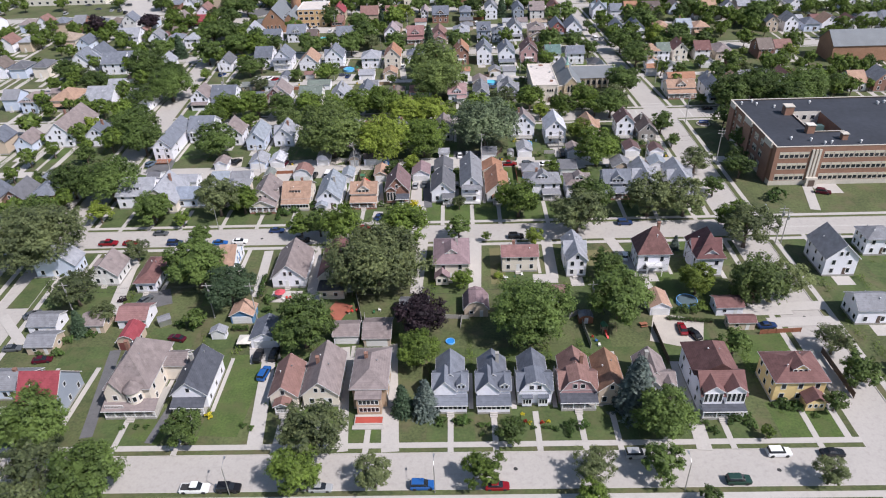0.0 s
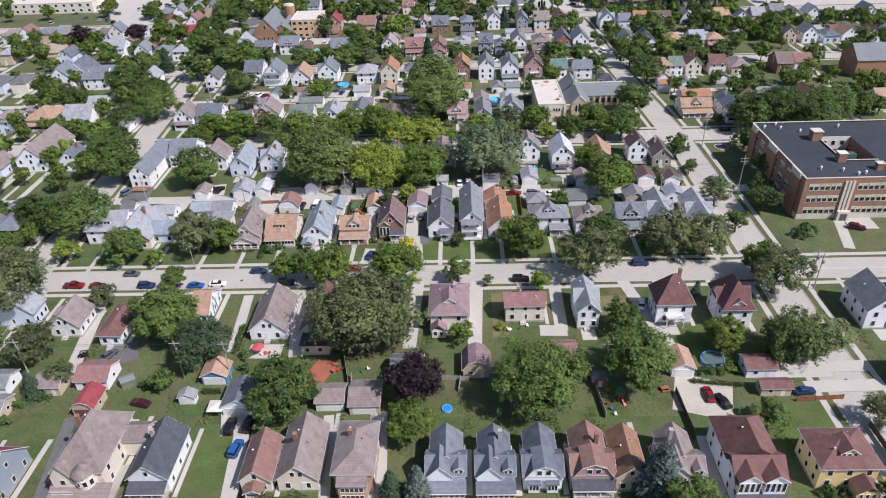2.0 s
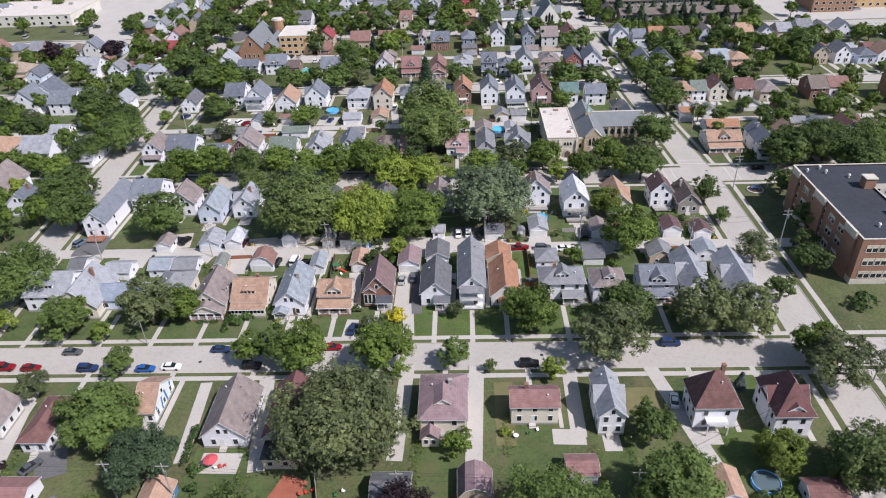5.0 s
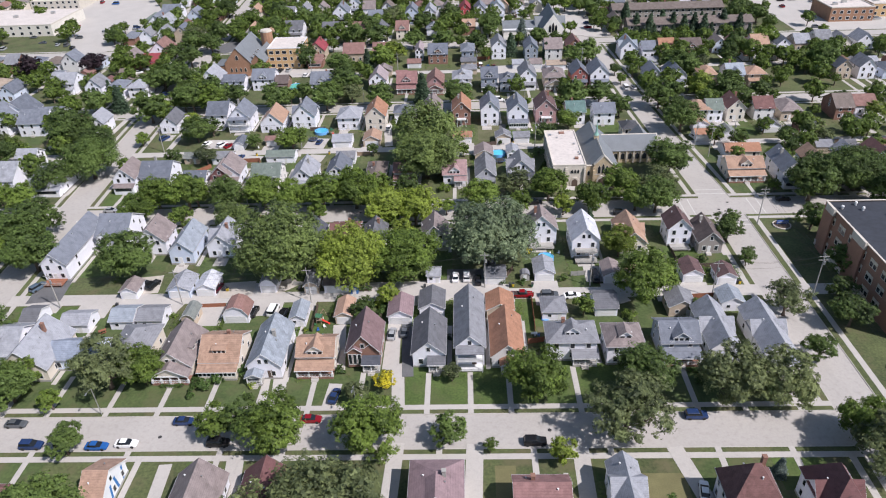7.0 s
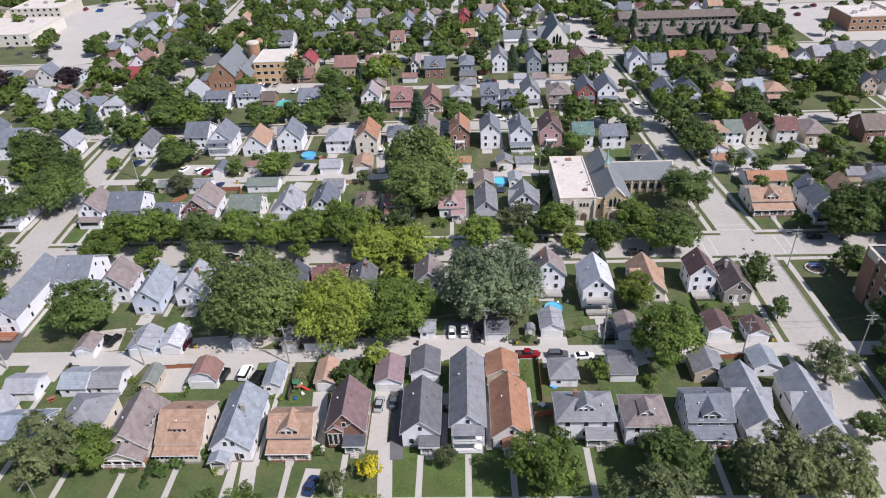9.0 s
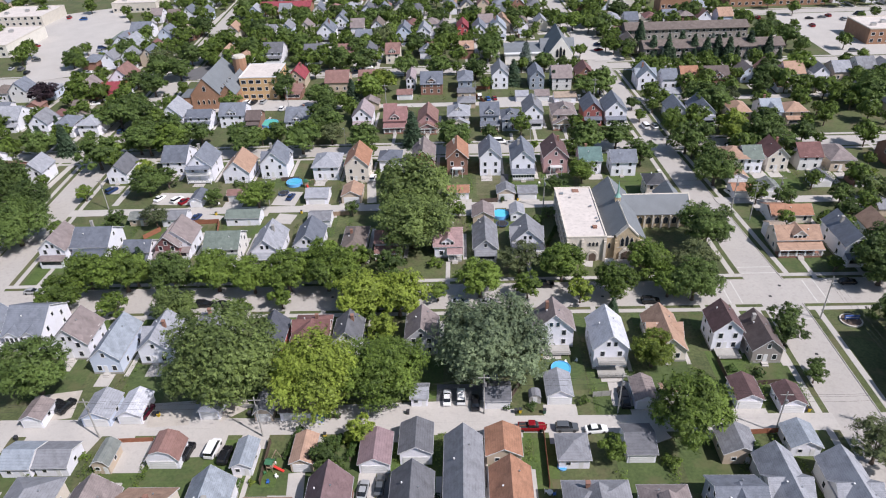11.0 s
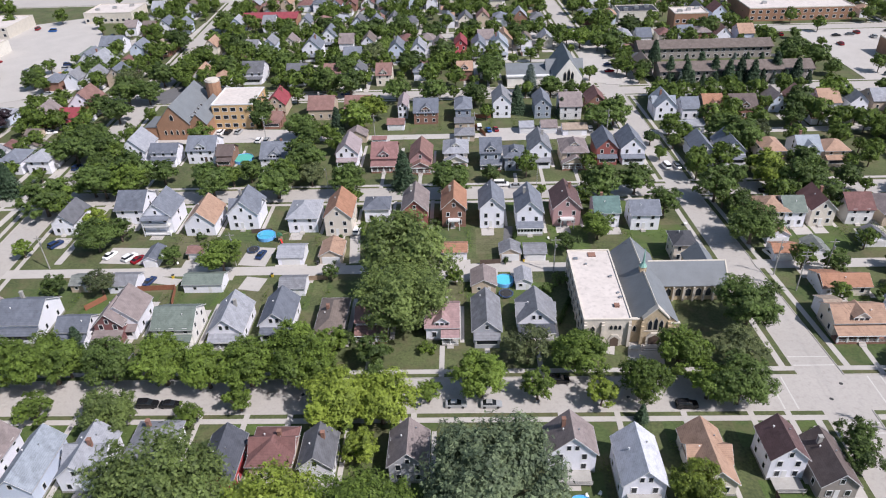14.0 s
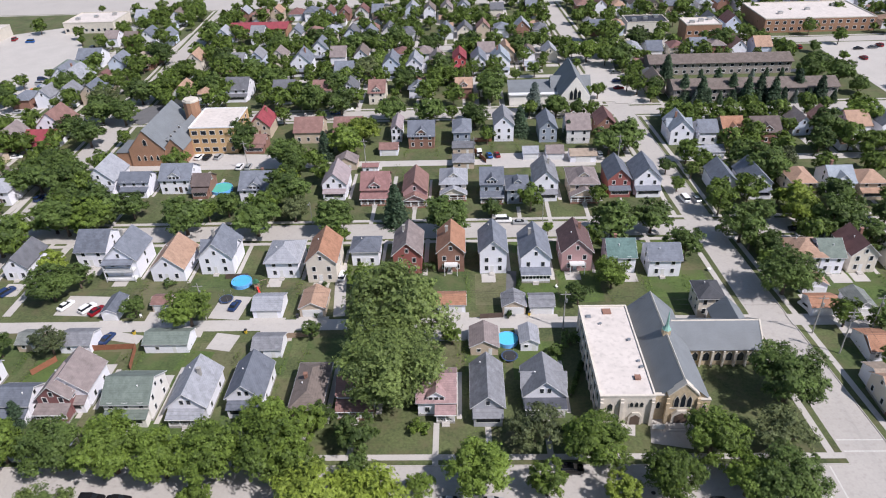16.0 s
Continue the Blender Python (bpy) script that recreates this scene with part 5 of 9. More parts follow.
def tree(x, y, r, hue="g"):
    """A tree by the radius of its crown in metres; b and c are conifers."""
    if hue == "h":
        return shrub(x, y, r, "h")
    i = PLANTED[0] = PLANTED[0] + 1
    rnd = random.Random(i)
    if hue in "bc":
        h = thing("tree", f"{HUE[hue]} conical spruce with tiered boughs", "tree", pose(x, y, 0, 0, 0, rnd.uniform(0, 360)), "trees of the neighbourhood")
        s = Matrix.Diagonal((r, r, r * 0.95, 1))
        part("trunk", FIRTRUNK, None, h, at=s)
        recolour(part("crown", CROWNS["fir"][i % 2], None, h, at=s), leaf_mat(hue))
        return h
    word = "sparse " if hue in "sl" else "broad " if r > 6 else "young " if r < 2.4 else ""
    h = thing("tree", f"{word}{HUE[hue]} leafy deciduous tree with rounded uneven crown", "tree", pose(x, y, 0, 0, 0, rnd.uniform(0, 360)), "trees of the neighbourhood")
    kind = "huge" if r > 8.0 and y < 300 else "thin" if hue in "sl" else "weep" if hue in "Gw" and r > 5 and y < 330 else "big" if r > 4.6 and y < 330 else "far" if y > 350 else "small"
    pool = CROWNS[kind]
    r = min(r, 6.2) if y > 400 else r
    zc = 1.0 + 0.86 * r
    tall = rnd.uniform(0.92, 1.12)
    wide = 1.18 if kind == "huge" else 1.1
    part("trunk", TRUNKS[i % 3], None, h, at=Matrix.Diagonal((r, r, zc / 1.35, 1)))
    recolour(part("crown", pool[i % len(pool)], None, h, at=Matrix.Translation((0, 0, zc)) @ Matrix.Diagonal((r * wide, r * wide, r * 1.0 * tall, 1))), leaf_mat(hue))
    return h


def shrub(x, y, r, hue="h"):
    i = PLANTED[0] = PLANTED[0] + 1
    h = thing("shrub", f"{HUE[hue]} rounded garden shrub", "shrub", pose(x, y, 0, 0, 0, (i * 77) % 360), "garden shrubs")
    part("stem", TRUNKS[i % 3], None, h, at=Matrix.Diagonal((r * 0.6, r * 0.6, r * 0.5, 1)))
    recolour(part("crown", CROWNS["bush"][i % 2], None, h, at=Matrix.Translation((0, 0, 0.55 * r)) @ Matrix.Diagonal((r * 1.1, r * 1.1, r * 0.95, 1))), leaf_mat(hue))
    return h


# ---- vehicles ----
PAINT = dict(white=(0.75, 0.75, 0.75), black=(0.012, 0.012, 0.014), silver=(0.42, 0.43, 0.44), blue=(0.02, 0.095, 0.30), red=(0.20, 0.008, 0.014), green=(0.02, 0.05, 0.04),
             darkred=(0.07, 0.006, 0.016), grey=(0.12, 0.13, 0.14), navy=(0.02, 0.04, 0.11), bluegrey=(0.13, 0.18, 0.24), orange=(0.6, 0.2, 0.03))
CARGLASS = material("car glass", (0.015, 0.018, 0.022), 0.06, 0.1, 3, 1, 0.0)
TYRE = material("tyre rubber", (0.02, 0.02, 0.02), 0.9, 0.1, 5, 1, 0.0)
RIM = material("wheel rim", (0.45, 0.45, 0.46), 0.35, 0.1, 5, 1, 0.0, metal=0.8)
LAMP = material("clear lamp", (0.7, 0.7, 0.68), 0.15, 0.05, 5, 1, 0.0)
TAIL = material("tail lamp", (0.35, 0.01, 0.01), 0.2, 0.05, 5, 1, 0.0)


def loft(sections):
    """Sections along x: (x, half width, low, high, inset of the top)."""
    m, v, f = Mesh(), [], []
    for x, w, z0, z1, ins in sections:
        v += [(x, -w, z0), (x, w, z0), (x, w, z0 + (z1 - z0) * 0.6), (x, w - ins, z1), (x, -w + ins, z1), (x, -w, z0 + (z1 - z0) * 0.6)]
    for k in range(len(sections) - 1):
        for i in range(6):
            f.append((k * 6 + i, k * 6 + (i + 1) % 6, k * 6 + 6 + (i + 1) % 6, k * 6 + 6 + i))
    f += [(5, 4, 3, 2, 1, 0), tuple((len(sections) - 1) * 6 + i for i in range(6))]
    return m.add(v, f)


SHAPES = dict(
    sedan=([(-2.3, 0.72, 0.35, 0.80, 0.1), (-2.15, 0.86, 0.25, 0.95, 0.1), (-1.2, 0.9, 0.22, 0.98, 0.08), (0.9, 0.9, 0.22, 0.95, 0.08), (2.05, 0.84, 0.25, 0.78, 0.12), (2.3, 0.7, 0.35, 0.66, 0.1)],
           [(-1.75, 0.72, 0.9, 0.97, 0.05), (-1.05, 0.78, 0.9, 1.40, 0.2), (0.1, 0.78, 0.9, 1.43, 0.2), (1.05, 0.72, 0.9, 0.96, 0.05)], (-1.0, 0.1, 1.44), 0.33),
    suv=([(-2.3, 0.80, 0.4, 1.05, 0.08), (-2.2, 0.92, 0.3, 1.1, 0.08), (-1.0, 0.95, 0.28, 1.12, 0.06), (0.9, 0.95, 0.28, 1.1, 0.06), (2.1, 0.90, 0.3, 0.98, 0.1), (2.3, 0.78, 0.4, 0.85, 0.1)],
         [(-2.2, 0.8, 1.05, 1.12, 0.05), (-1.95, 0.84, 1.05, 1.68, 0.16), (0.2, 0.84, 1.05, 1.72, 0.16), (1.1, 0.8, 1.05, 1.10, 0.05)], (-1.9, 0.2, 1.73), 0.37),
    van=([(-2.5, 0.85, 0.4, 1.1, 0.05), (-2.45, 0.98, 0.3, 1.15, 0.05), (0.9, 0.98, 0.28, 1.15, 0.05), (2.2, 0.93, 0.3, 1.0, 0.1), (2.5, 0.8, 0.4, 0.85, 0.1)],
         [(-2.45, 0.88, 1.1, 2.0, 0.12), (-2.3, 0.9, 1.1, 2.05, 0.12), (0.8, 0.9, 1.1, 2.02, 0.12), (1.7, 0.85, 1.1, 1.16, 0.05)], (-2.4, 0.8, 2.06), 0.37),
    pickup=([(-2.8, 0.9, 0.45, 1.0, 0.03), (-2.75, 0.98, 0.4, 1.05, 0.03), (-0.7, 0.98, 0.35, 1.06, 0.03), (1.1, 0.98, 0.35, 1.12, 0.08), (2.5, 0.94, 0.4, 1.0, 0.1), (2.75, 0.82, 0.45, 0.9, 0.1)],
            [(-0.75, 0.82, 1.05, 1.62, 0.12), (-0.65, 0.84, 1.05, 1.80, 0.16), (0.6, 0.84, 1.05, 1.78, 0.16), (1.35, 0.8, 1.05, 1.12, 0.05)], (-0.6, 0.55, 1.81), 0.4))
CARS = {}


def car_meshes(kind):
    if kind not in CARS:
        low, cab, (r0, r1, rz), wr = SHAPES[kind]
        body, cabin = loft(low).data("body", PAINTS["white"]), loft(cab).data("cabin", CARGLASS)
        wide = cab[1][1] - cab[1][4]
        top = loft([(r0 - 0.1, wide + 0.03, rz - 0.06, rz, 0.05), (r0 + 0.1, wide + 0.05, rz - 0.05, rz + 0.03, 0.06), (r1 - 0.1, wide + 0.05, rz - 0.05, rz + 0.03, 0.06), (r1 + 0.12, wide + 0.02, rz - 0.08, rz - 0.01, 0.05)])
        roofp = top.data("roof_panel", PAINTS["white"])
        ty = Mesh().tube([(0, -0.11, 0), (0, -0.115, 0), (0, -0.09, 0), (0, 0.09, 0), (0, 0.115, 0), (0, 0.11, 0)], [wr * 0.6, wr * 0.88, wr, wr, wr * 0.88, wr * 0.6], 14)
        ty.mi[-2:] = [1, 1]
        tyre = ty.data("wheel", [TYRE, RIM])
        CARS[kind] = (body, cabin, roofp, tyre, low, wr)
    return CARS[kind]


PAINTS = {k: material("car paint " + k, c, 0.25, 0.04, 3, 1, 0.0, metal=0.3 if k in ("silver", "grey", "bluegrey") else 0.0) for k, c in PAINT.items()}


def car(x, y, turn, colour, kind):
    body, cabin, roofp, tyre, low, wr = car_meshes(kind)
    z = -0.12 if any(a < y < b for a, b in STREETS) or in_cross_street(x, y) else 0.034
    words = dict(sedan="sedan", suv="sport utility vehicle", van="van", pickup="pickup truck")[kind]
    c = thing("car" if kind != "pickup" else "pickup_truck", f"parked {dict(darkred='dark red', bluegrey='blue-grey', navy='navy blue').get(colour, colour)} {words} with dark windows", "vehicle", pose(x, y, z, 0, 0, turn), "parked vehicles")
    recolour(part("body", body, None, c, smooth=False), PAINTS[colour])
    part("glasshouse", cabin, None, c)
    recolour(part("roof_panel", roofp, None, c), PAINTS[colour])
    L0, L1 = low[0][0], low[-1][0]
    for wx in (L0 + 0.85, L1 - 0.9) if y < 300 else ():
        for s in (-1, 1):
            part("wheel", tyre, None, c, at=Matrix.Translation((wx, s * (low[2][1] - 0.09), wr)))
    for s in (-1, 1) if y < 100 else ():
        part("headlight", Mesh().box(L1 - 0.1, L1 - 0.02, s * 0.58 - 0.14, s * 0.58 + 0.14, low[-1][3] - 0.16, low[-1][3] - 0.02), LAMP, c)
        part("tail_light", Mesh().box(L0 + 0.0, L0 + 0.07, s * 0.62 - 0.12, s * 0.62 + 0.12, low[0][3] - 0.22, low[0][3] - 0.04), TAIL, c)
    if kind == "pickup":
        part("load_bed", Mesh().box(L0 + 0.15, -0.85, -0.78, 0.78, 1.045, 1.062), DARK, c)
    return c


# ---- yard things ----
SURFACE = dict(concrete=(CONCRETE, "pale concrete"), asphalt=(ASPHALT, "dark worn asphalt"), gravel=(GRAVEL, "dusty gravel"),
               brickpave=(material("red paving", (0.30, 0.10, 0.065), 0.9, 0.25, 6, 0.5, 0.2), "red brick"), grass=(BRIGHTGRASS, "bright green"),
               dry=(material("dry grass", (0.14, 0.13, 0.06), 0.95, 0.3, 5, 0.3, 0.2), "dry yellowed"))
LAID = [0]


def strip(x0, y0, x1, y1, wide, surface="concrete"):
    """A paved or sown strip between two points of the ground."""
    mat, word = SURFACE[surface]
    LAID[0] += 1
    if surface not in ("grass", "dry"):
        PAVED.append((x0, y0, x1, y1, wide))
    u = Vector((x1 - x0, y1 - y0, 0))
    u.normalize()
    s = Vector((-u.y, u.x, 0)) * wide / 2
    a, b = Vector((x0, y0, 0)), Vector((x1, y1, 0))
    top = [a - s, b - s, b + s, a + s]
    z = (0.008 if surface in ("grass", "dry") else 0.046) + 0.012 * (LAID[0] * 0.618034 % 1)
    m = Mesh().add([(p.x, p.y, -0.04) for p in top] + [(p.x, p.y, z) for p in top], [(0, 3, 2, 1), (4, 5, 6, 7), (0, 1, 5, 4), (1, 2, 6, 5), (2, 3, 7, 6), (3, 0, 4, 7)])
    grassy = surface in ("grass", "dry")
    return tagged(new("lawn" if grassy else "driveway", m.data("strip", mat)), f"{word} {'patch of lawn' if grassy else 'driveway or yard paving'}", "lawn" if grassy else "driveway", "", "structure")


FENCE = dict(cedar=(CEDAR, "red-stained cedar"), dark=(DARKWOOD, "dark brown wooden"), greywood=(GREYWOOD, "grey weathered wooden"), wood=(WOOD, "tan wooden"))


def fence(x0, y0, x1, y1, high, kind):
    mat, word = FENCE[kind]
    L = math.hypot(x1 - x0, y1 - y0)
    f = thing("fence", f"{word} board fence between back yards", "fence", pose(x0, y0, 0, 0, 0, math.degrees(math.atan2(y1 - y0, x1 - x0))), "yard fences")
    n = max(2, round(L / 2.2))
    post = Mesh().box(-0.06, 0.06, -0.06, 0.06, -0.05, high + 0.08).data("post", mat)
    for i in range(n + 1):
        part("post", post, None, f, at=Matrix.Translation((L * i / n, 0, 0)))
    step = L / n
    k = max(4, int(step / 0.3))
    zig = []
    for i in range(k):
        u0, u1 = 0.06 + (step - 0.12) * i / k, 0.06 + (step - 0.12) * (i + 1) / k
        zig += [(u0, 0.028 * (i % 2)), (u1, 0.028 * (i % 2))]
    line = zig + [(u, 0.06) for u, _ in (zig[-1], zig[0])]
    nl = len(line)
    panel = Mesh().add([(u, w_, 0.06) for u, w_ in line] + [(u, w_, high) for u, w_ in line], [tuple(range(nl - 1, -1, -1)), tuple(range(nl, 2 * nl))] + [(i, (i + 1) % nl, (i + 1) % nl + nl, i + nl) for i in range(nl)])
    data = panel.data("panel", mat)
    for i in range(n):
        part("panel", data, None, f, at=Matrix.Translation((step * i, 0, 0)))
    return f



# trees of the lots and verges
tree(-87.1, 91.7, 7.3, "d")
tree(-81.0, 79.0, 6.7, "s")
tree(-69.7, 79.4, 6.8, "d")
tree(-56.7, 92.2, 4.3, "d")
tree(-31.0, 80.8, 5.0, "g")
tree(-29.6, 90.2, 6.1, "s")
tree(-16.9, 81.1, 3.9, "s")
tree(-12.7, 100.1, 2.7, "c")
tree(-7.9, 99.7, 3.3, "b")
tree(3.8, 81.7, 3.9, "g")
tree(9.2, 91.5, 2.8, "d")
tree(24.6, 82.3, 3.7, "s")
tree(37.1, 82.6, 3.9, "d")
tree(40.2, 93.1, 5.6, "d")
tree(36.1, 100.2, 5.0, "b")
tree(67.5, 80.8, 3.1, "s")
tree(84.7, 105.6, 4.2, "d")
tree(84.5, 116.5, 3.8, "s")
tree(60.3, 91.5, 1.4, "g")
tree(23.1, 76.3, 3.0, "g")
tree(44.2, 76.2, 2.0, "d")
tree(62.3, 116.9, 3.5, "d")
tree(76.8, 98.7, 2.3, "d")
tree(-37.2, 121.6, 7.3, "d")
tree(-9.5, 124.6, 6.2, "p")
tree(-9.9, 114.5, 4.8, "g")
tree(16.4, 123.6, 8.4, "d")
tree(38.9, 130.0, 7.5, "d")
tree(39.0, 147.4, 4.6, "d")
tree(-21.9, 144.9, 11.0, "l")
tree(-70.5, 146.8, 7.9, "d")
tree(-59.4, 138.4, 6.2, "D")
tree(-100.7, 139.8, 5.5, "s")
tree(-90.1, 132.1, 3.2, "s")
tree(-93.0, 160.6, 3.6, "s")
tree(-77.2, 169.7, 2.9, "d")
tree(-119.1, 158.5, 11.1, "s")
tree(0.8, 144.3, 3.0, "g")
tree(60.6, 140.1, 4.7, "y")
tree(74.0, 136.1, 7.0, "G")
tree(80.9, 162.2, 7.6, "l")
tree(61.2, 161.5, 1.6, "b")
tree(-95.0, 128.3, 2.5, "c")
tree(-96.2, 185.2, 4.4, "g")
tree(-86.4, 179.9, 2.5, "g")
tree(-76.3, 186.4, 7.4, "s")
tree(-76.9, 167.5, 3.2, "d")
tree(-47.4, 171.7, 4.0, "g")
tree(-35.5, 169.3, 6.6, "g")
tree(-16.0, 168.4, 6.6, "g")
tree(-0.2, 169.7, 3.6, "d")
tree(-20.5, 181.4, 2.5, "s")
tree(18.5, 181.9, 6.8, "g")
tree(34.9, 171.7, 7.8, "s")
tree(58.0, 180.5, 7.5, "l")
tree(68.7, 180.1, 6.9, "l")
tree(80.7, 209.2, 4.9, "s")
tree(81.8, 192.8, 3.7, "d")
tree(79.9, 169.0, 5.4, "g")
tree(21.3, 164.7, 2.8, "y")
tree(0.1, 187.5, 2.2, "s")
tree(-14.6, 185.0, 2.3, "Y")
tree(7.8, 167.4, 1.4, "g")
tree(-16.2, 215.2, 3.0, "y")
tree(-22.0, 209.0, 3.3, "d")
tree(-89.6, 230.0, 7.3, "d")
tree(-46.1, 229.1, 10.9, "G")
tree(-27.0, 227.1, 9.0, "y")
tree(-12.8, 227.6, 8.2, "g")
tree(9.9, 235.1, 10.9, "w")
tree(46.0, 236.4, 4.9, "y")
tree(48.5, 216.4, 7.4, "g")
tree(80.4, 233.4, 1.9, "d")
tree(79.8, 248.5, 3.7, "d")
tree(-99.3, 259.9, 5.4, "g")
tree(-96.5, 269.8, 5.7, "g")
tree(-86.1, 268.6, 7.4, "g")
tree(-84.5, 257.0, 4.0, "g")
tree(-67.5, 254.5, 5.6, "G")
tree(-73.2, 269.3, 5.7, "d")
tree(-61.0, 268.1, 6.4, "g")
tree(-51.7, 255.4, 3.0, "g")
tree(-51.0, 266.9, 5.5, "g")
tree(-41.8, 267.4, 6.2, "g")
tree(-31.4, 267.5, 6.8, "g")
tree(-20.8, 256.2, 6.7, "y")
tree(-20.0, 253.8, 3.6, "g")
tree(-15.4, 273.1, 4.3, "d")
tree(-14.8, 246.3, 3.7, "y")
tree(-2.3, 262.1, 2.7, "g")
tree(8.6, 263.6, 5.9, "g")
tree(20.7, 262.6, 3.7, "g")
tree(19.5, 273.9, 5.0, "s")
tree(30.3, 270.0, 5.9, "g")
tree(33.8, 260.6, 3.3, "y")
tree(42.7, 262.8, 5.0, "g")
tree(41.2, 256.3, 1.6, "c")
tree(78.0, 243.1, 3.7, "d")
tree(79.1, 230.7, 2.2, "d")
tree(-10.2, 305.7, 11.6, "G")
tree(-9.4, 287.8, 9.6, "G")
tree(-101.3, 323.5, 5.3, "d")
tree(-96.9, 329.0, 3.9, "d")
tree(-106.8, 335.5, 3.9, "y")
tree(-61.2, 312.4, 5.8, "g")
tree(-76.6, 316.1, 3.0, "d")
tree(-90.8, 302.3, 3.9, "s")
tree(-86.9, 280.5, 2.3, "c")
tree(-25.6, 276.4, 3.9, "g")
tree(-20.5, 327.0, 4.0, "g")
tree(-30.3, 307.2, 2.3, "d")
tree(3.1, 304.4, 2.5, "g")
tree(-14.3, 360.6, 4.7, "c")
tree(1.2, 353.3, 6.9, "d")
tree(-32.1, 355.5, 6.2, "d")
tree(-55.3, 355.0, 6.6, "d")
tree(-77.1, 356.2, 6.7, "d")
tree(-45.5, 362.8, 4.7, "s")
tree(-52.5, 379.5, 5.1, "y")
tree(-113.7, 356.7, 6.8, "d")
tree(-106.7, 362.5, 7.2, "d")
tree(-126.1, 382.6, 7.2, "d")
tree(-126.9, 353.1, 5.0, "g")
tree(48.5, 350.3, 6.4, "d")
tree(60.4, 353.3, 5.7, "d")
tree(66.2, 339.3, 5.3, "d")
tree(83.8, 347.2, 6.3, "d")
tree(86.2, 322.6, 6.8, "d")
tree(93.4, 357.4, 4.1, "d")
tree(105.9, 364.0, 5.1, "y")
tree(110.5, 350.0, 6.3, "d")
tree(42.3, 345.5, 3.6, "g")
tree(44.0, 325.9, 4.7, "g")
tree(34.5, 319.2, 3.4, "d")
tree(30.7, 353.1, 1.8, "g")
tree(14.7, 363.5, 3.0, "d")
tree(74.3, 390.9, 2.8, "d")
tree(74.7, 378.2, 2.5, "g")
tree(64.4, 410.0, 7.2, "d")
tree(58.1, 406.7, 7.0, "d")
tree(-31.3, 419.7, 7.2, "y")
tree(-36.5, 410.6, 6.1, "g")
tree(-43.7, 408.5, 3.7, "c")
tree(-55.8, 400.6, 7.2, "d")
tree(27.9, 425.8, 4.1, "c")
tree(45.3, 419.8, 2.9, "c")
tree(-6.6, 437.9, 7.2, "d")
tree(18.6, 461.7, 7.2, "d")
tree(-37.3, 493.9, 7.2, "s")
tree(-44.1, 450.7, 7.2, "d")
tree(-55.3, 453.6, 7.2, "d")
tree(104.4, 384.9, 7.2, "d")
tree(100.7, 393.1, 5.7, "d")
tree(158.6, 478.7, 7.2, "d")
tree(169.5, 474.4, 7.2, "d")
tree(-146.8, 459.4, 7.2, "s")
tree(-134.9, 468.1, 7.2, "d")
tree(-124.1, 495.1, 7.2, "g")
tree(-146.8, 525.1, 7.2, "d")
tree(-104.2, 473.6, 7.2, "d")
tree(-126.6, 472.7, 7.2, "g")
tree(-109.7, 511.0, 7.2, "d")
tree(-91.9, 495.0, 7.2, "d")
tree(-137.2, 422.7, 7.2, "d")
tree(-143.4, 447.0, 6.4, "d")
tree(-88.4, 535.2, 7.2, "d")
tree(-70.3, 548.7, 7.2, "d")
tree(-50.2, 531.7, 7.2, "d")
tree(-28.1, 545.1, 7.2, "d")
tree(-9.8, 528.9, 7.2, "d")
tree(10.1, 532.5, 7.2, "d")
tree(35.1, 524.9, 7.2, "d")
tree(66.8, 513.3, 7.2, "g")
tree(81.6, 504.7, 6.7, "d")
tree(95.7, 532.9, 7.1, "d")
tree(135.3, 525.2, 7.2, "d")
tree(98.0, 484.4, 4.1, "c")
tree(98.5, 458.8, 4.0, "c")
tree(104.9, 455.2, 4.0, "c")
tree(113.8, 464.6, 4.1, "c")
tree(118.3, 458.9, 4.0, "c")
tree(122.9, 454.1, 3.9, "c")
tree(129.2, 457.0, 4.0, "c")
tree(133.6, 453.5, 3.9, "c")
tree(145.9, 460.5, 4.2, "c")
tree(152.5, 454.2, 3.9, "c")
tree(88.1, 464.5, 4.3, "d")
tree(35.3, 447.8, 4.6, "b")
tree(43.7, 442.3, 5.1, "d")
tree(52.3, 443.8, 3.4, "d")
tree(-22.8, 441.7, 5.6, "d")
tree(10.9, 434.1, 5.5, "d")
tree(-3.5, 492.4, 7.2, "d")
tree(-18.2, 478.2, 7.2, "d")
tree(-79.8, 482.2, 7.2, "d")
tree(-213.6, 408.8, 7.2, "p")
tree(-184.8, 415.2, 7.2, "p")
tree(-129.1, 293.3, 8.5, "d")
tree(-127.8, 345.3, 7.2, "d")
tree(-138.2, 283.5, 5.8, "d")
tree(-142.5, 269.8, 5.5, "g")
tree(-127.1, 252.4, 6.8, "d")
tree(-49.4, 371.9, 7.2, "d")
tree(-132.8, 444.6, 7.2, "d")
tree(-75.7, 416.6, 7.2, "d")
tree(-116.0, 198.3, 8.8, "d")
tree(-118.3, 234.1, 7.6, "d")
tree(-129.8, 200.2, 6.5, "d")
tree(-113.9, 183.5, 3.8, "y")
tree(-96.3, 182.5, 5.3, "d")
tree(-150.0, 322.0, 8.7, "d")
tree(-128.7, 245.8, 6.8, "d")
tree(-192.2, 323.8, 6.3, "d")
tree(-167.7, 302.9, 5.9, "d")
tree(110.6, 266.1, 7.4, "d")
tree(122.6, 271.7, 7.4, "d")
tree(103.9, 248.8, 4.5, "d")
tree(118.2, 298.9, 3.7, "d")
tree(116.0, 341.2, 5.3, "d")
tree(117.9, 273.5, 7.3, "d")
tree(127.4, 272.4, 8.2, "d")
tree(144.1, 273.5, 8.2, "d")
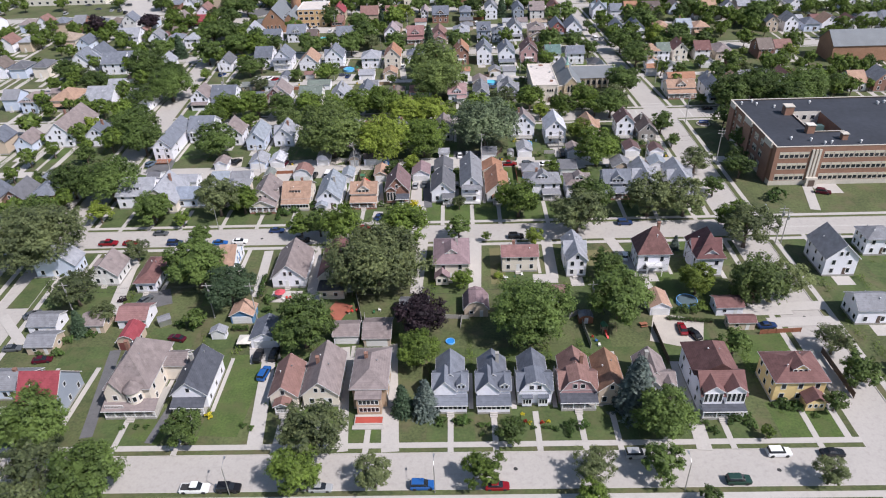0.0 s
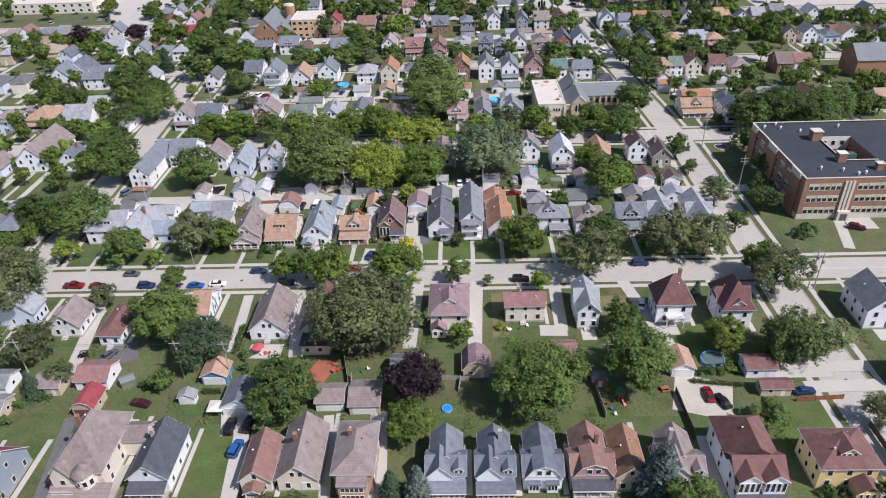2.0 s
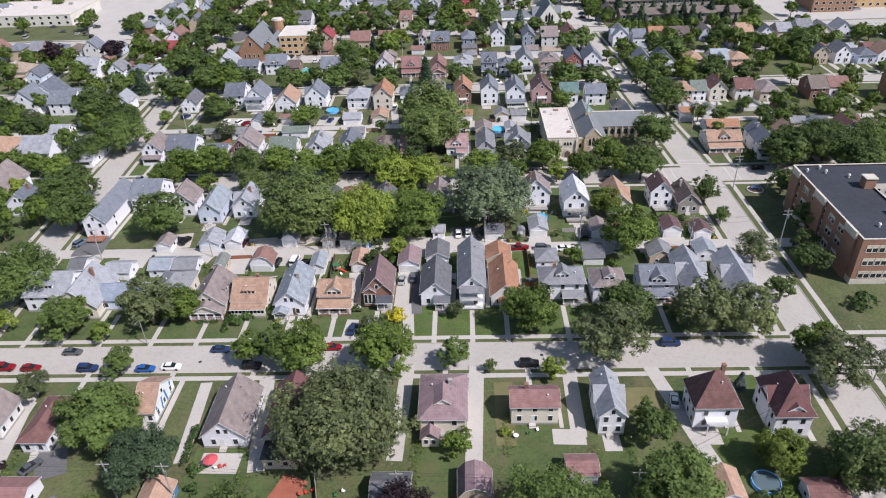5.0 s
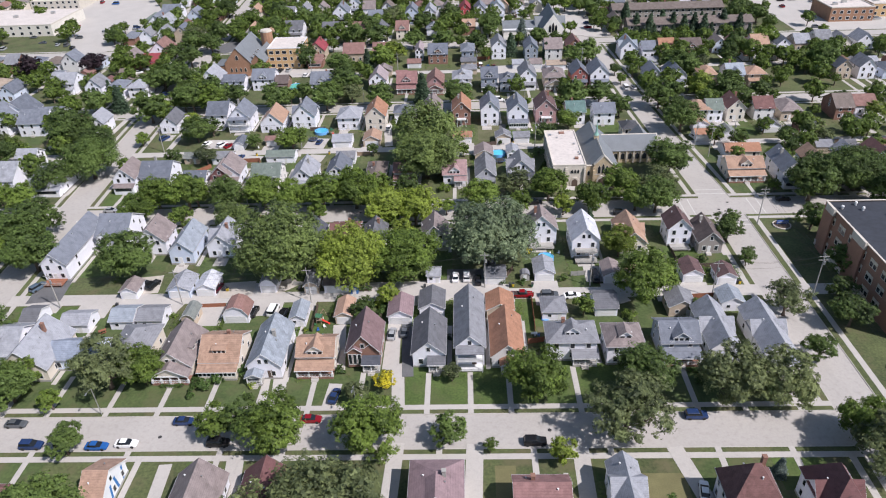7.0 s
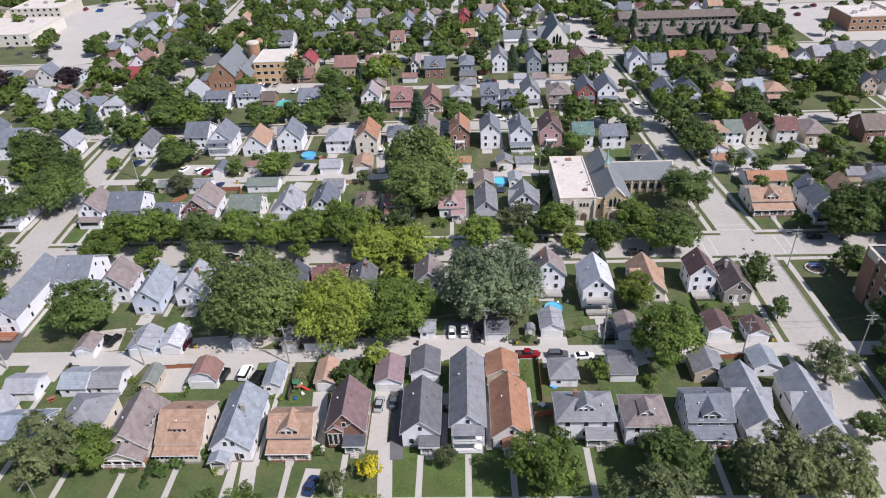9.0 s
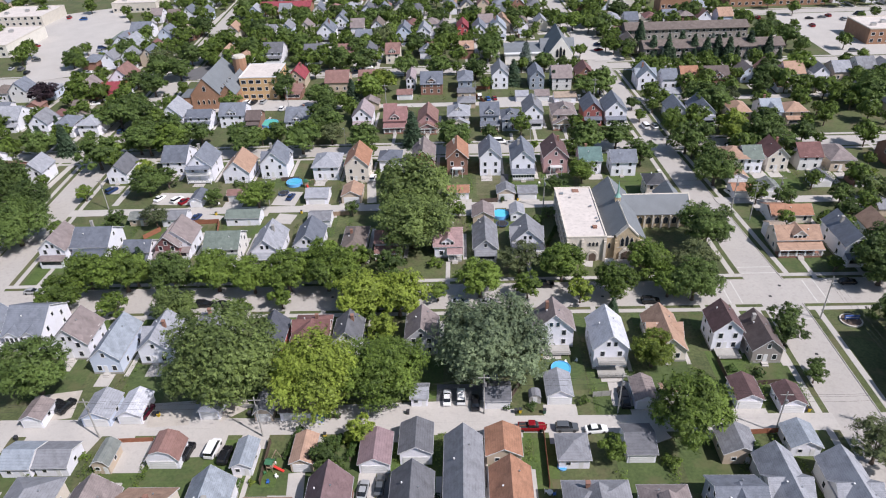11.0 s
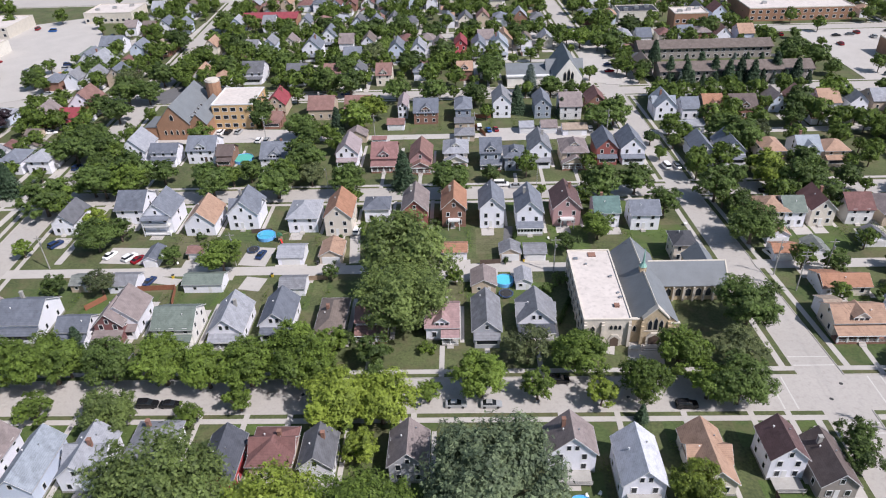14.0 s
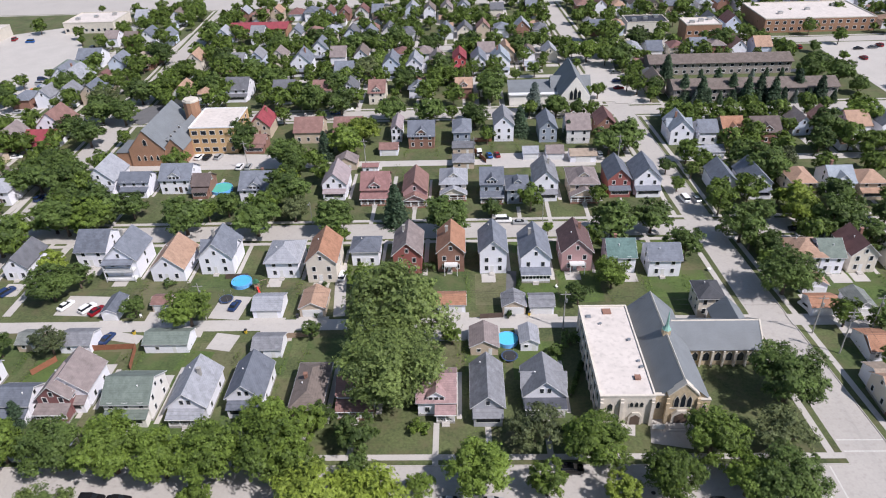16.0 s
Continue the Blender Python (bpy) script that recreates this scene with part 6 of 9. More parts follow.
tree(167.5, 387.3, 7.2, "d")
tree(132.7, 258.0, 7.6, "d")
tree(94.2, 204.5, 4.8, "d")
tree(102.5, 225.8, 4.6, "d")
tree(96.4, 214.3, 3.4, "d")
tree(100.4, 189.7, 3.2, "h")
tree(72.2, 285.3, 7.7, "d")
tree(19.1, 473.5, 7.2, "d")
tree(103.9, 355.8, 4.9, "y")
tree(115.7, 354.2, 5.6, "d")
tree(155.8, 427.6, 7.2, "g")
tree(89.2, 338.3, 4.5, "d")
tree(-172.6, 479.4, 7.2, "d")
tree(-136.9, 385.0, 7.2, "d")
tree(-118.1, 358.1, 6.0, "d")
tree(-105.7, 358.1, 6.8, "g")
tree(-50.1, 473.9, 7.2, "d")
tree(-42.5, 541.3, 7.2, "d")
tree(-132.8, 564.2, 7.2, "d")
tree(52.7, 271.6, 5.5, "g")
tree(65.0, 272.1, 5.3, "s")
tree(62.0, 261.0, 5.9, "d")
tree(56.2, 262.5, 4.7, "g")
tree(-33.5, 275.4, 5.2, "g")
tree(-24.6, 265.4, 4.0, "g")
tree(-42.2, 259.9, 3.1, "g")
tree(-11.6, 256.0, 6.6, "y")
tree(-13.7, 263.9, 3.9, "d")
tree(-83.9, 270.5, 4.7, "g")
tree(-63.9, 274.9, 4.2, "g")
tree(-23.0, 279.6, 2.7, "d")
tree(41.0, 183.7, 6.1, "d")
tree(-68.8, 187.5, 5.2, "g")
tree(-42.0, 172.6, 4.4, "d")
tree(-76.6, 150.6, 4.6, "d")
tree(83.3, 139.7, 5.2, "l")
tree(-66.2, 129.7, 2.6, "d")
tree(-156.2, 357.2, 6.0, "d")
tree(-163.1, 383.4, 2.4, "c")
tree(-148.0, 322.0, 7.0, "d")
tree(-122.0, 374.0, 4.6, "d")
tree(-141.0, 402.0, 4.4, "d")
tree(-197.6, 468.1, 5.0, "d")
tree(-149.1, 432.4, 5.0, "d")
tree(166.9, 488.4, 5.5, "d")
tree(131.2, 405.4, 5.0, "d")
tree(114.6, 393.7, 4.0, "s")
tree(183.0, 440.0, 3.0, "g")
tree(195.0, 448.0, 2.6, "g")
tree(186.0, 505.0, 2.6, "g")
tree(179.0, 520.0, 3.0, "d")
tree(172.0, 462.0, 4.0, "d")
tree(176.0, 492.0, 2.2, "c")
tree(-161.9, 367.9, 3.0, "c")
tree(-147.7, 360.0, 4.2, "c")
tree(-134.0, 310.4, 6.5, "d")
tree(-102.8, 301.5, 3.2, "d")
tree(-132.6, 394.1, 6.0, "d")
tree(-145.6, 384.3, 4.8, "d")
tree(-67.2, 366.2, 4.4, "d")
tree(-52.2, 394.1, 4.6, "d")
tree(-97.3, 366.1, 4.8, "d")
tree(118.9, 367.5, 5.0, "d")
tree(128.2, 355.3, 4.2, "d")
tree(174.3, 399.7, 6.6, "d")
tree(139.1, 418.7, 6.0, "d")
tree(120.0, 308.3, 3.6, "d")
tree(136.5, 323.4, 2.4, "y")
tree(155.6, 343.0, 3.6, "d")
tree(32.5, 210.4, 2.8, "g")
tree(59.5, 209.8, 2.0, "d")

# shrubs and hedges
shrub(-4.7, 96.8, 1.3, "h")
shrub(-0.2, 96.8, 1.6, "h")
shrub(22.2, 95.1, 1.5, "h")
shrub(25.0, 95.1, 1.4, "h")
shrub(51.0, 97.7, 0.7, "h")
shrub(52.6, 97.6, 0.8, "h")
shrub(55.6, 96.3, 1.6, "h")
shrub(58.9, 97.4, 0.9, "h")
shrub(-46.1, 96.7, 0.8, "h")
shrub(-54.1, 99.5, 1.0, "Y")
shrub(66.8, 100.1, 1.5, "h")
shrub(69.6, 99.7, 1.3, "h")
shrub(72.7, 97.2, 0.8, "h")
shrub(-44.1, 95.9, 0.8, "h")
shrub(-68.9, 96.7, 0.7, "h")
shrub(-71.8, 96.4, 0.7, "h")
shrub(-66.5, 96.6, 0.7, "h")
shrub(4.0, 93.4, 0.7, "h")
shrub(-96.9, 125.1, 1.5, "h")
shrub(-92.1, 127.1, 1.5, "h")
shrub(-97.1, 119.8, 1.6, "h")
shrub(-101.5, 120.2, 1.2, "h")
shrub(-66.8, 129.7, 1.6, "h")
shrub(-70.6, 130.5, 1.6, "h")
shrub(-53.5, 188.4, 1.8, "h")
shrub(-47.5, 190.4, 1.8, "h")
shrub(-25.2, 190.7, 1.4, "h")
shrub(53.8, 186.6, 1.3, "h")
shrub(-38.7, 205.3, 1.0, "h")
shrub(-21.4, 214.4, 2.0, "h")
shrub(55.6, 213.4, 1.1, "s")
shrub(-46.8, 213.7, 0.8, "h")
shrub(-5.8, 149.7, 0.8, "y")
shrub(10.3, 149.0, 1.3, "y")
shrub(22.8, 186.1, 1.9, "h")
shrub(-55.2, 185.7, 1.9, "h")
shrub(-50.3, 140.1, 1.7, "h")
shrub(-49.5, 135.6, 1.5, "h")
shrub(1.0, 162.6, 1.0, "r")
shrub(68.5, 233.1, 1.4, "h")
shrub(63.5, 234.8, 1.2, "h")
shrub(63.8, 232.5, 1.0, "h")
shrub(21.2, 239.4, 1.1, "Y")
shrub(13.1, 224.1, 1.2, "h")
shrub(18.5, 224.1, 1.2, "h")
shrub(29.6, 225.3, 1.4, "d")
shrub(10.4, 239.7, 0.8, "h")
shrub(-3.5, 277.9, 2.3, "g")
shrub(30.6, 304.1, 2.6, "d")
shrub(26.9, 300.7, 1.9, "d")
shrub(45.7, 288.2, 1.4, "d")
shrub(65.2, 301.1, 1.9, "d")
shrub(-40.4, 296.7, 0.9, "h")
shrub(-78.5, 320.7, 2.2, "d")
shrub(-86.7, 306.7, 1.6, "s")
shrub(-64.0, 308.6, 1.4, "h")
shrub(68.3, 304.5, 1.3, "d")
shrub(12.9, 96.9, 0.5, "r")
shrub(13.8, 96.4, 0.5, "Y")
shrub(16.4, 96.4, 0.5, "r")
shrub(17.6, 96.8, 0.5, "Y")
shrub(12.5, 98.9, 0.5, "Y")
shrub(14.5, 95.0, 0.6, "h")
shrub(19.1, 94.4, 0.7, "h")
shrub(-36.1, 205.4, 0.8, "y")
shrub(-4.3, 191.6, 0.7, "h")
shrub(-0.1, 191.6, 0.7, "h")
shrub(63.3, 269.2, 0.6, "h")
shrub(-57.2, 188.8, 1.4, "h")
shrub(-57.4, 186.0, 0.9, "h")
shrub(-57.4, 183.3, 0.9, "h")
shrub(-52.3, 187.7, 1.3, "h")
shrub(-44.4, 186.2, 1.0, "y")
shrub(-19.7, 207.2, 2.3, "d")
shrub(-17.3, 215.5, 2.6, "y")
shrub(-71.2, 211.6, 1.2, "g")
shrub(-36.2, 200.4, 0.9, "g")
shrub(-0.6, 201.3, 1.2, "D")
shrub(43.5, 209.1, 1.9, "g")
shrub(50.8, 93.6, 1.1, "h")
shrub(58.6, 94.9, 1.3, "h")
shrub(67.5, 100.7, 1.2, "h")
shrub(11.7, 96.6, 1.1, "h")
shrub(21.8, 93.3, 1.1, "h")
shrub(-23.5, 145.5, 1.4, "g")
shrub(9.9, 149.1, 1.2, "y")
shrub(31.4, 151.5, 1.5, "g")
shrub(-89.7, 141.1, 1.3, "p")
shrub(-3.3, 335.8, 2.0, "d")
shrub(10.9, 303.2, 1.6, "g")
shrub(50.2, 304.6, 1.4, "d")
shrub(-47.1, 337.0, 1.9, "g")
shrub(-72.9, 329.6, 1.8, "d")
shrub(-18.3, 305.7, 1.5, "g")
shrub(55.6, 132.9, 1.5, "d")
shrub(58.2, 132.6, 1.7, "d")
shrub(60.6, 133.4, 1.8, "g")
shrub(53.6, 132.6, 1.1, "h")

# parked vehicles
car(-51.2, 80.8, 0, "white", "pickup")
car(-44.7, 80.8, 0, "black", "suv")
car(-27.2, 80.7, 0, "silver", "sedan")
car(-7.9, 81.0, 0, "blue", "suv")
car(6.2, 80.7, 0, "red", "sedan")
car(33.9, 87.8, 0, "silver", "suv")
car(51.3, 81.4, 0, "green", "suv")
car(61.3, 87.8, 0, "white", "suv")
car(71.5, 87.5, 0, "black", "sedan")
car(-45.2, 112.0, 80, "blue", "suv")
car(-48.0, 118.0, 90, "black", "suv")
car(-44.3, 118.5, 88, "black", "suv")
car(-69.8, 125.1, 165, "darkred", "sedan")
car(-99.7, 118.0, 10, "darkred", "sedan")
car(-109.3, 122.3, 5, "grey", "sedan")
car(-111.3, 135.6, 40, "grey", "sedan")
car(53.3, 125.5, 88, "red", "sedan")
car(55.6, 123.5, 108, "black", "sedan")
car(73.7, 126.2, 5, "navy", "sedan")
car(-106.1, 170.2, 0, "red", "pickup")
car(-99.4, 170.0, 0, "red", "sedan")
car(-92.1, 175.5, 0, "grey", "sedan")
car(-85.6, 169.6, 0, "navy", "suv")
car(-71.9, 169.3, 0, "blue", "sedan")
car(-66.0, 169.9, 0, "white", "sedan")
car(-56.1, 175.8, 0, "navy", "sedan")
car(-47.1, 169.9, 0, "black", "suv")
car(-29.4, 176.1, 0, "red", "sedan")
car(-25.4, 182.6, 80, "navy", "sedan")
car(16.7, 169.6, 0, "black", "suv")
car(50.2, 176.2, 0, "navy", "suv")
car(117.1, 192.6, -20, "darkred", "suv")
car(46.3, 157.5, 78, "white", "sedan")
car(-83.8, 141.1, 60, "grey", "sedan")
car(-113.8, 225.2, 65, "bluegrey", "suv")
car(-84.6, 225.2, 68, "black", "suv")
car(-81.8, 225.4, 70, "black", "suv")
car(-63.5, 223.5, 78, "darkred", "suv")
car(-50.9, 212.7, 83, "black", "suv")
car(-45.9, 213.4, 84, "white", "van")
car(-43.0, 211.7, 86, "black", "suv")
car(-14.6, 203.3, 85, "silver", "sedan")
car(-11.6, 204.3, 88, "grey", "sedan")
car(0.6, 226.8, 90, "white", "sedan")
car(3.6, 227.0, 90, "white", "suv")
car(6.6, 225.3, 90, "black", "sedan")
car(38.0, 227.1, 92, "black", "suv")
car(30.7, 217.7, 5, "white", "sedan")
car(17.9, 218.4, 0, "red", "pickup")
car(24.9, 218.2, 0, "grey", "suv")
car(7.1, 214.4, 88, "navy", "sedan")
car(-63.0, 261.5, 0, "black", "suv")
car(-58.0, 261.4, 0, "black", "sedan")
car(3.4, 260.9, 0, "silver", "sedan")
car(10.8, 260.8, 0, "silver", "sedan")
car(51.4, 260.2, 0, "black", "suv")
car(25.8, 267.9, 0, "black", "suv")
car(37.9, 225.4, 90, "black", "suv")
car(-112.5, 268.5, 0, "silver", "sedan")
car(103.4, 267.1, 0, "black", "sedan")
car(-97.0, 320.7, 68, "white", "sedan")
car(-90.6, 319.3, 62, "white", "suv")
car(-87.8, 318.3, 62, "red", "sedan")
car(-116.2, 327.0, 65, "navy", "suv")
car(-80.2, 307.3, 75, "navy", "sedan")
car(-52.6, 319.8, 78, "navy", "sedan")
car(18.2, 360.8, 0, "white", "van")
car(23.2, 359.6, 0, "silver", "sedan")
car(75.6, 372.7, 98, "white", "van")
car(79.2, 372.5, 98, "silver", "sedan")
car(102.5, 353.5, 0, "black", "sedan")
car(107.6, 354.0, 0, "silver", "pickup")
car(89.9, 316.7, 110, "white", "sedan")
car(-26.6, 332.3, 85, "white", "suv")
car(-90.9, 410.1, 80, "white", "suv")
car(-87.9, 410.0, 80, "black", "suv")
car(-83.8, 410.3, 80, "silver", "suv")
car(12.1, 409.3, 92, "white", "van")
car(18.5, 407.6, 100, "red", "sedan")
car(15.7, 407.2, 100, "blue", "sedan")
car(54.8, 406.0, 92, "white", "suv")
car(-42.3, 455.4, 0, "white", "van")
car(-46.6, 451.8, 0, "navy", "sedan")
car(-73.4, 401.3, 85, "white", "suv")
car(-70.3, 401.1, 88, "silver", "suv")
car(77.8, 495.0, 10, "grey", "sedan")
car(76.2, 484.0, 10, "navy", "sedan")
car(75.0, 474.3, 10, "red", "sedan")
car(-161.7, 413.7, 15, "white", "sedan")
car(-166.5, 416.5, 15, "grey", "sedan")
car(-135.3, 380.2, 80, "navy", "suv")
car(-192.6, 486.4, 15, "orange", "van")
car(-199.4, 504.5, 0, "navy", "suv")
car(-140.8, 453.3, 30, "white", "sedan")
car(209.9, 524.6, 0, "grey", "sedan")
car(202.4, 523.3, 0, "black", "sedan")

# driveways and yards
strip(-78.5, 94.1, -83.7, 121.6, 2.6, "asphalt")
strip(-64.8, 92.4, -62.0, 114.2, 1.6, "asphalt")
strip(-42.5, 91.3, -45.3, 116.7, 3.2, "concrete")
strip(-46.1, 116.7, -48.0, 123.7, 7.0, "concrete")
strip(-24.3, 89.6, -27.8, 121.3, 2.2, "concrete")
strip(-14.7, 89.4, -17.2, 122.1, 3.6, "concrete")
strip(47.5, 88.9, 48.9, 114.5, 3.0, "concrete")
strip(50.4, 120.0, 53.9, 130.9, 12.0, "gravel")
strip(74.9, 127.9, 91.4, 128.3, 3.5, "concrete")
strip(72.3, 133.8, 91.4, 134.4, 3.5, "concrete")
strip(-108.1, 124.3, -119.5, 135.8, 2.5, "concrete")
strip(-95.0, 162.2, -90.5, 135.4, 3.4, "concrete")
strip(-81.9, 145.7, -79.0, 138.9, 6.0, "asphalt")
strip(-56.1, 164.8, -54.4, 142.2, 2.6, "concrete")
strip(-42.7, 166.9, -38.7, 140.0, 3.4, "concrete")
strip(-10.9, 169.8, -11.9, 142.4, 3.2, "concrete")
strip(4.8, 169.4, 3.7, 142.1, 3.4, "concrete")
strip(25.5, 168.8, 25.0, 148.2, 3.2, "concrete")
strip(19.7, 148.3, 26.3, 148.1, 4.0, "concrete")
strip(43.8, 168.3, 49.9, 140.3, 3.2, "concrete")
strip(69.5, 132.5, 82.1, 132.6, 3.5, "concrete")
strip(-50.4, 142.2, -42.4, 142.0, 5.0, "concrete")
strip(116.1, 201.8, 124.2, 201.5, 18.0, "concrete")
strip(110.3, 182.2, 114.6, 198.6, 3.0, "concrete")
strip(-34.1, 136.3, -29.3, 134.4, 7.0, "brickpave")
strip(-13.6, 191.3, -14.2, 208.5, 3.0, "concrete")
strip(-9.9, 188.9, -11.3, 208.4, 2.6, "asphalt")
strip(-25.9, 190.7, -28.0, 207.8, 3.2, "concrete")
strip(-38.9, 189.3, -40.1, 202.2, 2.4, "concrete")
strip(-63.7, 212.1, -63.2, 216.7, 8.0, "concrete")
strip(-48.5, 211.8, -48.6, 217.5, 9.0, "concrete")
strip(-24.0, 222.5, 8.7, 223.6, 6.0, "concrete")
strip(3.8, 225.3, 3.8, 231.4, 11.0, "asphalt")
strip(38.4, 224.4, 38.5, 231.6, 6.0, "concrete")
strip(-84.4, 221.7, -85.8, 230.0, 10.0, "gravel")
strip(-109.3, 218.9, -110.6, 229.4, 9.0, "asphalt")
strip(-57.8, 219.9, -58.4, 226.9, 9.0, "gravel")
strip(-44.1, 223.1, -46.9, 226.7, 7.0, "gravel")
strip(-91.8, 316.8, -91.3, 325.1, 14.0, "concrete")
strip(-54.3, 314.9, -53.3, 324.4, 8.0, "concrete")
strip(-77.3, 306.7, -76.6, 309.8, 10.0, "concrete")
strip(-52.2, 303.2, -51.1, 309.0, 6.0, "concrete")
strip(-25.2, 315.5, -27.8, 338.2, 3.0, "concrete")
strip(38.1, 276.6, 40.5, 287.4, 3.0, "concrete")
strip(46.2, 273.7, 48.1, 283.3, 8.0, "concrete")
strip(-59.4, 406.8, -95.9, 409.9, 10.0, "concrete")
strip(-132.9, 448.4, -121.7, 463.9, 16.0, "asphalt")
strip(16.3, 403.5, 52.4, 404.3, 12.0, "concrete")
strip(31.6, 530.0, 75.4, 526.5, 30.0, "concrete")
strip(67.4, 459.3, 74.0, 526.6, 14.0, "concrete")
strip(-258.1, 593.0, -185.6, 460.9, 60.0, "concrete")
strip(82.4, 479.5, 94.3, 498.4, 14.0, "asphalt")
strip(-294.7, 544.5, -232.8, 537.0, 80.0, "concrete")
strip(47.4, 220.8, 49.8, 225.3, 3.0, "concrete")
strip(-11.9, 308.7, 8.4, 308.8, 6.0, "concrete")
strip(18.9, 334.3, 17.3, 314.7, 2.6, "asphalt")
strip(-39.0, 191.0, -37.3, 178.7, 3.0, "concrete")
strip(-41.6, 189.0, -40.9, 180.9, 1.4, "concrete")
strip(-12.4, 193.2, -11.3, 178.8, 2.8, "concrete")
strip(-25.8, 186.9, -26.4, 179.0, 3.0, "concrete")
strip(-63.8, 223.0, -48.2, 222.7, 7.0, "concrete")
strip(-54.8, 212.1, -54.6, 218.1, 4.0, "concrete")
strip(-74.4, 212.5, -72.7, 218.5, 5.0, "concrete")
strip(40.0, 216.2, 44.3, 218.1, 5.0, "concrete")
strip(17.3, 210.8, 18.5, 203.5, 4.4, "grass")
strip(-34.7, 208.0, -31.5, 207.9, 7.0, "grass")

# fences
fence(71.1, 123.6, 81.0, 124.2, 1.3, "cedar")
fence(82.5, 116.7, 82.8, 102.3, 1.6, "dark")
fence(29.4, 132.4, 30.3, 119.5, 1.6, "greywood")
fence(26.9, 130.7, 29.4, 132.4, 1.6, "greywood")
fence(46.6, 126.8, 47.0, 113.7, 1.6, "dark")
fence(-24.4, 132.7, -23.2, 121.3, 1.5, "greywood")
fence(-65.9, 215.6, -59.0, 215.9, 1.2, "cedar")
fence(20.1, 217.1, 19.9, 204.0, 1.6, "cedar")
fence(15.1, 218.2, 20.9, 218.5, 1.2, "cedar")
fence(17.9, 199.5, 21.9, 200.3, 1.6, "cedar")
fence(8.1, 212.1, 8.3, 204.2, 1.6, "dark")
fence(-34.4, 205.0, -34.7, 215.2, 1.6, "dark")
fence(59.7, 216.4, 66.5, 216.8, 1.4, "cedar")
fence(-35.4, 224.8, -43.1, 225.0, 1.2, "greywood")
fence(61.1, 238.0, 61.2, 223.8, 1.4, "dark")
fence(66.3, 230.2, 73.1, 230.6, 1.3, "dark")
fence(13.7, 225.5, 16.3, 230.6, 1.6, "dark")
fence(31.6, 227.1, 35.5, 227.5, 1.5, "greywood")
fence(-83.8, 303.4, -71.9, 304.0, 1.6, "cedar")
fence(-71.9, 304.0, -70.3, 296.8, 1.6, "cedar")
fence(-88.9, 299.9, -92.4, 295.2, 1.6, "cedar")
fence(-83.8, 303.4, -83.7, 298.8, 1.6, "cedar")
fence(-37.5, 307.2, -31.5, 307.7, 1.5, "wood")
fence(9.9, 313.9, 15.5, 314.3, 1.5, "dark")
fence(-58.5, 332.4, -52.4, 332.8, 1.5, "dark")
fence(10.6, 420.2, 17.0, 420.4, 1.7, "cedar")
fence(9.5, 413.1, 14.3, 401.8, 1.7, "cedar")
fence(-0.7, 323.5, 0.3, 311.9, 1.5, "wood")
fence(-29.3, 250.7, -28.0, 239.9, 1.5, "greywood")
fence(-5.4, 131.7, 2.0, 131.2, 1.3, "greywood")
fence(0.2, 131.6, -0.2, 127.9, 1.3, "greywood")
fence(-27.9, 142.8, -24.4, 128.5, 1.5, "greywood")

# ---- lawns with a look of their own ----
strip(-51.0, 94.0, -49.5, 119.0, 8.5, "grass")
strip(-66.0, 93.0, -64.0, 98.0, 7.0, "grass")
strip(10.3, 146.0, 10.5, 164.0, 4.0, "dry")
strip(36.0, 158.0, 44.0, 158.0, 8.0, "dry")
strip(60.0, 140.0, 60.5, 150.0, 9.0, "grass")
strip(-21.5, 92.5, -21.5, 97.5, 7.0, "grass")
strip(-57.0, 296.0, -56.0, 303.0, 7.0, "grass")
strip(20.0, 206.0, 20.0, 216.0, 4.5, "grass")
strip(-62.2, 208.0, -62.2, 216.5, 7.4, "concrete")

LOTS = {}
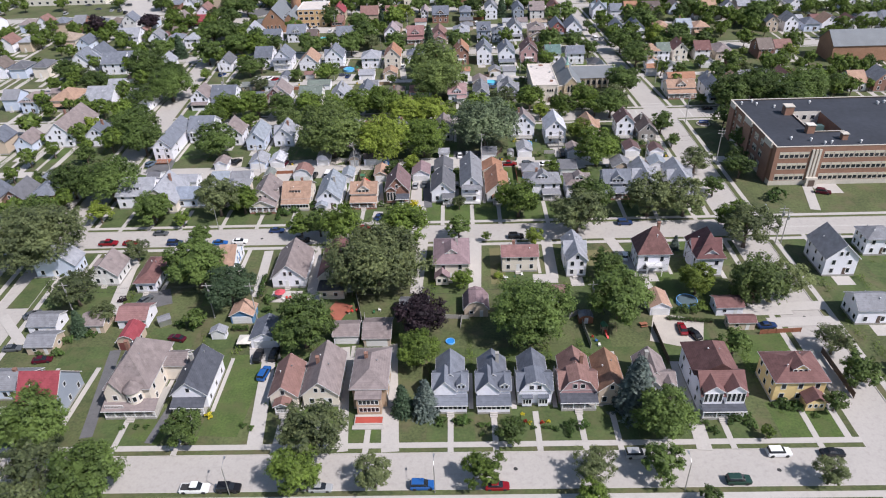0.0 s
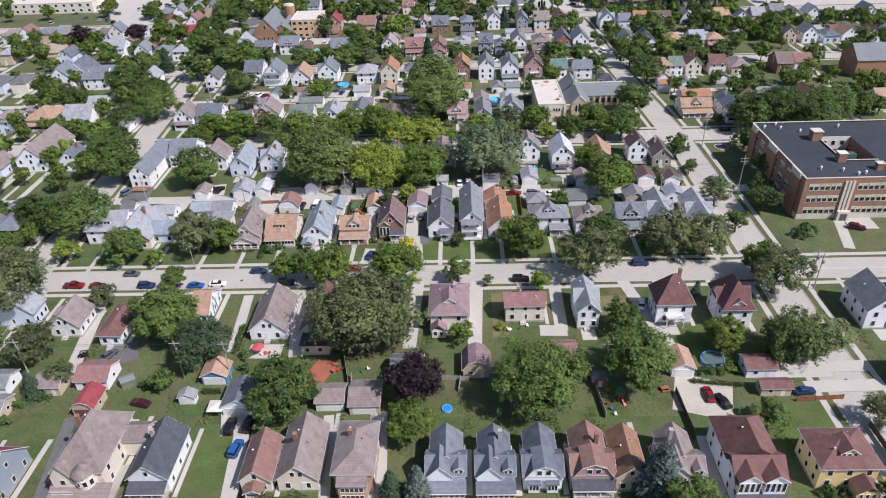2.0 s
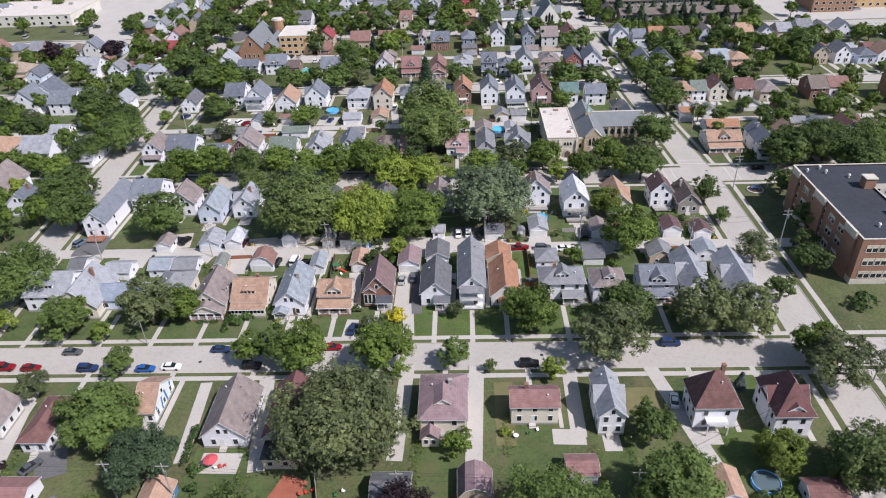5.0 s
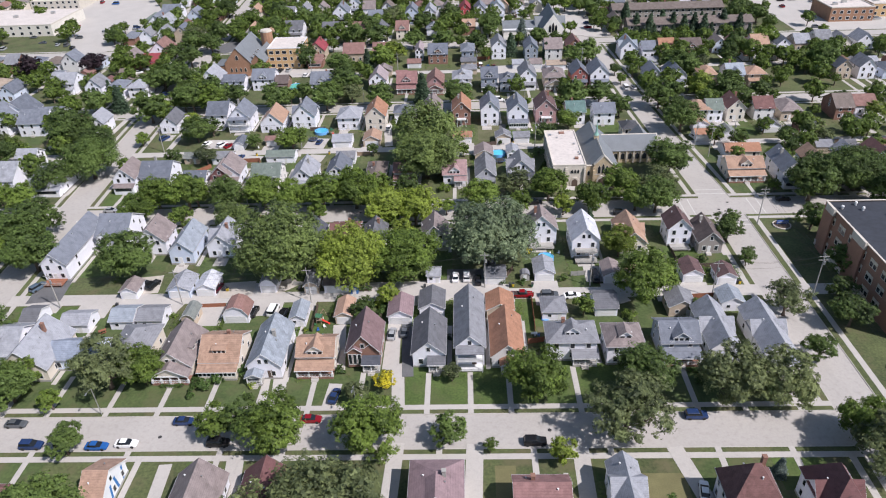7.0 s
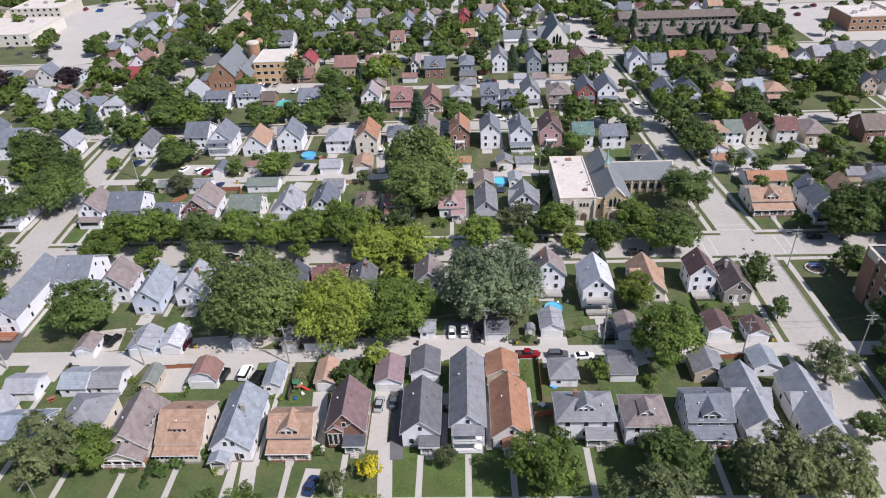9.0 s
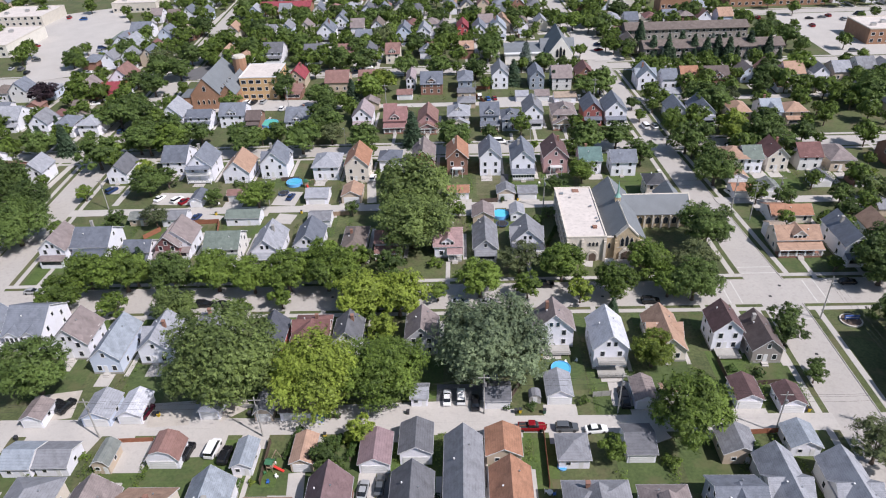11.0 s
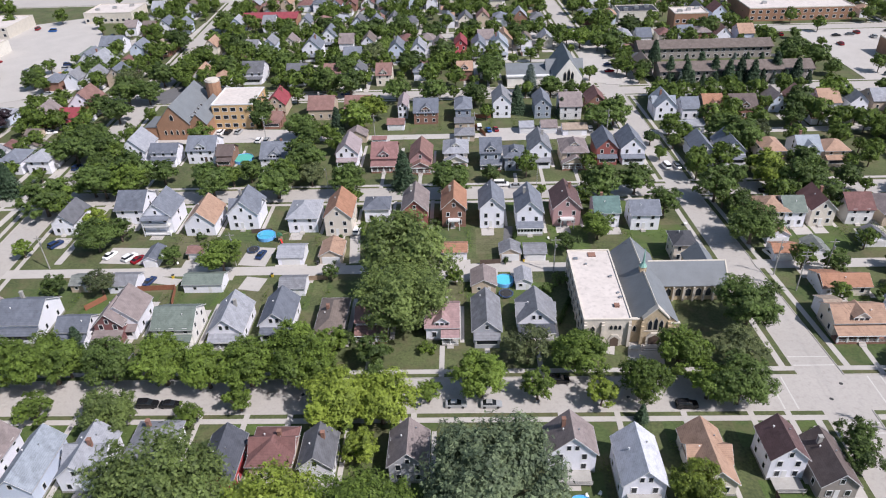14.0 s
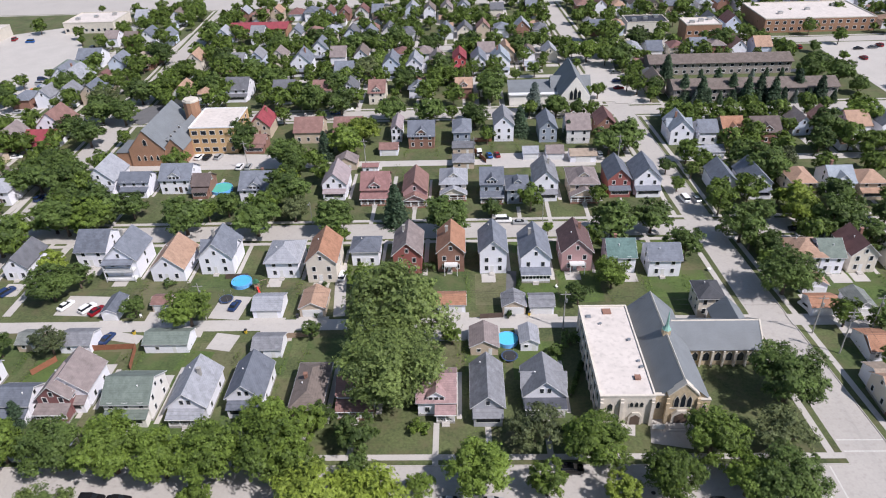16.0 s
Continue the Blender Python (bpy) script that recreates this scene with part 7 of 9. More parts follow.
# front walks, and the garage aprons along the alleys
for ob in [o for o in scene.objects if o.parent is None and o.get("category") in ("house", "garage") and o.location.y < 400]:
    ox, oy = ob.location.x, ob.location.y
    wall = next((c for c in ob.children if c.name.startswith("wall")), None)
    if wall is None:
        continue
    ys = [v.co.y for v in wall.data.vertices]
    xs = [v.co.x for v in wall.data.vertices]
    lo, hi, half = oy + min(ys), oy + max(ys), max(xs)
    if ob["category"] == "house":
        pick = random.Random(int(ox * 13 + oy * 7))
        if pick.random() < 0.8:
            slab(ox + half + 0.35, ox + half + pick.uniform(1.2, 1.6), lo - 1.0, hi + pick.uniform(2, 7), name="path", label="narrow concrete side path beside a house")
        back = hi + 0.1 if any(0 < lo - q < 22 for _, q in STREETS) else lo - 4.2
        if pick.random() < 0.55:
            u = pick.uniform(-half, 0.0)
            slab(ox + u, ox + u + pick.uniform(3.0, 5.0), back, back + 4.0, name="patio", label="pale concrete patio behind a house")
        if oy < 345:
            near_s = [q for _, q in STREETS if 0 < lo - q < 24]
            near_n = [p for p, _ in STREETS if 0 < p - hi < 24]
            for y0, y1 in ((near_s[-1] + 2.85, lo - 0.1) if near_s else (max(lo - 14.0, 40.0), lo - 0.1), (hi + 0.1, near_n[0] - 2.85) if near_n else (hi + 0.1, hi + 13.0)):
                look_ = pick.choice(("mid", "mid", "bright", "dry" if oy > 250 else "mid", "none", "mid", "bright", "mid"))
                if look_ != "none":
                    LOTS.setdefault((look_, int(oy // 45)), Mesh()).box(ox - half - 1.4, ox + half + 1.5, y0, y1, -0.03, 0.002 + 0.0055 * (sum(len(m.f) for m in LOTS.values()) // 6 * 0.618034 % 1))
        south = [b for a, b in STREETS if b < lo]
        north = [a for a, b in STREETS if a > hi]
        if south and lo - south[-1] < 22:
            slab(ox - 0.6, ox + 0.6, south[-1] + 0.2, lo - 2.0, name="path", label="narrow concrete front path")
        elif north and north[0] - hi < 22:
            slab(ox - 0.6, ox + 0.6, hi, north[0] - 0.2, name="path", label="narrow concrete front path")
    else:
        for a, b in ((217.4, 222.0), (310.2, 314.4), (400.5, 405.0)):
            if 0 < a - hi < 9:
                slab(ox - half - 0.9, ox + half + 0.9, hi, a + 0.1)
            if 0 < lo - b < 9:
                slab(ox - half - 0.9, ox + half + 0.9, b - 0.1, lo)

for (look_, _), m in LOTS.items():
    tagged(new("lawn", m.data("lawn", dict(mid=MIDGRASS, bright=BRIGHTGRASS, dry=PALEGRASS)[look_])), dict(mid="evenly mown green lawns", bright="bright green watered lawns", dry="dry yellowed lawns")[look_] + " of the house lots", "lawn", "", "structure")
for (name, _), (label, m) in WALKS.items():
    tagged(new(name, m.data(name, CONCRETE)), label, "path", "", "structure")

# ---- the school: brick, three storeys, round a light well ----
ROOFTAR = material("dark roof membrane", (0.030, 0.034, 0.045), 0.75, 0.35, 0.8, 0.08, 0.1)
STONE = material("pale limestone", (0.52, 0.48, 0.42), 0.85, 0.12, 4, 0.5, 0.15, stain=0.2)
WHITEWALL = material("white rendered wall", (0.62, 0.59, 0.53), 0.8, 0.08, 4, 0.5, 0.1, stain=0.2)
SCHOOLBRICK = material("school brick", (0.27, 0.15, 0.105), 0.9, 0.2, 5.0, 0.35, 0.3, lines=9)
BX0, BX1, BY0, BY1, BZ = 102.0, 168.0, 199.0, 241.5, 13.6
WX0, WX1, WY0, WY1 = 118.4, 128.5, 211.0, 228.0
sch = thing("school", "large brown brick school with dark flat roof", "school building", pose(0, 0, 0))
outer = [(BX0, BY0), (BX1, BY0), (BX1, BY1), (BX0, BY1)]
inner = [(WX0, WY0), (WX1, WY0), (WX1, WY1), (WX0, WY1)]
v = [(x, y, 0.0) for x, y in outer] + [(x, y, BZ) for x, y in outer]
part("wall", Mesh().add(v, [(0, 1, 5, 4), (1, 2, 6, 5), (2, 3, 7, 6), (3, 0, 4, 7)]), SCHOOLBRICK, sch)
for n, (p, q) in enumerate(zip(inner, inner[1:] + inner[:1])):
    v = [(*p, 9.4), (*q, 9.4), (*q, BZ), (*p, BZ)]
    part("light_well", Mesh().add(v, [(3, 2, 1, 0)]), WHITEWALL if n == 2 else SCHOOLBRICK, sch, "white wall of the light well" if n == 2 else "")
part("well_roof", Mesh().add([(x, y, 9.4) for x, y in inner], [(0, 1, 2, 3)]), ROOFTAR, sch, "sunken dark roof in the light well")
for k in range(3):
    school_window_at = (120.6 + 2.9 * k, WY1, 11.6)
    window(sch, *school_window_at, 0, 1.3, 1.5)
v = [(x, y, BZ - 0.4) for x, y in outer] + [(x, y, BZ - 0.4) for x, y in inner]
part("roof", Mesh().add(v, [(0, 1, 5, 4), (1, 2, 6, 5), (2, 3, 7, 6), (3, 0, 4, 7)]), ROOFTAR, sch, "dark flat membrane roof")
for n, (x0, x1, y0, y1) in enumerate(((BX0 - 0.1, BX1, BY0 - 0.1, BY0 + 0.35), (BX0 - 0.1, BX1, BY1 - 0.35, BY1 + 0.1), (BX0 - 0.1, BX0 + 0.35, BY0 + 0.35, BY1 - 0.35), (WX0 - 0.3, WX1 + 0.3, WY0 - 0.3, WY0), (WX0 - 0.3, WX1 + 0.3, WY1, WY1 + 0.3), (WX0 - 0.3, WX0, WY0, WY1))):
    part("coping", Mesh().box(x0, x1, y0, y1, BZ - 0.02, BZ + 0.12), STONE, sch)
part("stone_base", Mesh().box(BX0 - 0.12, BX1, BY0 - 0.12, BY0 - 0.004, 0, 1.6), STONE, sch)
part("stone_base", Mesh().box(BX0 - 0.12, BX0 - 0.004, BY0, BY1, 0, 1.6), STONE, sch)
BLIND = material("pale blinds behind glass", (0.55, 0.50, 0.40), 0.3, 0.15, 2, 0.5, 0.0, obj_random=0.5)
school_frame = Mesh().add(*ring(1.25, 1.9, 0.14, -0.10, 0.02)).data("window", STONE)
school_pane = Mesh().box(-0.625, 0.625, -0.04, 0.01, -0.95, 0.2).data("pane", GLASS)
school_blind = Mesh().box(-0.625, 0.625, -0.04, 0.01, 0.2, 0.95).data("blind", BLIND)


def school_window(x, y, z, turn):
    w = part("window", school_frame, None, sch, at=pose(x, y, z, 0, 0, turn))
    part("pane", school_pane, None, w)
    part("blind", school_blind, None, w)


for z in (2.9, 6.8, 10.7):
    for k in range(20):
        x = 104.2 + 3.2 * (k // 2) + (k % 2) * 1.5 + (4.6 if k > 5 else 0)
        school_window(x, BY0, z, 0)
    for k in range(14):
        school_window(BX0, 203.0 + 5.4 * (k // 2) + (k % 2) * 1.6, z, -90)
for k in range(3):
    part("pilaster", Mesh().box(113.6 + 1.1 * k, 114.3 + 1.1 * k, BY0 - 0.45, BY0 - 0.005, 0, 12.6), STONE, sch, "pale stone pilaster")
part("entrance", Mesh().box(113.4, 117.0, BY0 - 1.6, BY0 - 0.46, 0, 3.0), STONE, sch)
part("door", Mesh().box(114.2, 116.2, BY0 - 1.68, BY0 - 1.602, 0, 2.3), DARKWOOD, sch)
for y0, y1 in ((201.5, 207.0), (219.0, 225.0), (235.5, 239.5)):
    part("pavilion", Mesh().box(BX0 - 0.7, BX0 - 0.13, y0, y1, 0, BZ - 1.4), SCHOOLBRICK, sch)
    part("pavilion_cap", Mesh().box(BX0 - 0.78, BX0 - 0.11, y0 - 0.1, y1 + 0.1, BZ - 1.4, BZ + 0.6), STONE, sch, "pale stone cap")
part("chimney", Mesh().box(115.4, 118.4, 226.2, 229.0, BZ - 0.5, BZ + 2.6), SCHOOLBRICK, sch)
part("chimney_cap", Mesh().box(115.2, 118.6, 226.0, 229.2, BZ + 2.6, BZ + 2.9), STONE, sch)
part("stair_head", Mesh().box(116.2, 118.6, 210.0, 212.2, BZ - 0.5, BZ + 2.4), SCHOOLBRICK, sch)
part("stair_head_cap", Mesh().box(116.0, 118.8, 209.8, 212.4, BZ + 2.4, BZ + 2.6), WHITEWALL, sch)
part("plant_room", Mesh().box(119.6, 122.2, 211.4, 213.6, 9.4, BZ + 1.5), material("green tank paint", (0.05, 0.09, 0.085), 0.6), sch)
part("chimney", Mesh().box(125.0, 126.8, 204.2, 206.0, BZ - 0.5, BZ + 1.6), SCHOOLBRICK, sch)
part("chimney_cap", Mesh().box(124.8, 127.0, 204.0, 206.2, BZ + 1.6, BZ + 1.8), STONE, sch)
rnd = random.Random(4)
for k in range(16):
    vx, vy = rnd.uniform(BX0 + 2, BX1 - 4), rnd.choice((rnd.uniform(BY0 + 1.5, WY0 - 2), rnd.uniform(WY1 + 5, BY1 - 2)))
    part("roof_vent", Mesh().tube([(vx, vy, BZ - 0.4), (vx, vy, BZ + 0.3), (vx, vy, BZ + 0.32), (vx, vy, BZ + 0.7)], [0.25, 0.25, 0.45, 0.3], 10), TRIM, sch)

# ---- the church: flat-roofed hall, nave, side wing ----
CHURCHSTONE = material("tan rubble stone", (0.46, 0.37, 0.25), 0.9, 0.3, 2.6, 0.5, 0.4)
CREAMSTONE = material("pale cream stone", (0.60, 0.55, 0.48), 0.9, 0.15, 3, 0.4, 0.25, stain=0.2)
WHITEROOF = material("white roof coating", (0.56, 0.51, 0.475), 0.8, 0.12, 0.7, 0.18, 0.1, stain=0.35)
SLATE = material("grey-blue slates", (0.165, 0.18, 0.195), 0.8, 0.18, 6, 0.3, 0.3, lines=5)
COPPER = material("green copper", (0.20, 0.36, 0.31), 0.6, 0.2, 4, 0.8, 0.1)


def lancet(parent, x, y, z, w, h, turn=0):
    """A pointed window with a stone surround."""
    out = [(-w / 2 - 0.15, 0), (w / 2 + 0.15, 0), (w / 2 + 0.15, h * 0.72), (0, h + 0.2), (-w / 2 - 0.15, h * 0.72)]
    gl = [(-w / 2, 0.1), (w / 2, 0.1), (w / 2, h * 0.7), (0, h), (-w / 2, h * 0.7)]
    f = part("window", Mesh().extrude(out, -0.10, 0.01), STONE, parent, at=pose(x, y, z, 0, 0, turn))
    part("pane", Mesh().extrude(gl, -0.14, -0.101), GLASS, f)


ch = thing("church", "tan stone church with grey slate nave and white flat-roofed hall", "church", pose(0, 0, 0))
HX0, HX1, HY0, HY1, HZ = 32.6, 43.4, 279.6, 308.6, 7.5
part("hall", Mesh().box(HX0, HX1, HY0, HY1, 0, HZ), CREAMSTONE, ch, "pale stone flat-roofed hall")
part("hall_roof", Mesh().box(HX0 + 0.3, HX1 - 0.3, HY0 + 0.3, HY1 - 0.3, HZ + 0.004, HZ + 0.06), WHITEROOF, ch, "white coated flat roof with stains")
for x0, x1, y0, y1 in ((HX0 - 0.1, HX1 + 0.05, HY0 - 0.1, HY0 + 0.3), (HX0 - 0.1, HX1 + 0.05, HY1 - 0.3, HY1 + 0.1), (HX0 - 0.1, HX0 + 0.3, HY0 + 0.3, HY1 - 0.3), (HX1 - 0.3, HX1 + 0.05, HY0 + 0.3, HY1 - 0.3)):
    part("parapet", Mesh().box(x0, x1, y0, y1, HZ - 0.01, HZ + 0.32), CREAMSTONE, ch)
for hx, hy, hw_, hh_ in ((40.9, 284.6, 0.55, 0.5), (42.4, 287.8, 0.3, 0.35), (42.2, 289.6, 0.25, 0.3), (36.4, 302.0, 0.25, 0.3), (34.2, 304.6, 0.5, 0.25), (38.6, 306.4, 0.9, 0.2), (41.6, 296.4, 0.3, 0.4)):
    part("roof_unit", Mesh().box(hx - hw_, hx + hw_, hy - hw_, hy + hw_, HZ + 0.05, HZ + 0.05 + hh_).box(hx - hw_ - 0.06, hx + hw_ + 0.06, hy - hw_ - 0.06, hy + hw_ + 0.06, HZ + 0.05 + hh_, HZ + 0.1 + hh_), BRICK if hw_ > 0.5 else METAL, ch)
for k in range(9):
    for z in (2.1, 5.4):
        window(ch, HX0, HY0 + 2.2 + 3.05 * k, z, -90, 1.5, 1.9)
    part("pilaster", Mesh().box(HX0 - 0.22, HX0 - 0.004, HY0 + 0.45 + 3.05 * k, HY0 + 0.95 + 3.05 * k, 0, HZ - 0.3), CREAMSTONE, ch)
lancet(ch, 34.7, HY0, 3.7, 1.0, 2.0)
for k in range(3):
    lancet(ch, 38.9 + 1.0 * k, HY0, 4.7, 0.65, 1.3)
part("door_arch", Mesh().extrude([(-1.35, 0), (1.35, 0), (1.35, 2.2), (0.7, 3.2), (-0.7, 3.2), (-1.35, 2.2)], HY0 - 0.3, HY0 - 0.005), STONE, ch, "pale stone door arch", at=Matrix.Translation((39.9, 0, 0)))
part("door", Mesh().extrude([(-0.95, 0), (0.95, 0), (0.95, 2.0), (0, 2.75), (-0.95, 2.0)], HY0 - 0.38, HY0 - 0.304), DARKWOOD, ch, "dark red arched double door", at=Matrix.Translation((39.9, 0, 0)))
for bx in (HX0 + 0.05, 36.6, 42.7):
    part("buttress", Mesh().box(bx, bx + 0.65, HY0 - 0.6, HY0 - 0.11, 0, 6.3).box(bx, bx + 0.65, HY0 - 0.35, HY0 - 0.11, 6.3, 7.0), CREAMSTONE, ch)
NX0, NX1 = 43.5, 54.6
NM = (NX0 + NX1) / 2
part("nave_wall", gable_walls(NX1 - NX0, 29.0, 5.2, 5.1, "y", base=0.0), CHURCHSTONE, ch, at=Matrix.Translation((NM, 295.7, 0)))
nr = part("nave_roof", Mesh().extrude(roof_profile(NX1 - NX0, 5.35, 5.1, 0.3, 0.2), 281.0, 310.4), SLATE, ch, "grey slate roof", at=Matrix.Translation((NM, 0, 0)))
part("ridge_cap", Mesh().extrude([(-0.22, 10.28), (0.22, 10.28), (0.0, 10.55)], 281.1, 310.3), STONE, nr)
part("front_gable", Mesh().extrude([(-2.9, 0), (2.9, 0), (2.9, 7.3), (0, 10.3), (-2.9, 7.3)], 280.0, 281.2), CHURCHSTONE, ch, "tan stone gable front", at=Matrix.Translation((NM, 0, 0)))
part("side_front", Mesh().box(NX0, NM - 2.9, 280.7, 281.3, 0, 6.6), CHURCHSTONE, ch)
part("side_front", Mesh().box(NM + 2.9, NX1 + 0.2, 280.7, 281.3, 0, 5.3), CHURCHSTONE, ch)
part("coping", Mesh().box(NX0, NM - 3.3, 280.6, 281.4, 6.6, 6.8), STONE, ch)
part("coping", Mesh().box(NM + 3.3, NX1 + 0.3, 280.6, 281.4, 5.3, 5.5), STONE, ch)
cop = [(-3.1, 7.1), (0, 10.3), (3.1, 7.1), (3.1, 7.45), (0, 10.7), (-3.1, 7.45)]
part("gable_coping", Mesh().extrude(cop, 279.85, 281.35), STONE, ch, "pale stone coping", at=Matrix.Translation((NM, 0, 0)))
for k, hh in ((-1, 2.9), (0, 3.5), (1, 2.9)):
    lancet(ch, NM + 1.25 * k, 280.0, 4.2, 0.85, hh)
lancet(ch, NX0 + 1.0, 280.7, 3.2, 0.7, 1.8)
lancet(ch, NX1 - 0.9, 280.7, 2.6, 0.7, 1.6)
part("string_course", Mesh().box(NM - 2.9, NM + 2.9, 279.88, 279.995, 3.75, 4.0), STONE, ch)
part("door_arch", Mesh().extrude([(-1.9, 0), (1.9, 0), (1.9, 2.4), (0.9, 3.5), (-0.9, 3.5), (-1.9, 2.4)], 279.4, 279.99), STONE, ch, "pale stone door arch", at=Matrix.Translation((NM, 0, 0)))
part("door", Mesh().extrude([(-1.3, 0), (1.3, 0), (1.3, 2.2), (0, 3.05), (-1.3, 2.2)], 279.3, 279.399), DARKWOOD, ch, "dark red arched double door", at=Matrix.Translation((NM, 0, 0)))
for sx in (NM - 3.3, NM + 2.7):
    part("buttress", Mesh().box(sx, sx + 0.6, 279.4, 279.98, 0, 5.6).box(sx, sx + 0.6, 279.7, 279.98, 5.6, 6.6), CHURCHSTONE, ch)
part("wing_wall", gable_walls(10.4, 16.0, 4.7, 3.7, "x", base=0.0), CHURCHSTONE, ch, at=Matrix.Translation((62.9, 301.9, 0)))
gw = part("wing_roof", Mesh().extrude(roof_profile(10.4, 4.85, 3.7, 0.4, 0.2), -12.4, 8.2, "x"), SLATE, ch, "grey slate roof", at=Matrix.Translation((62.9, 301.9, 0)))
part("ridge_cap", Mesh().extrude([(-0.2, 8.42), (0.2, 8.42), (0.0, 8.68)], -11.0, 8.3, "x"), STONE, gw)
part("end_coping", Mesh().extrude(roof_profile(10.4, 5.0, 3.7, 0.45, 0.3), 8.2, 8.55, "x"), STONE, ch, at=Matrix.Translation((62.9, 301.9, 0)))
for k in range(6):
    lancet(ch, 56.6 + 2.5 * k, 296.7, 1.3, 1.3, 2.5)
    part("buttress", Mesh().box(57.6 + 2.5 * k, 58.05 + 2.5 * k, 296.1, 296.69, 0, 4.2), STONE, ch)
part("spire_base", Mesh().box(NM - 0.75, NM + 0.75, 295.0, 296.5, 9.2, 11.2), CHURCHSTONE, ch, "small stone lantern")
part("lantern_roof", Mesh().tube([(NM, 295.75, 11.2), (NM, 295.75, 11.35), (NM, 295.75, 12.3)], [1.0, 0.85, 0.3], 8), COPPER, ch, "green copper lantern roof")
part("spire", Mesh().tube([(NM, 295.75, 12.2), (NM, 295.75, 12.4), (NM, 295.75, 16.2)], [0.42, 0.36, 0.04], 8), COPPER, ch, "thin green copper spire")
part("transept_roof", Mesh().extrude(roof_profile(7.0, 5.0, 3.4, 0.3, 0.2), 302.4, 311.0), SLATE, ch, at=Matrix.Translation((67.0, 0, 0)))
part("transept_wall", gable_walls(7.0, 6.0, 4.8, 3.3, "y", base=0.0), CHURCHSTONE, ch, at=Matrix.Translation((67.0, 307.6, 0)))
part("steps", Mesh().box(46.0, 52.2, 277.4, 279.28, 0, 0.2).box(46.5, 51.7, 278.0, 279.28, 0.2, 0.4), CONCRETE, ch)
sb = thing("sign", "low blue and white school sign in a round stone bed", "sign", pose(97.0, 251.5, 0))
part("bed", Mesh().tube([(0, 0, -0.05), (0, 0, 0.32), (0, 0, 0.34)], [2.6, 2.6, 2.3], 20), STONE, sb, "round pale stone kerb")
part("soil", Mesh().tube([(0, 0, 0.341), (0, 0, 0.40)], [2.25, 2.1], 20), DARKWOOD, sb)
part("board", Mesh().box(-1.7, 1.7, -0.12, 0.12, 0.7, 1.7), material("blue sign paint", (0.06, 0.12, 0.36), 0.5, 0.06), sb, "blue sign board")
part("band", Mesh().box(-1.5, 1.5, -0.14, -0.121, 1.1, 1.3), TRIM, sb, "white bar of lettering")
for sx in (-1.3, 1.3):
    part("leg", Mesh().box(sx - 0.1, sx + 0.1, -0.1, 0.1, 0.3, 0.7), STONE, sb)
sg = thing("sign", "small white notice board on legs in the church lawn", "sign", pose(44.3, 277.6, 0))
part("board", Mesh().box(-1.2, 1.2, -0.08, 0.08, 0.6, 1.7), TRIM, sg)
for s in (-1, 1):
    part("leg", Mesh().box(s * 0.9 - 0.06, s * 0.9 + 0.06, -0.06, 0.06, 0, 0.6), STONE, sg)

# ---- yellow brick block and brown brick church beyond ----
YBRICK = material("yellow brick", (0.52, 0.35, 0.18), 0.9, 0.12, 5, 0.4, 0.25, lines=9)
yb = thing("brick_building", "three-storey yellow brick building with white flat roof", "building", pose(0, 0, 0))
part("wall", Mesh().box(-94.2, -77.6, 414.2, 434.0, 0, 10.2), YBRICK, yb)
part("roof", Mesh().box(-93.9, -77.9, 414.5, 433.7, 10.204, 10.25), WHITEROOF, yb, "white flat roof")
for x0, x1, y0, y1 in ((-94.3, -77.5, 414.1, 414.5), (-94.3, -77.5, 433.7, 434.1), (-94.3, -93.9, 414.5, 433.7), (-77.9, -77.5, 414.5, 433.7)):
    part("parapet", Mesh().box(x0, x1, y0, y1, 10.19, 10.6), TRIM, yb)
for z in (1.8, 5.2, 8.4):
    for k in range(5):
        window(yb, -92.4 + 3.3 * k, 414.2, z, 0, 2.0 if k < 3 else 1.1, 1.5, False)
    for k in range(4):
        window(yb, -77.6, 417.0 + 4.4 * k, z, 90, 1.2, 1.5, False)
bc = thing("brick_church", "brown brick church with steep grey roofs and round brick tower", "church", pose(0, 0, 0))
CBRICK = material("orange-brown brick", (0.31, 0.175, 0.11), 0.9, 0.2, 5, 0.4, 0.25, lines=9)
part("wall", gable_walls(13.0, 30.0, 6.5, 7.2, "y"), CBRICK, bc, at=Matrix.Translation((-107.0, 419.5, 0)))
part("roof", Mesh().extrude(roof_profile(13.0, 6.7, 7.2, 0.3, 0.2), 404.2, 435.0), SLATE, bc, at=Matrix.Translation((-107.0, 0, 0)))
part("side_wall", gable_walls(7.0, 22.0, 6.2, 4.0, "y"), CBRICK, bc, at=Matrix.Translation((-97.6, 416.0, 0)))
part("side_roof", Mesh().extrude(roof_profile(7.0, 6.4, 4.0, 0.3, 0.2), 404.7, 428.0), SLATE, bc, at=Matrix.Translation((-97.6, 0, 0)))
part("porch_wall", Mesh().box(-118.5, -113.6, 405.0, 416.0, 0, 5.2), CBRICK, bc)
part("porch_roof", Mesh().box(-118.7, -113.55, 404.8, 416.2, 5.2, 5.4), SLATE, bc)
part("tower", Mesh().tube([(-98.0, 431.0, 0), (-98.0, 431.0, 14.6)], [3.0, 3.0], 12), CBRICK, bc, "round brick tower")
part("tower_top", Mesh().tube([(-98.0, 431.0, 14.6), (-98.0, 431.0, 15.1), (-98.0, 431.0, 15.11), (-98.0, 431.0, 15.6)], [3.1, 3.1, 2.7, 2.6], 12), STONE, bc)
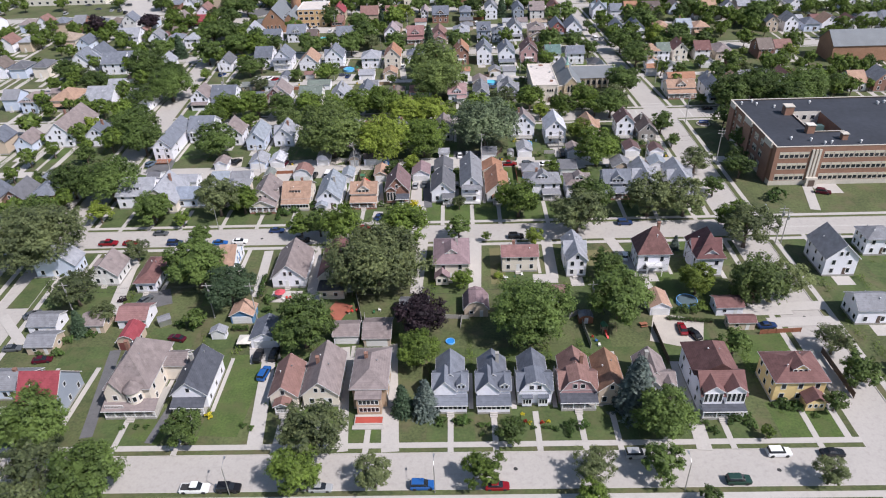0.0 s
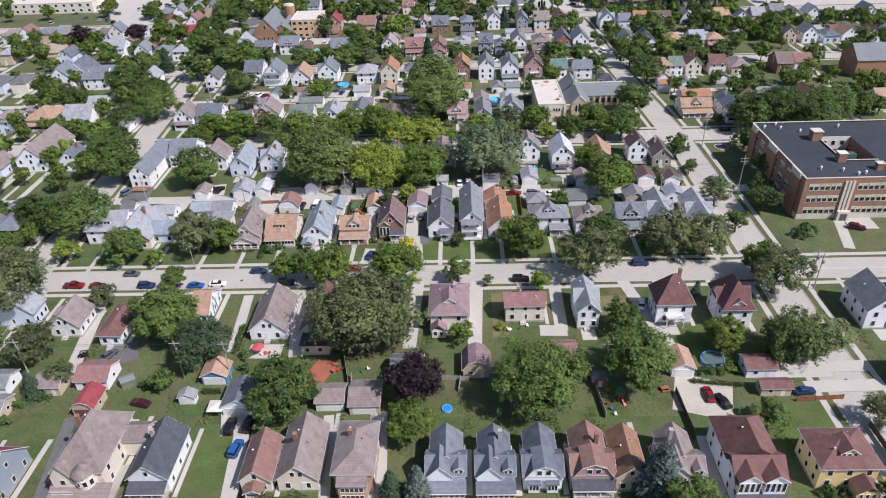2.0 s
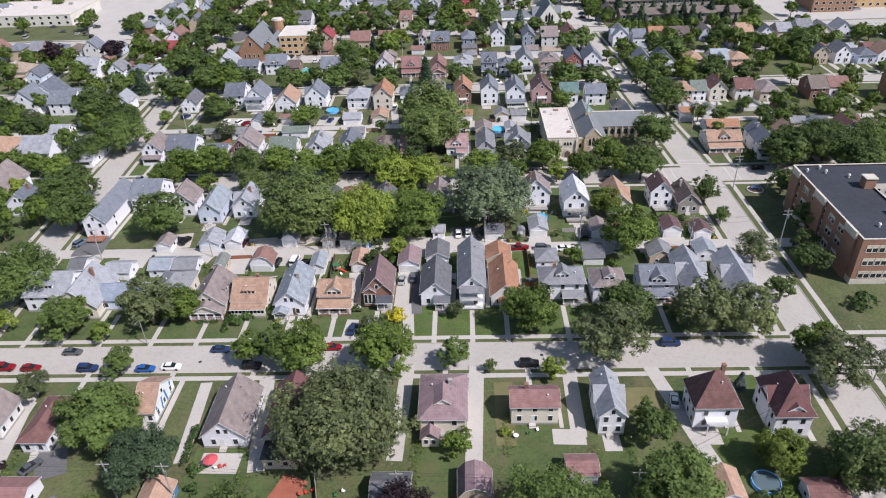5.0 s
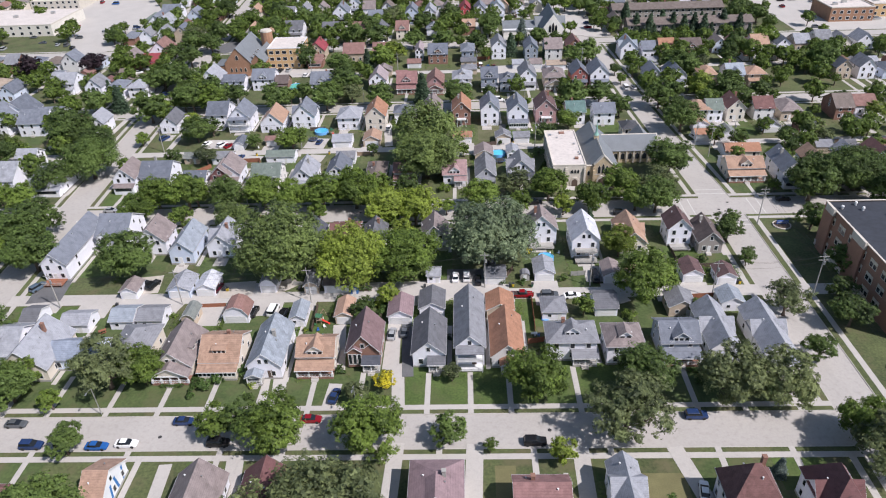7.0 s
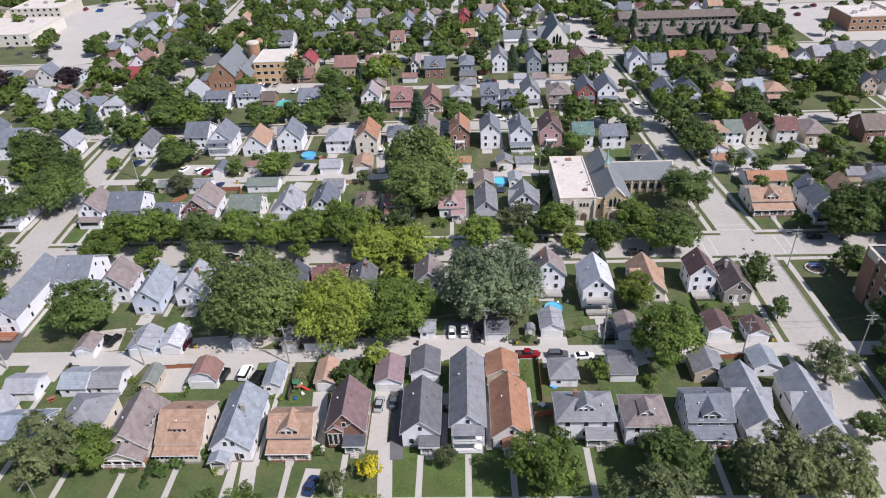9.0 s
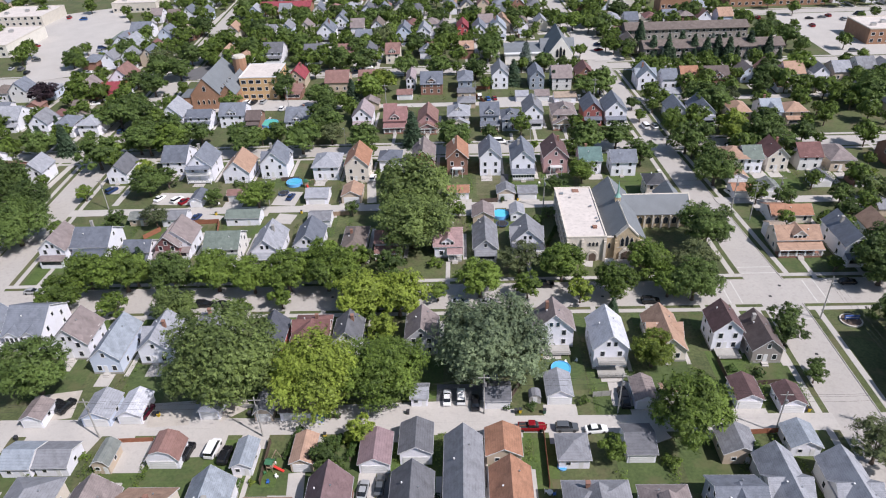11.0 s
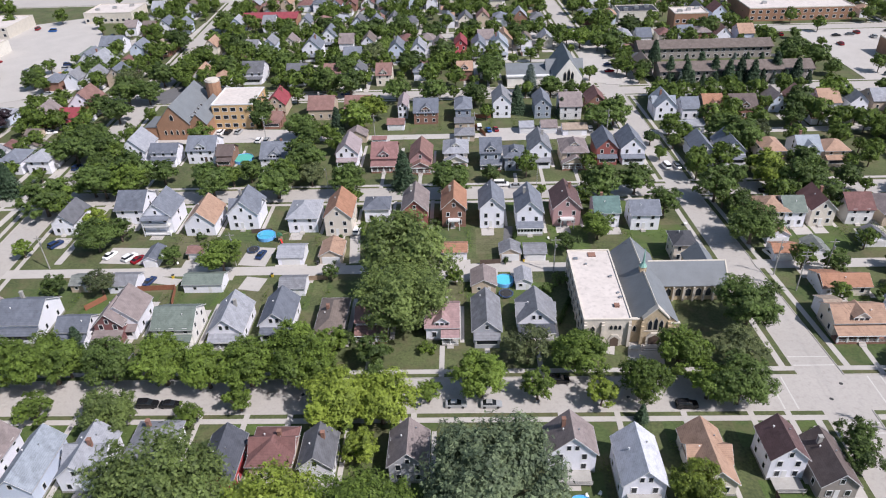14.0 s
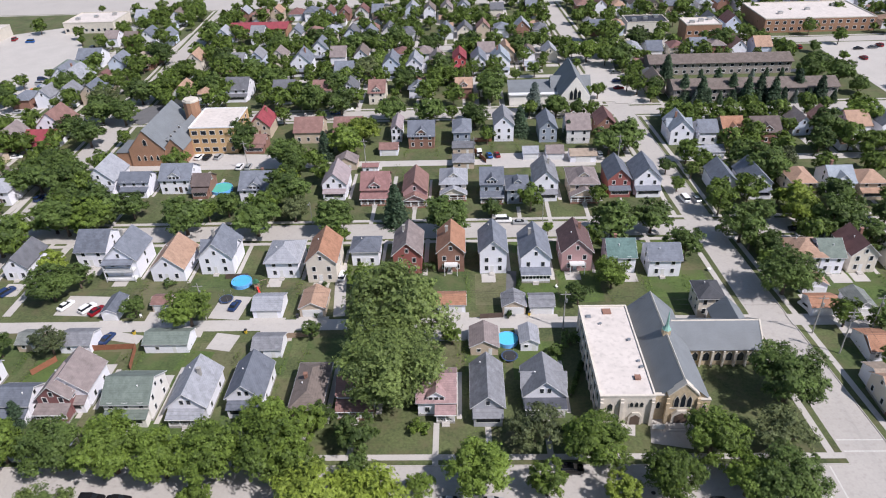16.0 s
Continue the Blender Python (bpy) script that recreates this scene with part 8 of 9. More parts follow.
for k in range(4):
    lancet(bc, -110.5 + 2.3 * k, 404.5, 2.2, 0.8, 2.0)
    dormer(bc, -100.6 - 0.2, 409.0 + 4.2 * k, 7.0, 1.4, 1.6, 1.0, SLATE, CBRICK, True, False)
lancet(bc, -107.0, 404.5, 8.0, 1.2, 2.4)

# ---- pale church with a low wing ----
PALESTONE = material("pale ashlar", (0.74, 0.71, 0.66), 0.85, 0.1, 3, 0.4, 0.2, stain=0.15)
c2 = thing("church", "pale stone church with steep grey roof and low white-edged wing", "church", pose(0, 0, 0))
part("nave_wall", gable_walls(12.0, 26.0, 6.4, 8.0, "y"), PALESTONE, c2, at=Matrix.Translation((52.0, 462.0, 0)))
part("nave_roof", Mesh().extrude(roof_profile(12.0, 6.6, 8.0, 0.3, 0.2), 449.4, 475.2), SLATE, c2, at=Matrix.Translation((52.0, 0, 0)))
part("wing_wall", Mesh().box(26.0, 45.9, 457.0, 470.0, 0, 4.4), PALESTONE, c2)
part("wing_roof", shed_slab(25.6, 46.0, 459.0, 4.9, 470.3, 6.6), SLATE, c2)
part("wing_fascia", Mesh().box(25.6, 46.0, 456.6, 459.0, 4.4, 4.9), TRIM, c2)
for k in (-1, 0, 1):
    lancet(c2, 52.0 + 1.6 * k, 449.0, 5.0, 1.2, 4.0 + (1.2 if k == 0 else 0))
part("door", Mesh().box(50.8, 53.2, 448.8, 448.99, 0, 3.0), material("dark red door paint", (0.16, 0.05, 0.045), 0.6), c2)
part("transept_roof", Mesh().extrude(roof_profile(8.0, 5.6, 4.0, 0.3, 0.2), -8.5, 8.5, "x"), SLATE, c2, at=Matrix.Translation((52.0, 466.0, 0)))
part("transept_wall", gable_walls(8.0, 16.4, 5.4, 3.9, "x"), PALESTONE, c2, at=Matrix.Translation((52.0, 466.0, 0)))

# ---- long apartment rows ----
for ax, ay, al in ((127.5, 463.0, 67.0), (124.0, 497.0, 64.0)):
    ap = thing("apartment_building", "long two-storey brown apartment row with dark grey-brown roof", "building", pose(ax, ay, 0), "apartment rows")
    part("wall", gable_walls(12.0, al, 5.6, 2.2, "x"), wall_mat("greybrown"), ap)
    part("roof", Mesh().extrude(roof_profile(12.0, 5.8, 2.2, 0.8, 0.2), -al / 2 - 0.6, al / 2 + 0.6, "x"), roof_mat("brown"), ap)
    for k in range(18):
        for z in (1.5, 4.2):
            window(ap, -al / 2 + al * (k + 0.5) / 18, -6.0, z, 0, 1.4, 1.3, False)


for k in range(13):
    tree(97.0 + 5.1 * k, 453.6 + 0.8 * (k % 2), 1.9 + 0.25 * (k % 3), "b" if k % 4 == 1 else "c")
for k, (x, y) in enumerate(((88.0, 470.0), (91.5, 480.0), (93.0, 487.0), (134.0, 479.0), (140.5, 480.0), (147.0, 479.5), (156.0, 480.0), (112.0, 480.0))):
    tree(x, y, 2.2, "b" if k % 3 == 0 else "c")
for x, y, w, y2, what in ((256.0, 455.5, 142.0, 536.5, "concrete"), (178.0, 402.0, 34.0, 425.0, "asphalt"), (78.0, 457.0, 15.0, 490.0, "concrete"), (80.0, 506.0, 14.0, 536.0, "asphalt")):
    strip(x, y, x, y2, w, what)


def flat_building(x0, x1, y0, y1, z, mat, roofm, label, bays=6, rows_=2):
    b = thing("flat_roofed_building", label, "building", pose(0, 0, 0), "far flat-roofed buildings")
    part("wall", Mesh().box(x0, x1, y0, y1, 0, z), mat, b)
    part("roof", Mesh().box(x0 + 0.3, x1 - 0.3, y0 + 0.3, y1 - 0.3, z + 0.004, z + 0.05), roofm, b)
    for a, c, d, e in ((x0 - 0.1, x1 + 0.1, y0 - 0.1, y0 + 0.3), (x0 - 0.1, x1 + 0.1, y1 - 0.3, y1 + 0.1), (x0 - 0.1, x0 + 0.3, y0 + 0.3, y1 - 0.3), (x1 - 0.3, x1 + 0.1, y0 + 0.3, y1 - 0.3)):
        part("parapet", Mesh().box(a, c, d, e, z - 0.02, z + 0.5), STONE, b)
    for r in range(rows_):
        for k in range(bays):
            window(b, x0 + (x1 - x0) * (k + 0.5) / bays, y0, 1.9 + 3.3 * r, 0, 1.7, 1.5, False)
    for k in range(3):
        px, py = x0 + (x1 - x0) * (0.2 + 0.3 * k), y0 + (y1 - y0) * (0.3 + 0.2 * k)
        part("roof_unit", Mesh().box(px - 1.2, px + 1.2, py - 0.9, py + 0.9, z, z + 1.4).box(px - 0.6, px + 0.6, py - 0.5, py + 0.5, z + 1.4, z + 1.6), METAL, b)
    return b


flat_building(168, 226, 556, 592, 7, CBRICK, WHITEROOF, "big brown brick hall with pale flat roof", 14)
flat_building(122, 140, 541, 555, 9, CBRICK, WHITEROOF, "brown brick block with pale flat roof", 5)
flat_building(96, 118, 560, 575, 6, WHITEWALL, ROOFTAR, "white low shop building with dark roof", 5, 1)
flat_building(-312, -246, 492, 534, 6.5, WHITEWALL, WHITEROOF, "long pale industrial building with white roof", 12)
flat_building(-296, -262, 560, 590, 6, STONE, WHITEROOF, "pale warehouse with flat roof", 8)
flat_building(-230, -200, 590, 615, 6, CREAMSTONE, WHITEROOF, "pale low warehouse with white roof", 8, 1)
flat_building(209, 233, 472, 496, 7.5, CBRICK, WHITEROOF, "brown brick hall with white roof by the boulevard", 6, 2)
flat_building(236, 262, 480, 505, 7, YBRICK, WHITEROOF, "tan brick block with pale roof by the boulevard", 6, 2)
for bx0, by0, bx1, by1 in ((187.0, 532.0, 201.0, 470.0), (203.0, 532.0, 212.0, 500.0), (188.0, 458.0, 206.0, 457.5)):
    strip(bx0, by0, bx1, by1, 3.2, "grass")
rb = thing("hall", "long building with bright red low roof", "building", pose(-109, 579, 0))
part("wall", gable_walls(14.0, 32.0, 4.6, 2.0, "x"), CBRICK, rb)
part("roof", Mesh().extrude(roof_profile(14.0, 4.8, 2.0, 0.6, 0.2), -16.8, 16.8, "x"), roof_mat("red"), rb)
for k in range(8):
    window(rb, -14 + 4 * k, -7.0, 1.9, 0, 1.6, 1.4, False)
b3 = thing("church", "brick church with grey roof and square brick tower", "church", pose(0, 0, 0))
part("wall", gable_walls(15.0, 34.0, 8.0, 5.5, "x"), CBRICK, b3, at=Matrix.Translation((196.0, 330.0, 0)))
part("roof", Mesh().extrude(roof_profile(15.0, 8.2, 5.5, 0.4, 0.2), -17.4, 17.4, "x"), SLATE, b3, at=Matrix.Translation((196.0, 330.0, 0)))
part("tower", Mesh().box(214.0, 219.0, 322.0, 327.0, 0, 17.0), CBRICK, b3)
part("spire", Mesh().tube([(216.5, 324.5, 17.0), (216.5, 324.5, 17.3), (216.5, 324.5, 24.0)], [3.3, 3.0, 0.1], 8), COPPER, b3)

# ---- painted lines at the church crossing ----
marks = Mesh()
for x in (71.2, 74.0, 92.5, 95.3):
    marks.box(x, x + 0.3, 259.2, 268.8, -0.119, -0.112)
for y in (252.5, 255.2, 272.2, 275.0):
    a, b = right_street(y)
    marks.box(a + 0.3, b - 0.3, y, y + 0.3, -0.119, -0.112)
for y in (172.6, 172.95):
    marks.box(92.0, 150.0, y, y + 0.1, -0.119, -0.112)
tagged(new("road_marking", marks.data("road_marking", material("worn white road paint", (0.50, 0.49, 0.465), 0.8, 0.15, 4, 0.5, 0.0))), "worn white crossing lines on the street", "road marking", "", "structure")
lids = Mesh()
for x, y in ((82.0, 262.0), (86.0, 266.5), (84.0, 240.0), (70.0, 264.0), (40.0, 263.0), (-30.0, 264.5), (20.0, 173.0), (-60.0, 172.0), (84.0, 172.5), (10.0, 85.0), (60.0, 84.0), (-118.0, 172.0), (-119.5, 150.0), (84.5, 130.0)):
    lids.tube([(x, y, -0.121), (x, y, -0.113)], [0.42, 0.42], 12)
tagged(new("manhole_cover", lids.data("manhole_cover", DARK)), "dark iron manhole covers set in the streets", "manhole", "", "structure")

# ---- poles, cables, street lamps ----


def utility_pole(x, y, high=11.0, arms=1):
    p = thing("utility_pole", "weathered wooden utility pole with crossarm", "pole", pose(x, y, 0), "utility poles")
    part("pole", Mesh().tube([(0, 0, -0.1), (0, 0, high)], [0.17, 0.11], 8), GREYWOOD, p)
    for k in range(arms):
        part("crossarm", Mesh().box(-1.2, 1.2, -0.06, 0.06, high - 0.9 - k, high - 0.75 - k), GREYWOOD, p)
    part("transformer", Mesh().tube([(0.3, -0.15, high - 3.0), (0.3, -0.15, high - 2.1)], [0.24, 0.24], 10), METAL, p)
    return Vector((x, y, high - 0.7))


def cables(points, label="sagging black overhead cables"):
    c = thing("overhead_cable", label, "cable", pose(0, 0, 0), "overhead cables")
    wire = MATS.get("cable") or material("cable", (0.03, 0.03, 0.03), 0.6, 0.1, 5, 1, 0.0)
    for a, b in zip(points, points[1:]):
        for off, drop in ((-0.9, 0.0), (0.9, 0.0), (0.0, 1.6)):
            pts = []
            for i in range(9):
                t = i / 8
                q = a.lerp(b, t) + Vector((off * 0.7, off * 0.3, -drop - 4 * t * (1 - t) * 0.9))
                pts.append(q)
            part("wire", Mesh().tube(pts, [0.016] * 9, 4), wire, c)


row_a = [utility_pole(x, y) for x, y in ((-103.2, 216.4), (-70.8, 217.0), (-36.8, 217.0), (8.4, 222.6), (36.0, 222.6), (65.9, 217.0))] + [utility_pole(90.3, 215.5, 13.5, 2)]
cables(row_a)
row_b = [utility_pole(x, y) for x, y in ((-99.8, 134.8), (-63.0, 133.5), (-52.0, 133.0), (-10.0, 131.0), (32.0, 131.0), (92.0, 163.4))]
cables(row_b)
row_c = [utility_pole(x, y) for x, y in ((-112.0, 314.9), (-58.5, 314.9), (-12.0, 314.9), (29.6, 309.8), (87.2, 307.1), (100.4, 306.9))]
cables(row_c)
row_d = [utility_pole(90.2, y, 12.5, 2) for y in (163.0, 252.5, 300.0)]
cables([row_d[0], row_a[-1], row_d[1], row_d[2]])
row_e = [utility_pole(x, 399.6) for x in (-70.0, -28.0, 10.0, 60.0)]
cables(row_e)


def street_lamp(x, y, side):
    p = thing("street_lamp", "grey metal street lamp with curved arm", "street lamp", pose(x, y, 0, 0, 0, 0 if side > 0 else 180), "street lamps")
    part("pole", Mesh().tube([(0, 0, -0.1), (0, 0, 6.0), (0, 0, 7.6)], [0.11, 0.08, 0.06], 8), METAL, p)
    part("arm", Mesh().tube([(0, 0, 7.5), (0, 0.8, 7.9), (0, 1.9, 8.0)], [0.05, 0.045, 0.04], 6), METAL, p)
    part("lamp_head", Mesh().box(-0.14, 0.14, 1.75, 2.4, 7.9, 8.05), METAL, p)


for x, y, s in ((40.9, 79.6, 1), (-67.5, 270.0, -1), (-5.5, 79.6, 1), (-44.3, 79.6, 1), (36.0, 178.3, -1), (-20.0, 178.3, -1), (10.0, 270.0, -1), (-75.0, 178.3, -1), (30.0, 361.0, -1), (-40.0, 361.0, -1), (89.4, 170.0, 1)):
    street_lamp(x, y, s)


# ---- pools, play things, bins ----
def pool(x, y, r, colour, rim=(0.6, 0.65, 0.7), high=1.1):
    p = thing("swimming_pool", "round above-ground pool with turquoise water and pale rim", "pool", pose(x, y, 0), "garden pools")
    m, n = Mesh(), 28
    v = []
    for rr, z in ((r, 0), (r, high), (r + 0.12, high), (r + 0.12, 0)):
        v += [(rr * math.cos(6.28319 * i / n), rr * math.sin(6.28319 * i / n), z) for i in range(n)]
    f = [(k * n + i, ((k + 1) % 4) * n + i, ((k + 1) % 4) * n + (i + 1) % n, k * n + (i + 1) % n) for k in range(4) for i in range(n)]
    part("wall", m.add(v, f), material("pool liner", rim, 0.4, 0.05), p)
    part("water", Mesh().tube([(0, 0, 0.3), (0, 0, high - 0.15)], [r - 0.01, r - 0.01], n), material(f"pool water {colour}", colour, 0.05, 0.06, 2, 0.5, 0.1), p)


pool(25.8, 235.3, 2.1, (0.10, 0.42, 0.60), (0.15, 0.4, 0.75))
pool(-53.5, 330.0, 2.6, (0.08, 0.40, 0.58), (0.15, 0.4, 0.7))
pool(16.0, 305.2, 2.4, (0.10, 0.50, 0.60))
pool(-75.0, 384.5, 3.6, (0.10, 0.42, 0.34), (0.5, 0.6, 0.55))
pool(57.5, 136.5, 2.5, (0.10, 0.14, 0.16), (0.03, 0.08, 0.28), 0.9)


def trampoline(x, y, r):
    p = thing("trampoline", "round dark trampoline with net poles", "trampoline", pose(x, y, 0))
    part("mat", Mesh().tube([(0, 0, 0.75), (0, 0, 0.79)], [r * 0.85, r * 0.85], 24), DARK, p)
    part("pad", Mesh().tube([(0, 0, 0.7), (0, 0, 0.745)], [r, r], 24), material("blue pad", (0.04, 0.07, 0.16), 0.6), p)
    for k in range(6):
        a = k * 1.0472
        part("net_pole", Mesh().tube([(r * math.cos(a), r * math.sin(a), 0), (r * math.cos(a), r * math.sin(a), 2.4)], [0.03, 0.03], 6), METAL, p)


trampoline(16.2, 299.5, 1.9)
trampoline(-55.5, 322.5, 1.8)
trampoline(10.5, 233.0, 1.2)


def bin_(x, y, colour, turn=0):
    b = thing("wheelie_bin", f"{colour} plastic wheelie bin beside the alley", "bin", pose(x, y, 0.03, 0, 0, turn), "bins")
    part("body", Mesh().add([(-0.24, -0.28, 0), (0.24, -0.28, 0), (0.24, 0.28, 0), (-0.24, 0.28, 0), (-0.3, -0.36, 1.0), (0.3, -0.36, 1.0), (0.3, 0.36, 1.0), (-0.3, 0.36, 1.0)], [(0, 3, 2, 1), (4, 5, 6, 7), (0, 1, 5, 4), (1, 2, 6, 5), (2, 3, 7, 6), (3, 0, 4, 7)]),
         material("bin " + colour, dict(black=(0.03, 0.03, 0.035), yellow=(0.6, 0.42, 0.03), green=(0.03, 0.09, 0.05))[colour], 0.5), b)
    part("lid", Mesh().box(-0.33, 0.33, -0.4, 0.4, 1.0, 1.07), material("bin lid", (0.04, 0.04, 0.045), 0.5), b)


for x, y, c in ((-61.5, 222.9, "black"), (-60.6, 222.9, "yellow"), (15.0, 222.8, "black"), (15.9, 222.9, "yellow"), (-7.5, 222.8, "black"), (20.9, 222.7, "green"), (74.8, 222.6, "yellow"), (74.0, 222.6, "black"), (-41.0, 222.8, "black"),
                (-88.0, 216.6, "black"), (-24.0, 216.7, "yellow"), (6.9, 216.6, "black"), (-74.5, 309.4, "yellow"), (-47.0, 309.4, "yellow"), (17.0, 315.2, "black"), (-35.5, 315.1, "black"), (97.8, 315.2, "yellow"), (22.0, 315.1, "yellow")):
    bin_(x, y, c)
tent = thing("canopy", "white square garden canopy on four thin poles", "canopy", pose(-52.0, 122.4, 0))
part("cover", Mesh().add([(-1.7, -1.7, 2.1), (1.7, -1.7, 2.1), (1.7, 1.7, 2.1), (-1.7, 1.7, 2.1), (0, 0, 2.6), (-1.7, -1.7, 2.0), (1.7, -1.7, 2.0), (1.7, 1.7, 2.0), (-1.7, 1.7, 2.0)],
     [(0, 1, 4), (1, 2, 4), (2, 3, 4), (3, 0, 4), (5, 6, 1, 0), (6, 7, 2, 1), (7, 8, 3, 2), (8, 5, 0, 3), (8, 7, 6, 5)]), WHITEWALL, tent)
for sx in (-1.6, 1.6):
    for sy in (-1.6, 1.6):
        part("leg", Mesh().tube([(sx, sy, 0), (sx, sy, 2.05)], [0.03, 0.03], 6), METAL, tent)
um = thing("parasol", "pinkish-red garden parasol open over a patio", "parasol", pose(-47.6, 141.4, 0))
part("pole", Mesh().tube([(0, 0, 0), (0, 0, 2.4)], [0.025, 0.025], 6), METAL, um)
part("cover", Mesh().tube([(0, 0, 2.05), (0, 0, 2.1), (0, 0, 2.6)], [1.5, 1.48, 0.03], 8), material("red canvas", (0.5, 0.08, 0.10), 0.8), um)


def picnic_table(x, y, turn=0):
    p = thing("picnic_table", "small reddish wooden picnic table on the grass", "table", pose(x, y, 0, 0, 0, turn))
    part("tabletop", Mesh().box(-0.9, 0.9, -0.4, 0.4, 0.70, 0.75), CEDAR, p)
    for s in (-1, 1):
        part("bench", Mesh().box(-0.9, 0.9, s * 0.75 - 0.14, s * 0.75 + 0.14, 0.42, 0.46), CEDAR, p)
        part("leg", Mesh().add([(s * 0.6 - 0.04, -0.75, 0), (s * 0.6 + 0.04, -0.75, 0), (s * 0.6 + 0.04, 0.75, 0), (s * 0.6 - 0.04, 0.75, 0), (s * 0.6 - 0.04, -0.3, 0.7), (s * 0.6 + 0.04, -0.3, 0.7), (s * 0.6 + 0.04, 0.3, 0.7), (s * 0.6 - 0.04, 0.3, 0.7)], [(0, 3, 2, 1), (4, 5, 6, 7), (0, 1, 5, 4), (1, 2, 6, 5), (2, 3, 7, 6), (3, 0, 4, 7)]), CEDAR, p)


picnic_table(-76.5, 116.0, 20)
picnic_table(-87.2, 206.0, 30)
picnic_table(44.5, 127.5, 10)



HEDGELEAF = leaf_mat("h").copy()
HEDGELEAF.node_tree.nodes["Noise Texture.002"].inputs["Scale"].default_value = 14.0


def hedge(x0, y0, x1, y1, wide, high, hue="h"):
    """A clipped hedge: a row of dense upright leaf columns."""
    L = math.hypot(x1 - x0, y1 - y0)
    h = thing("hedge", "dense clipped green hedge along a lot line", "hedge", pose(x0, y0, 0, 0, 0, math.degrees(math.atan2(y1 - y0, x1 - x0))), "hedges")
    n = max(2, round(L / (wide * 0.8)))
    co = np.empty(len(CROWNS["bush"][0].vertices) * 3)
    CROWNS["bush"][0].vertices.foreach_get("co", co)
    co, rows_ = co.reshape(-1, 3), []
    for i in range(n):
        t = i * 1.3
        rows_.append(co @ np.array(((math.cos(t), math.sin(t), 0), (-math.sin(t), math.cos(t), 0), (0, 0, 1))) * (wide * 0.62, wide * 0.62, high * 0.62) + (L * (i + 0.5) / n, 0, high * 0.5))
    co = np.concatenate(rows_)
    me = bpy.data.meshes.new("foliage")
    me.from_pydata(co.tolist(), [], np.arange(len(co)).reshape(-1, 3).tolist())
    me.materials.append(HEDGELEAF)
    part("foliage", me, None, h)
    part("stems", Mesh().box(0.1, L - 0.1, -0.06, 0.06, -0.02, high * 0.5), BARK, h)


def bench(x, y, turn=0, mat=None, label="red-stained wooden garden bench on a patio"):
    b = thing("bench", label, "bench", pose(x, y, 0.035, 0, 0, turn), "garden seats")
    m = mat or CEDAR
    part("seat", Mesh().box(-0.75, 0.75, -0.25, 0.25, 0.40, 0.45), m, b)
    part("backrest", Mesh().box(-0.75, 0.75, 0.22, 0.28, 0.46, 0.9), m, b)
    for sx in (-0.65, 0.65):
        part("leg", Mesh().box(sx - 0.04, sx + 0.04, -0.22, 0.22, 0, 0.4), m, b)


def garden_chair(x, y, turn, colour):
    c = thing("garden_chair", f"{colour} plastic garden chair on a patio", "chair", pose(x, y, 0.035, 0, 0, turn), "garden seats")
    m = material("garden plastic " + colour, dict(white=(0.75, 0.75, 0.73), red=(0.5, 0.05, 0.04), green=(0.05, 0.16, 0.07), blue=(0.04, 0.13, 0.4))[colour], 0.4, 0.06)
    part("seat", Mesh().box(-0.27, 0.27, -0.27, 0.27, 0.38, 0.43), m, c)
    part("backrest", Mesh().extrude([(-0.27, 0.43), (0.27, 0.43), (0.22, 0.9), (-0.22, 0.9)], 0.22, 0.27), m, c)
    for sx in (-0.24, 0.24):
        part("leg", Mesh().box(sx - 0.03, sx + 0.03, -0.26, -0.18, 0, 0.38).box(sx - 0.03, sx + 0.03, 0.18, 0.26, 0, 0.38), m, c)


def patio_table(x, y, colour=(0.7, 0.7, 0.68)):
    t = thing("patio_table", "round pale patio table on a single foot", "table", pose(x, y, 0.035), "garden seats")
    m = material("table top %.2f" % colour[0], colour, 0.5, 0.08)
    part("tabletop", Mesh().tube([(0, 0, 0.70), (0, 0, 0.74)], [0.55, 0.55], 16), m, t)
    part("stem", Mesh().tube([(0, 0, 0.03), (0, 0, 0.70)], [0.04, 0.04], 6), METAL, t)
    part("base", Mesh().tube([(0, 0, 0), (0, 0, 0.03)], [0.3, 0.28], 12), METAL, t)


def play_frame(x, y, turn=0):
    p = thing("play_frame", "small wooden play frame with red slide and green roof", "play frame", pose(x, y, 0, 0, 0, turn), "play frames")
    for sx in (-0.6, 0.6):
        for sy in (-0.6, 0.6):
            part("post", Mesh().box(sx - 0.05, sx + 0.05, sy - 0.05, sy + 0.05, 0, 2.3), WOOD, p)
    part("platform", Mesh().box(-0.65, 0.65, -0.65, 0.65, 1.1, 1.18), WOOD, p)
    part("roof", Mesh().extrude([(-0.8, 2.3), (0.8, 2.3), (0, 2.9)], -0.8, 0.8), material("green canvas", (0.04, 0.14, 0.07), 0.7), p)
    part("slide", shed_slab(-0.25, 0.25, -2.6, 0.12, -0.66, 1.2, 0.08), material("red slide plastic", (0.55, 0.04, 0.03), 0.35), p)
    part("beam", Mesh().tube([(0.6, 0, 2.2), (3.0, 0, 2.2)], [0.06, 0.06], 6), WOOD, p)
    for s in (-1, 1):
        part("leg", Mesh().tube([(3.0, 0, 2.2), (3.1, s * 0.8, 0)], [0.05, 0.05], 6), WOOD, p)
    for sx in (1.4, 2.2):
        part("swing", Mesh().box(sx - 0.22, sx + 0.22, -0.09, 0.09, 0.5, 0.54).box(sx - 0.2, sx - 0.185, -0.01, 0.01, 0.54, 2.2).box(sx + 0.185, sx + 0.2, -0.01, 0.01, 0.54, 2.2), DARK, p)


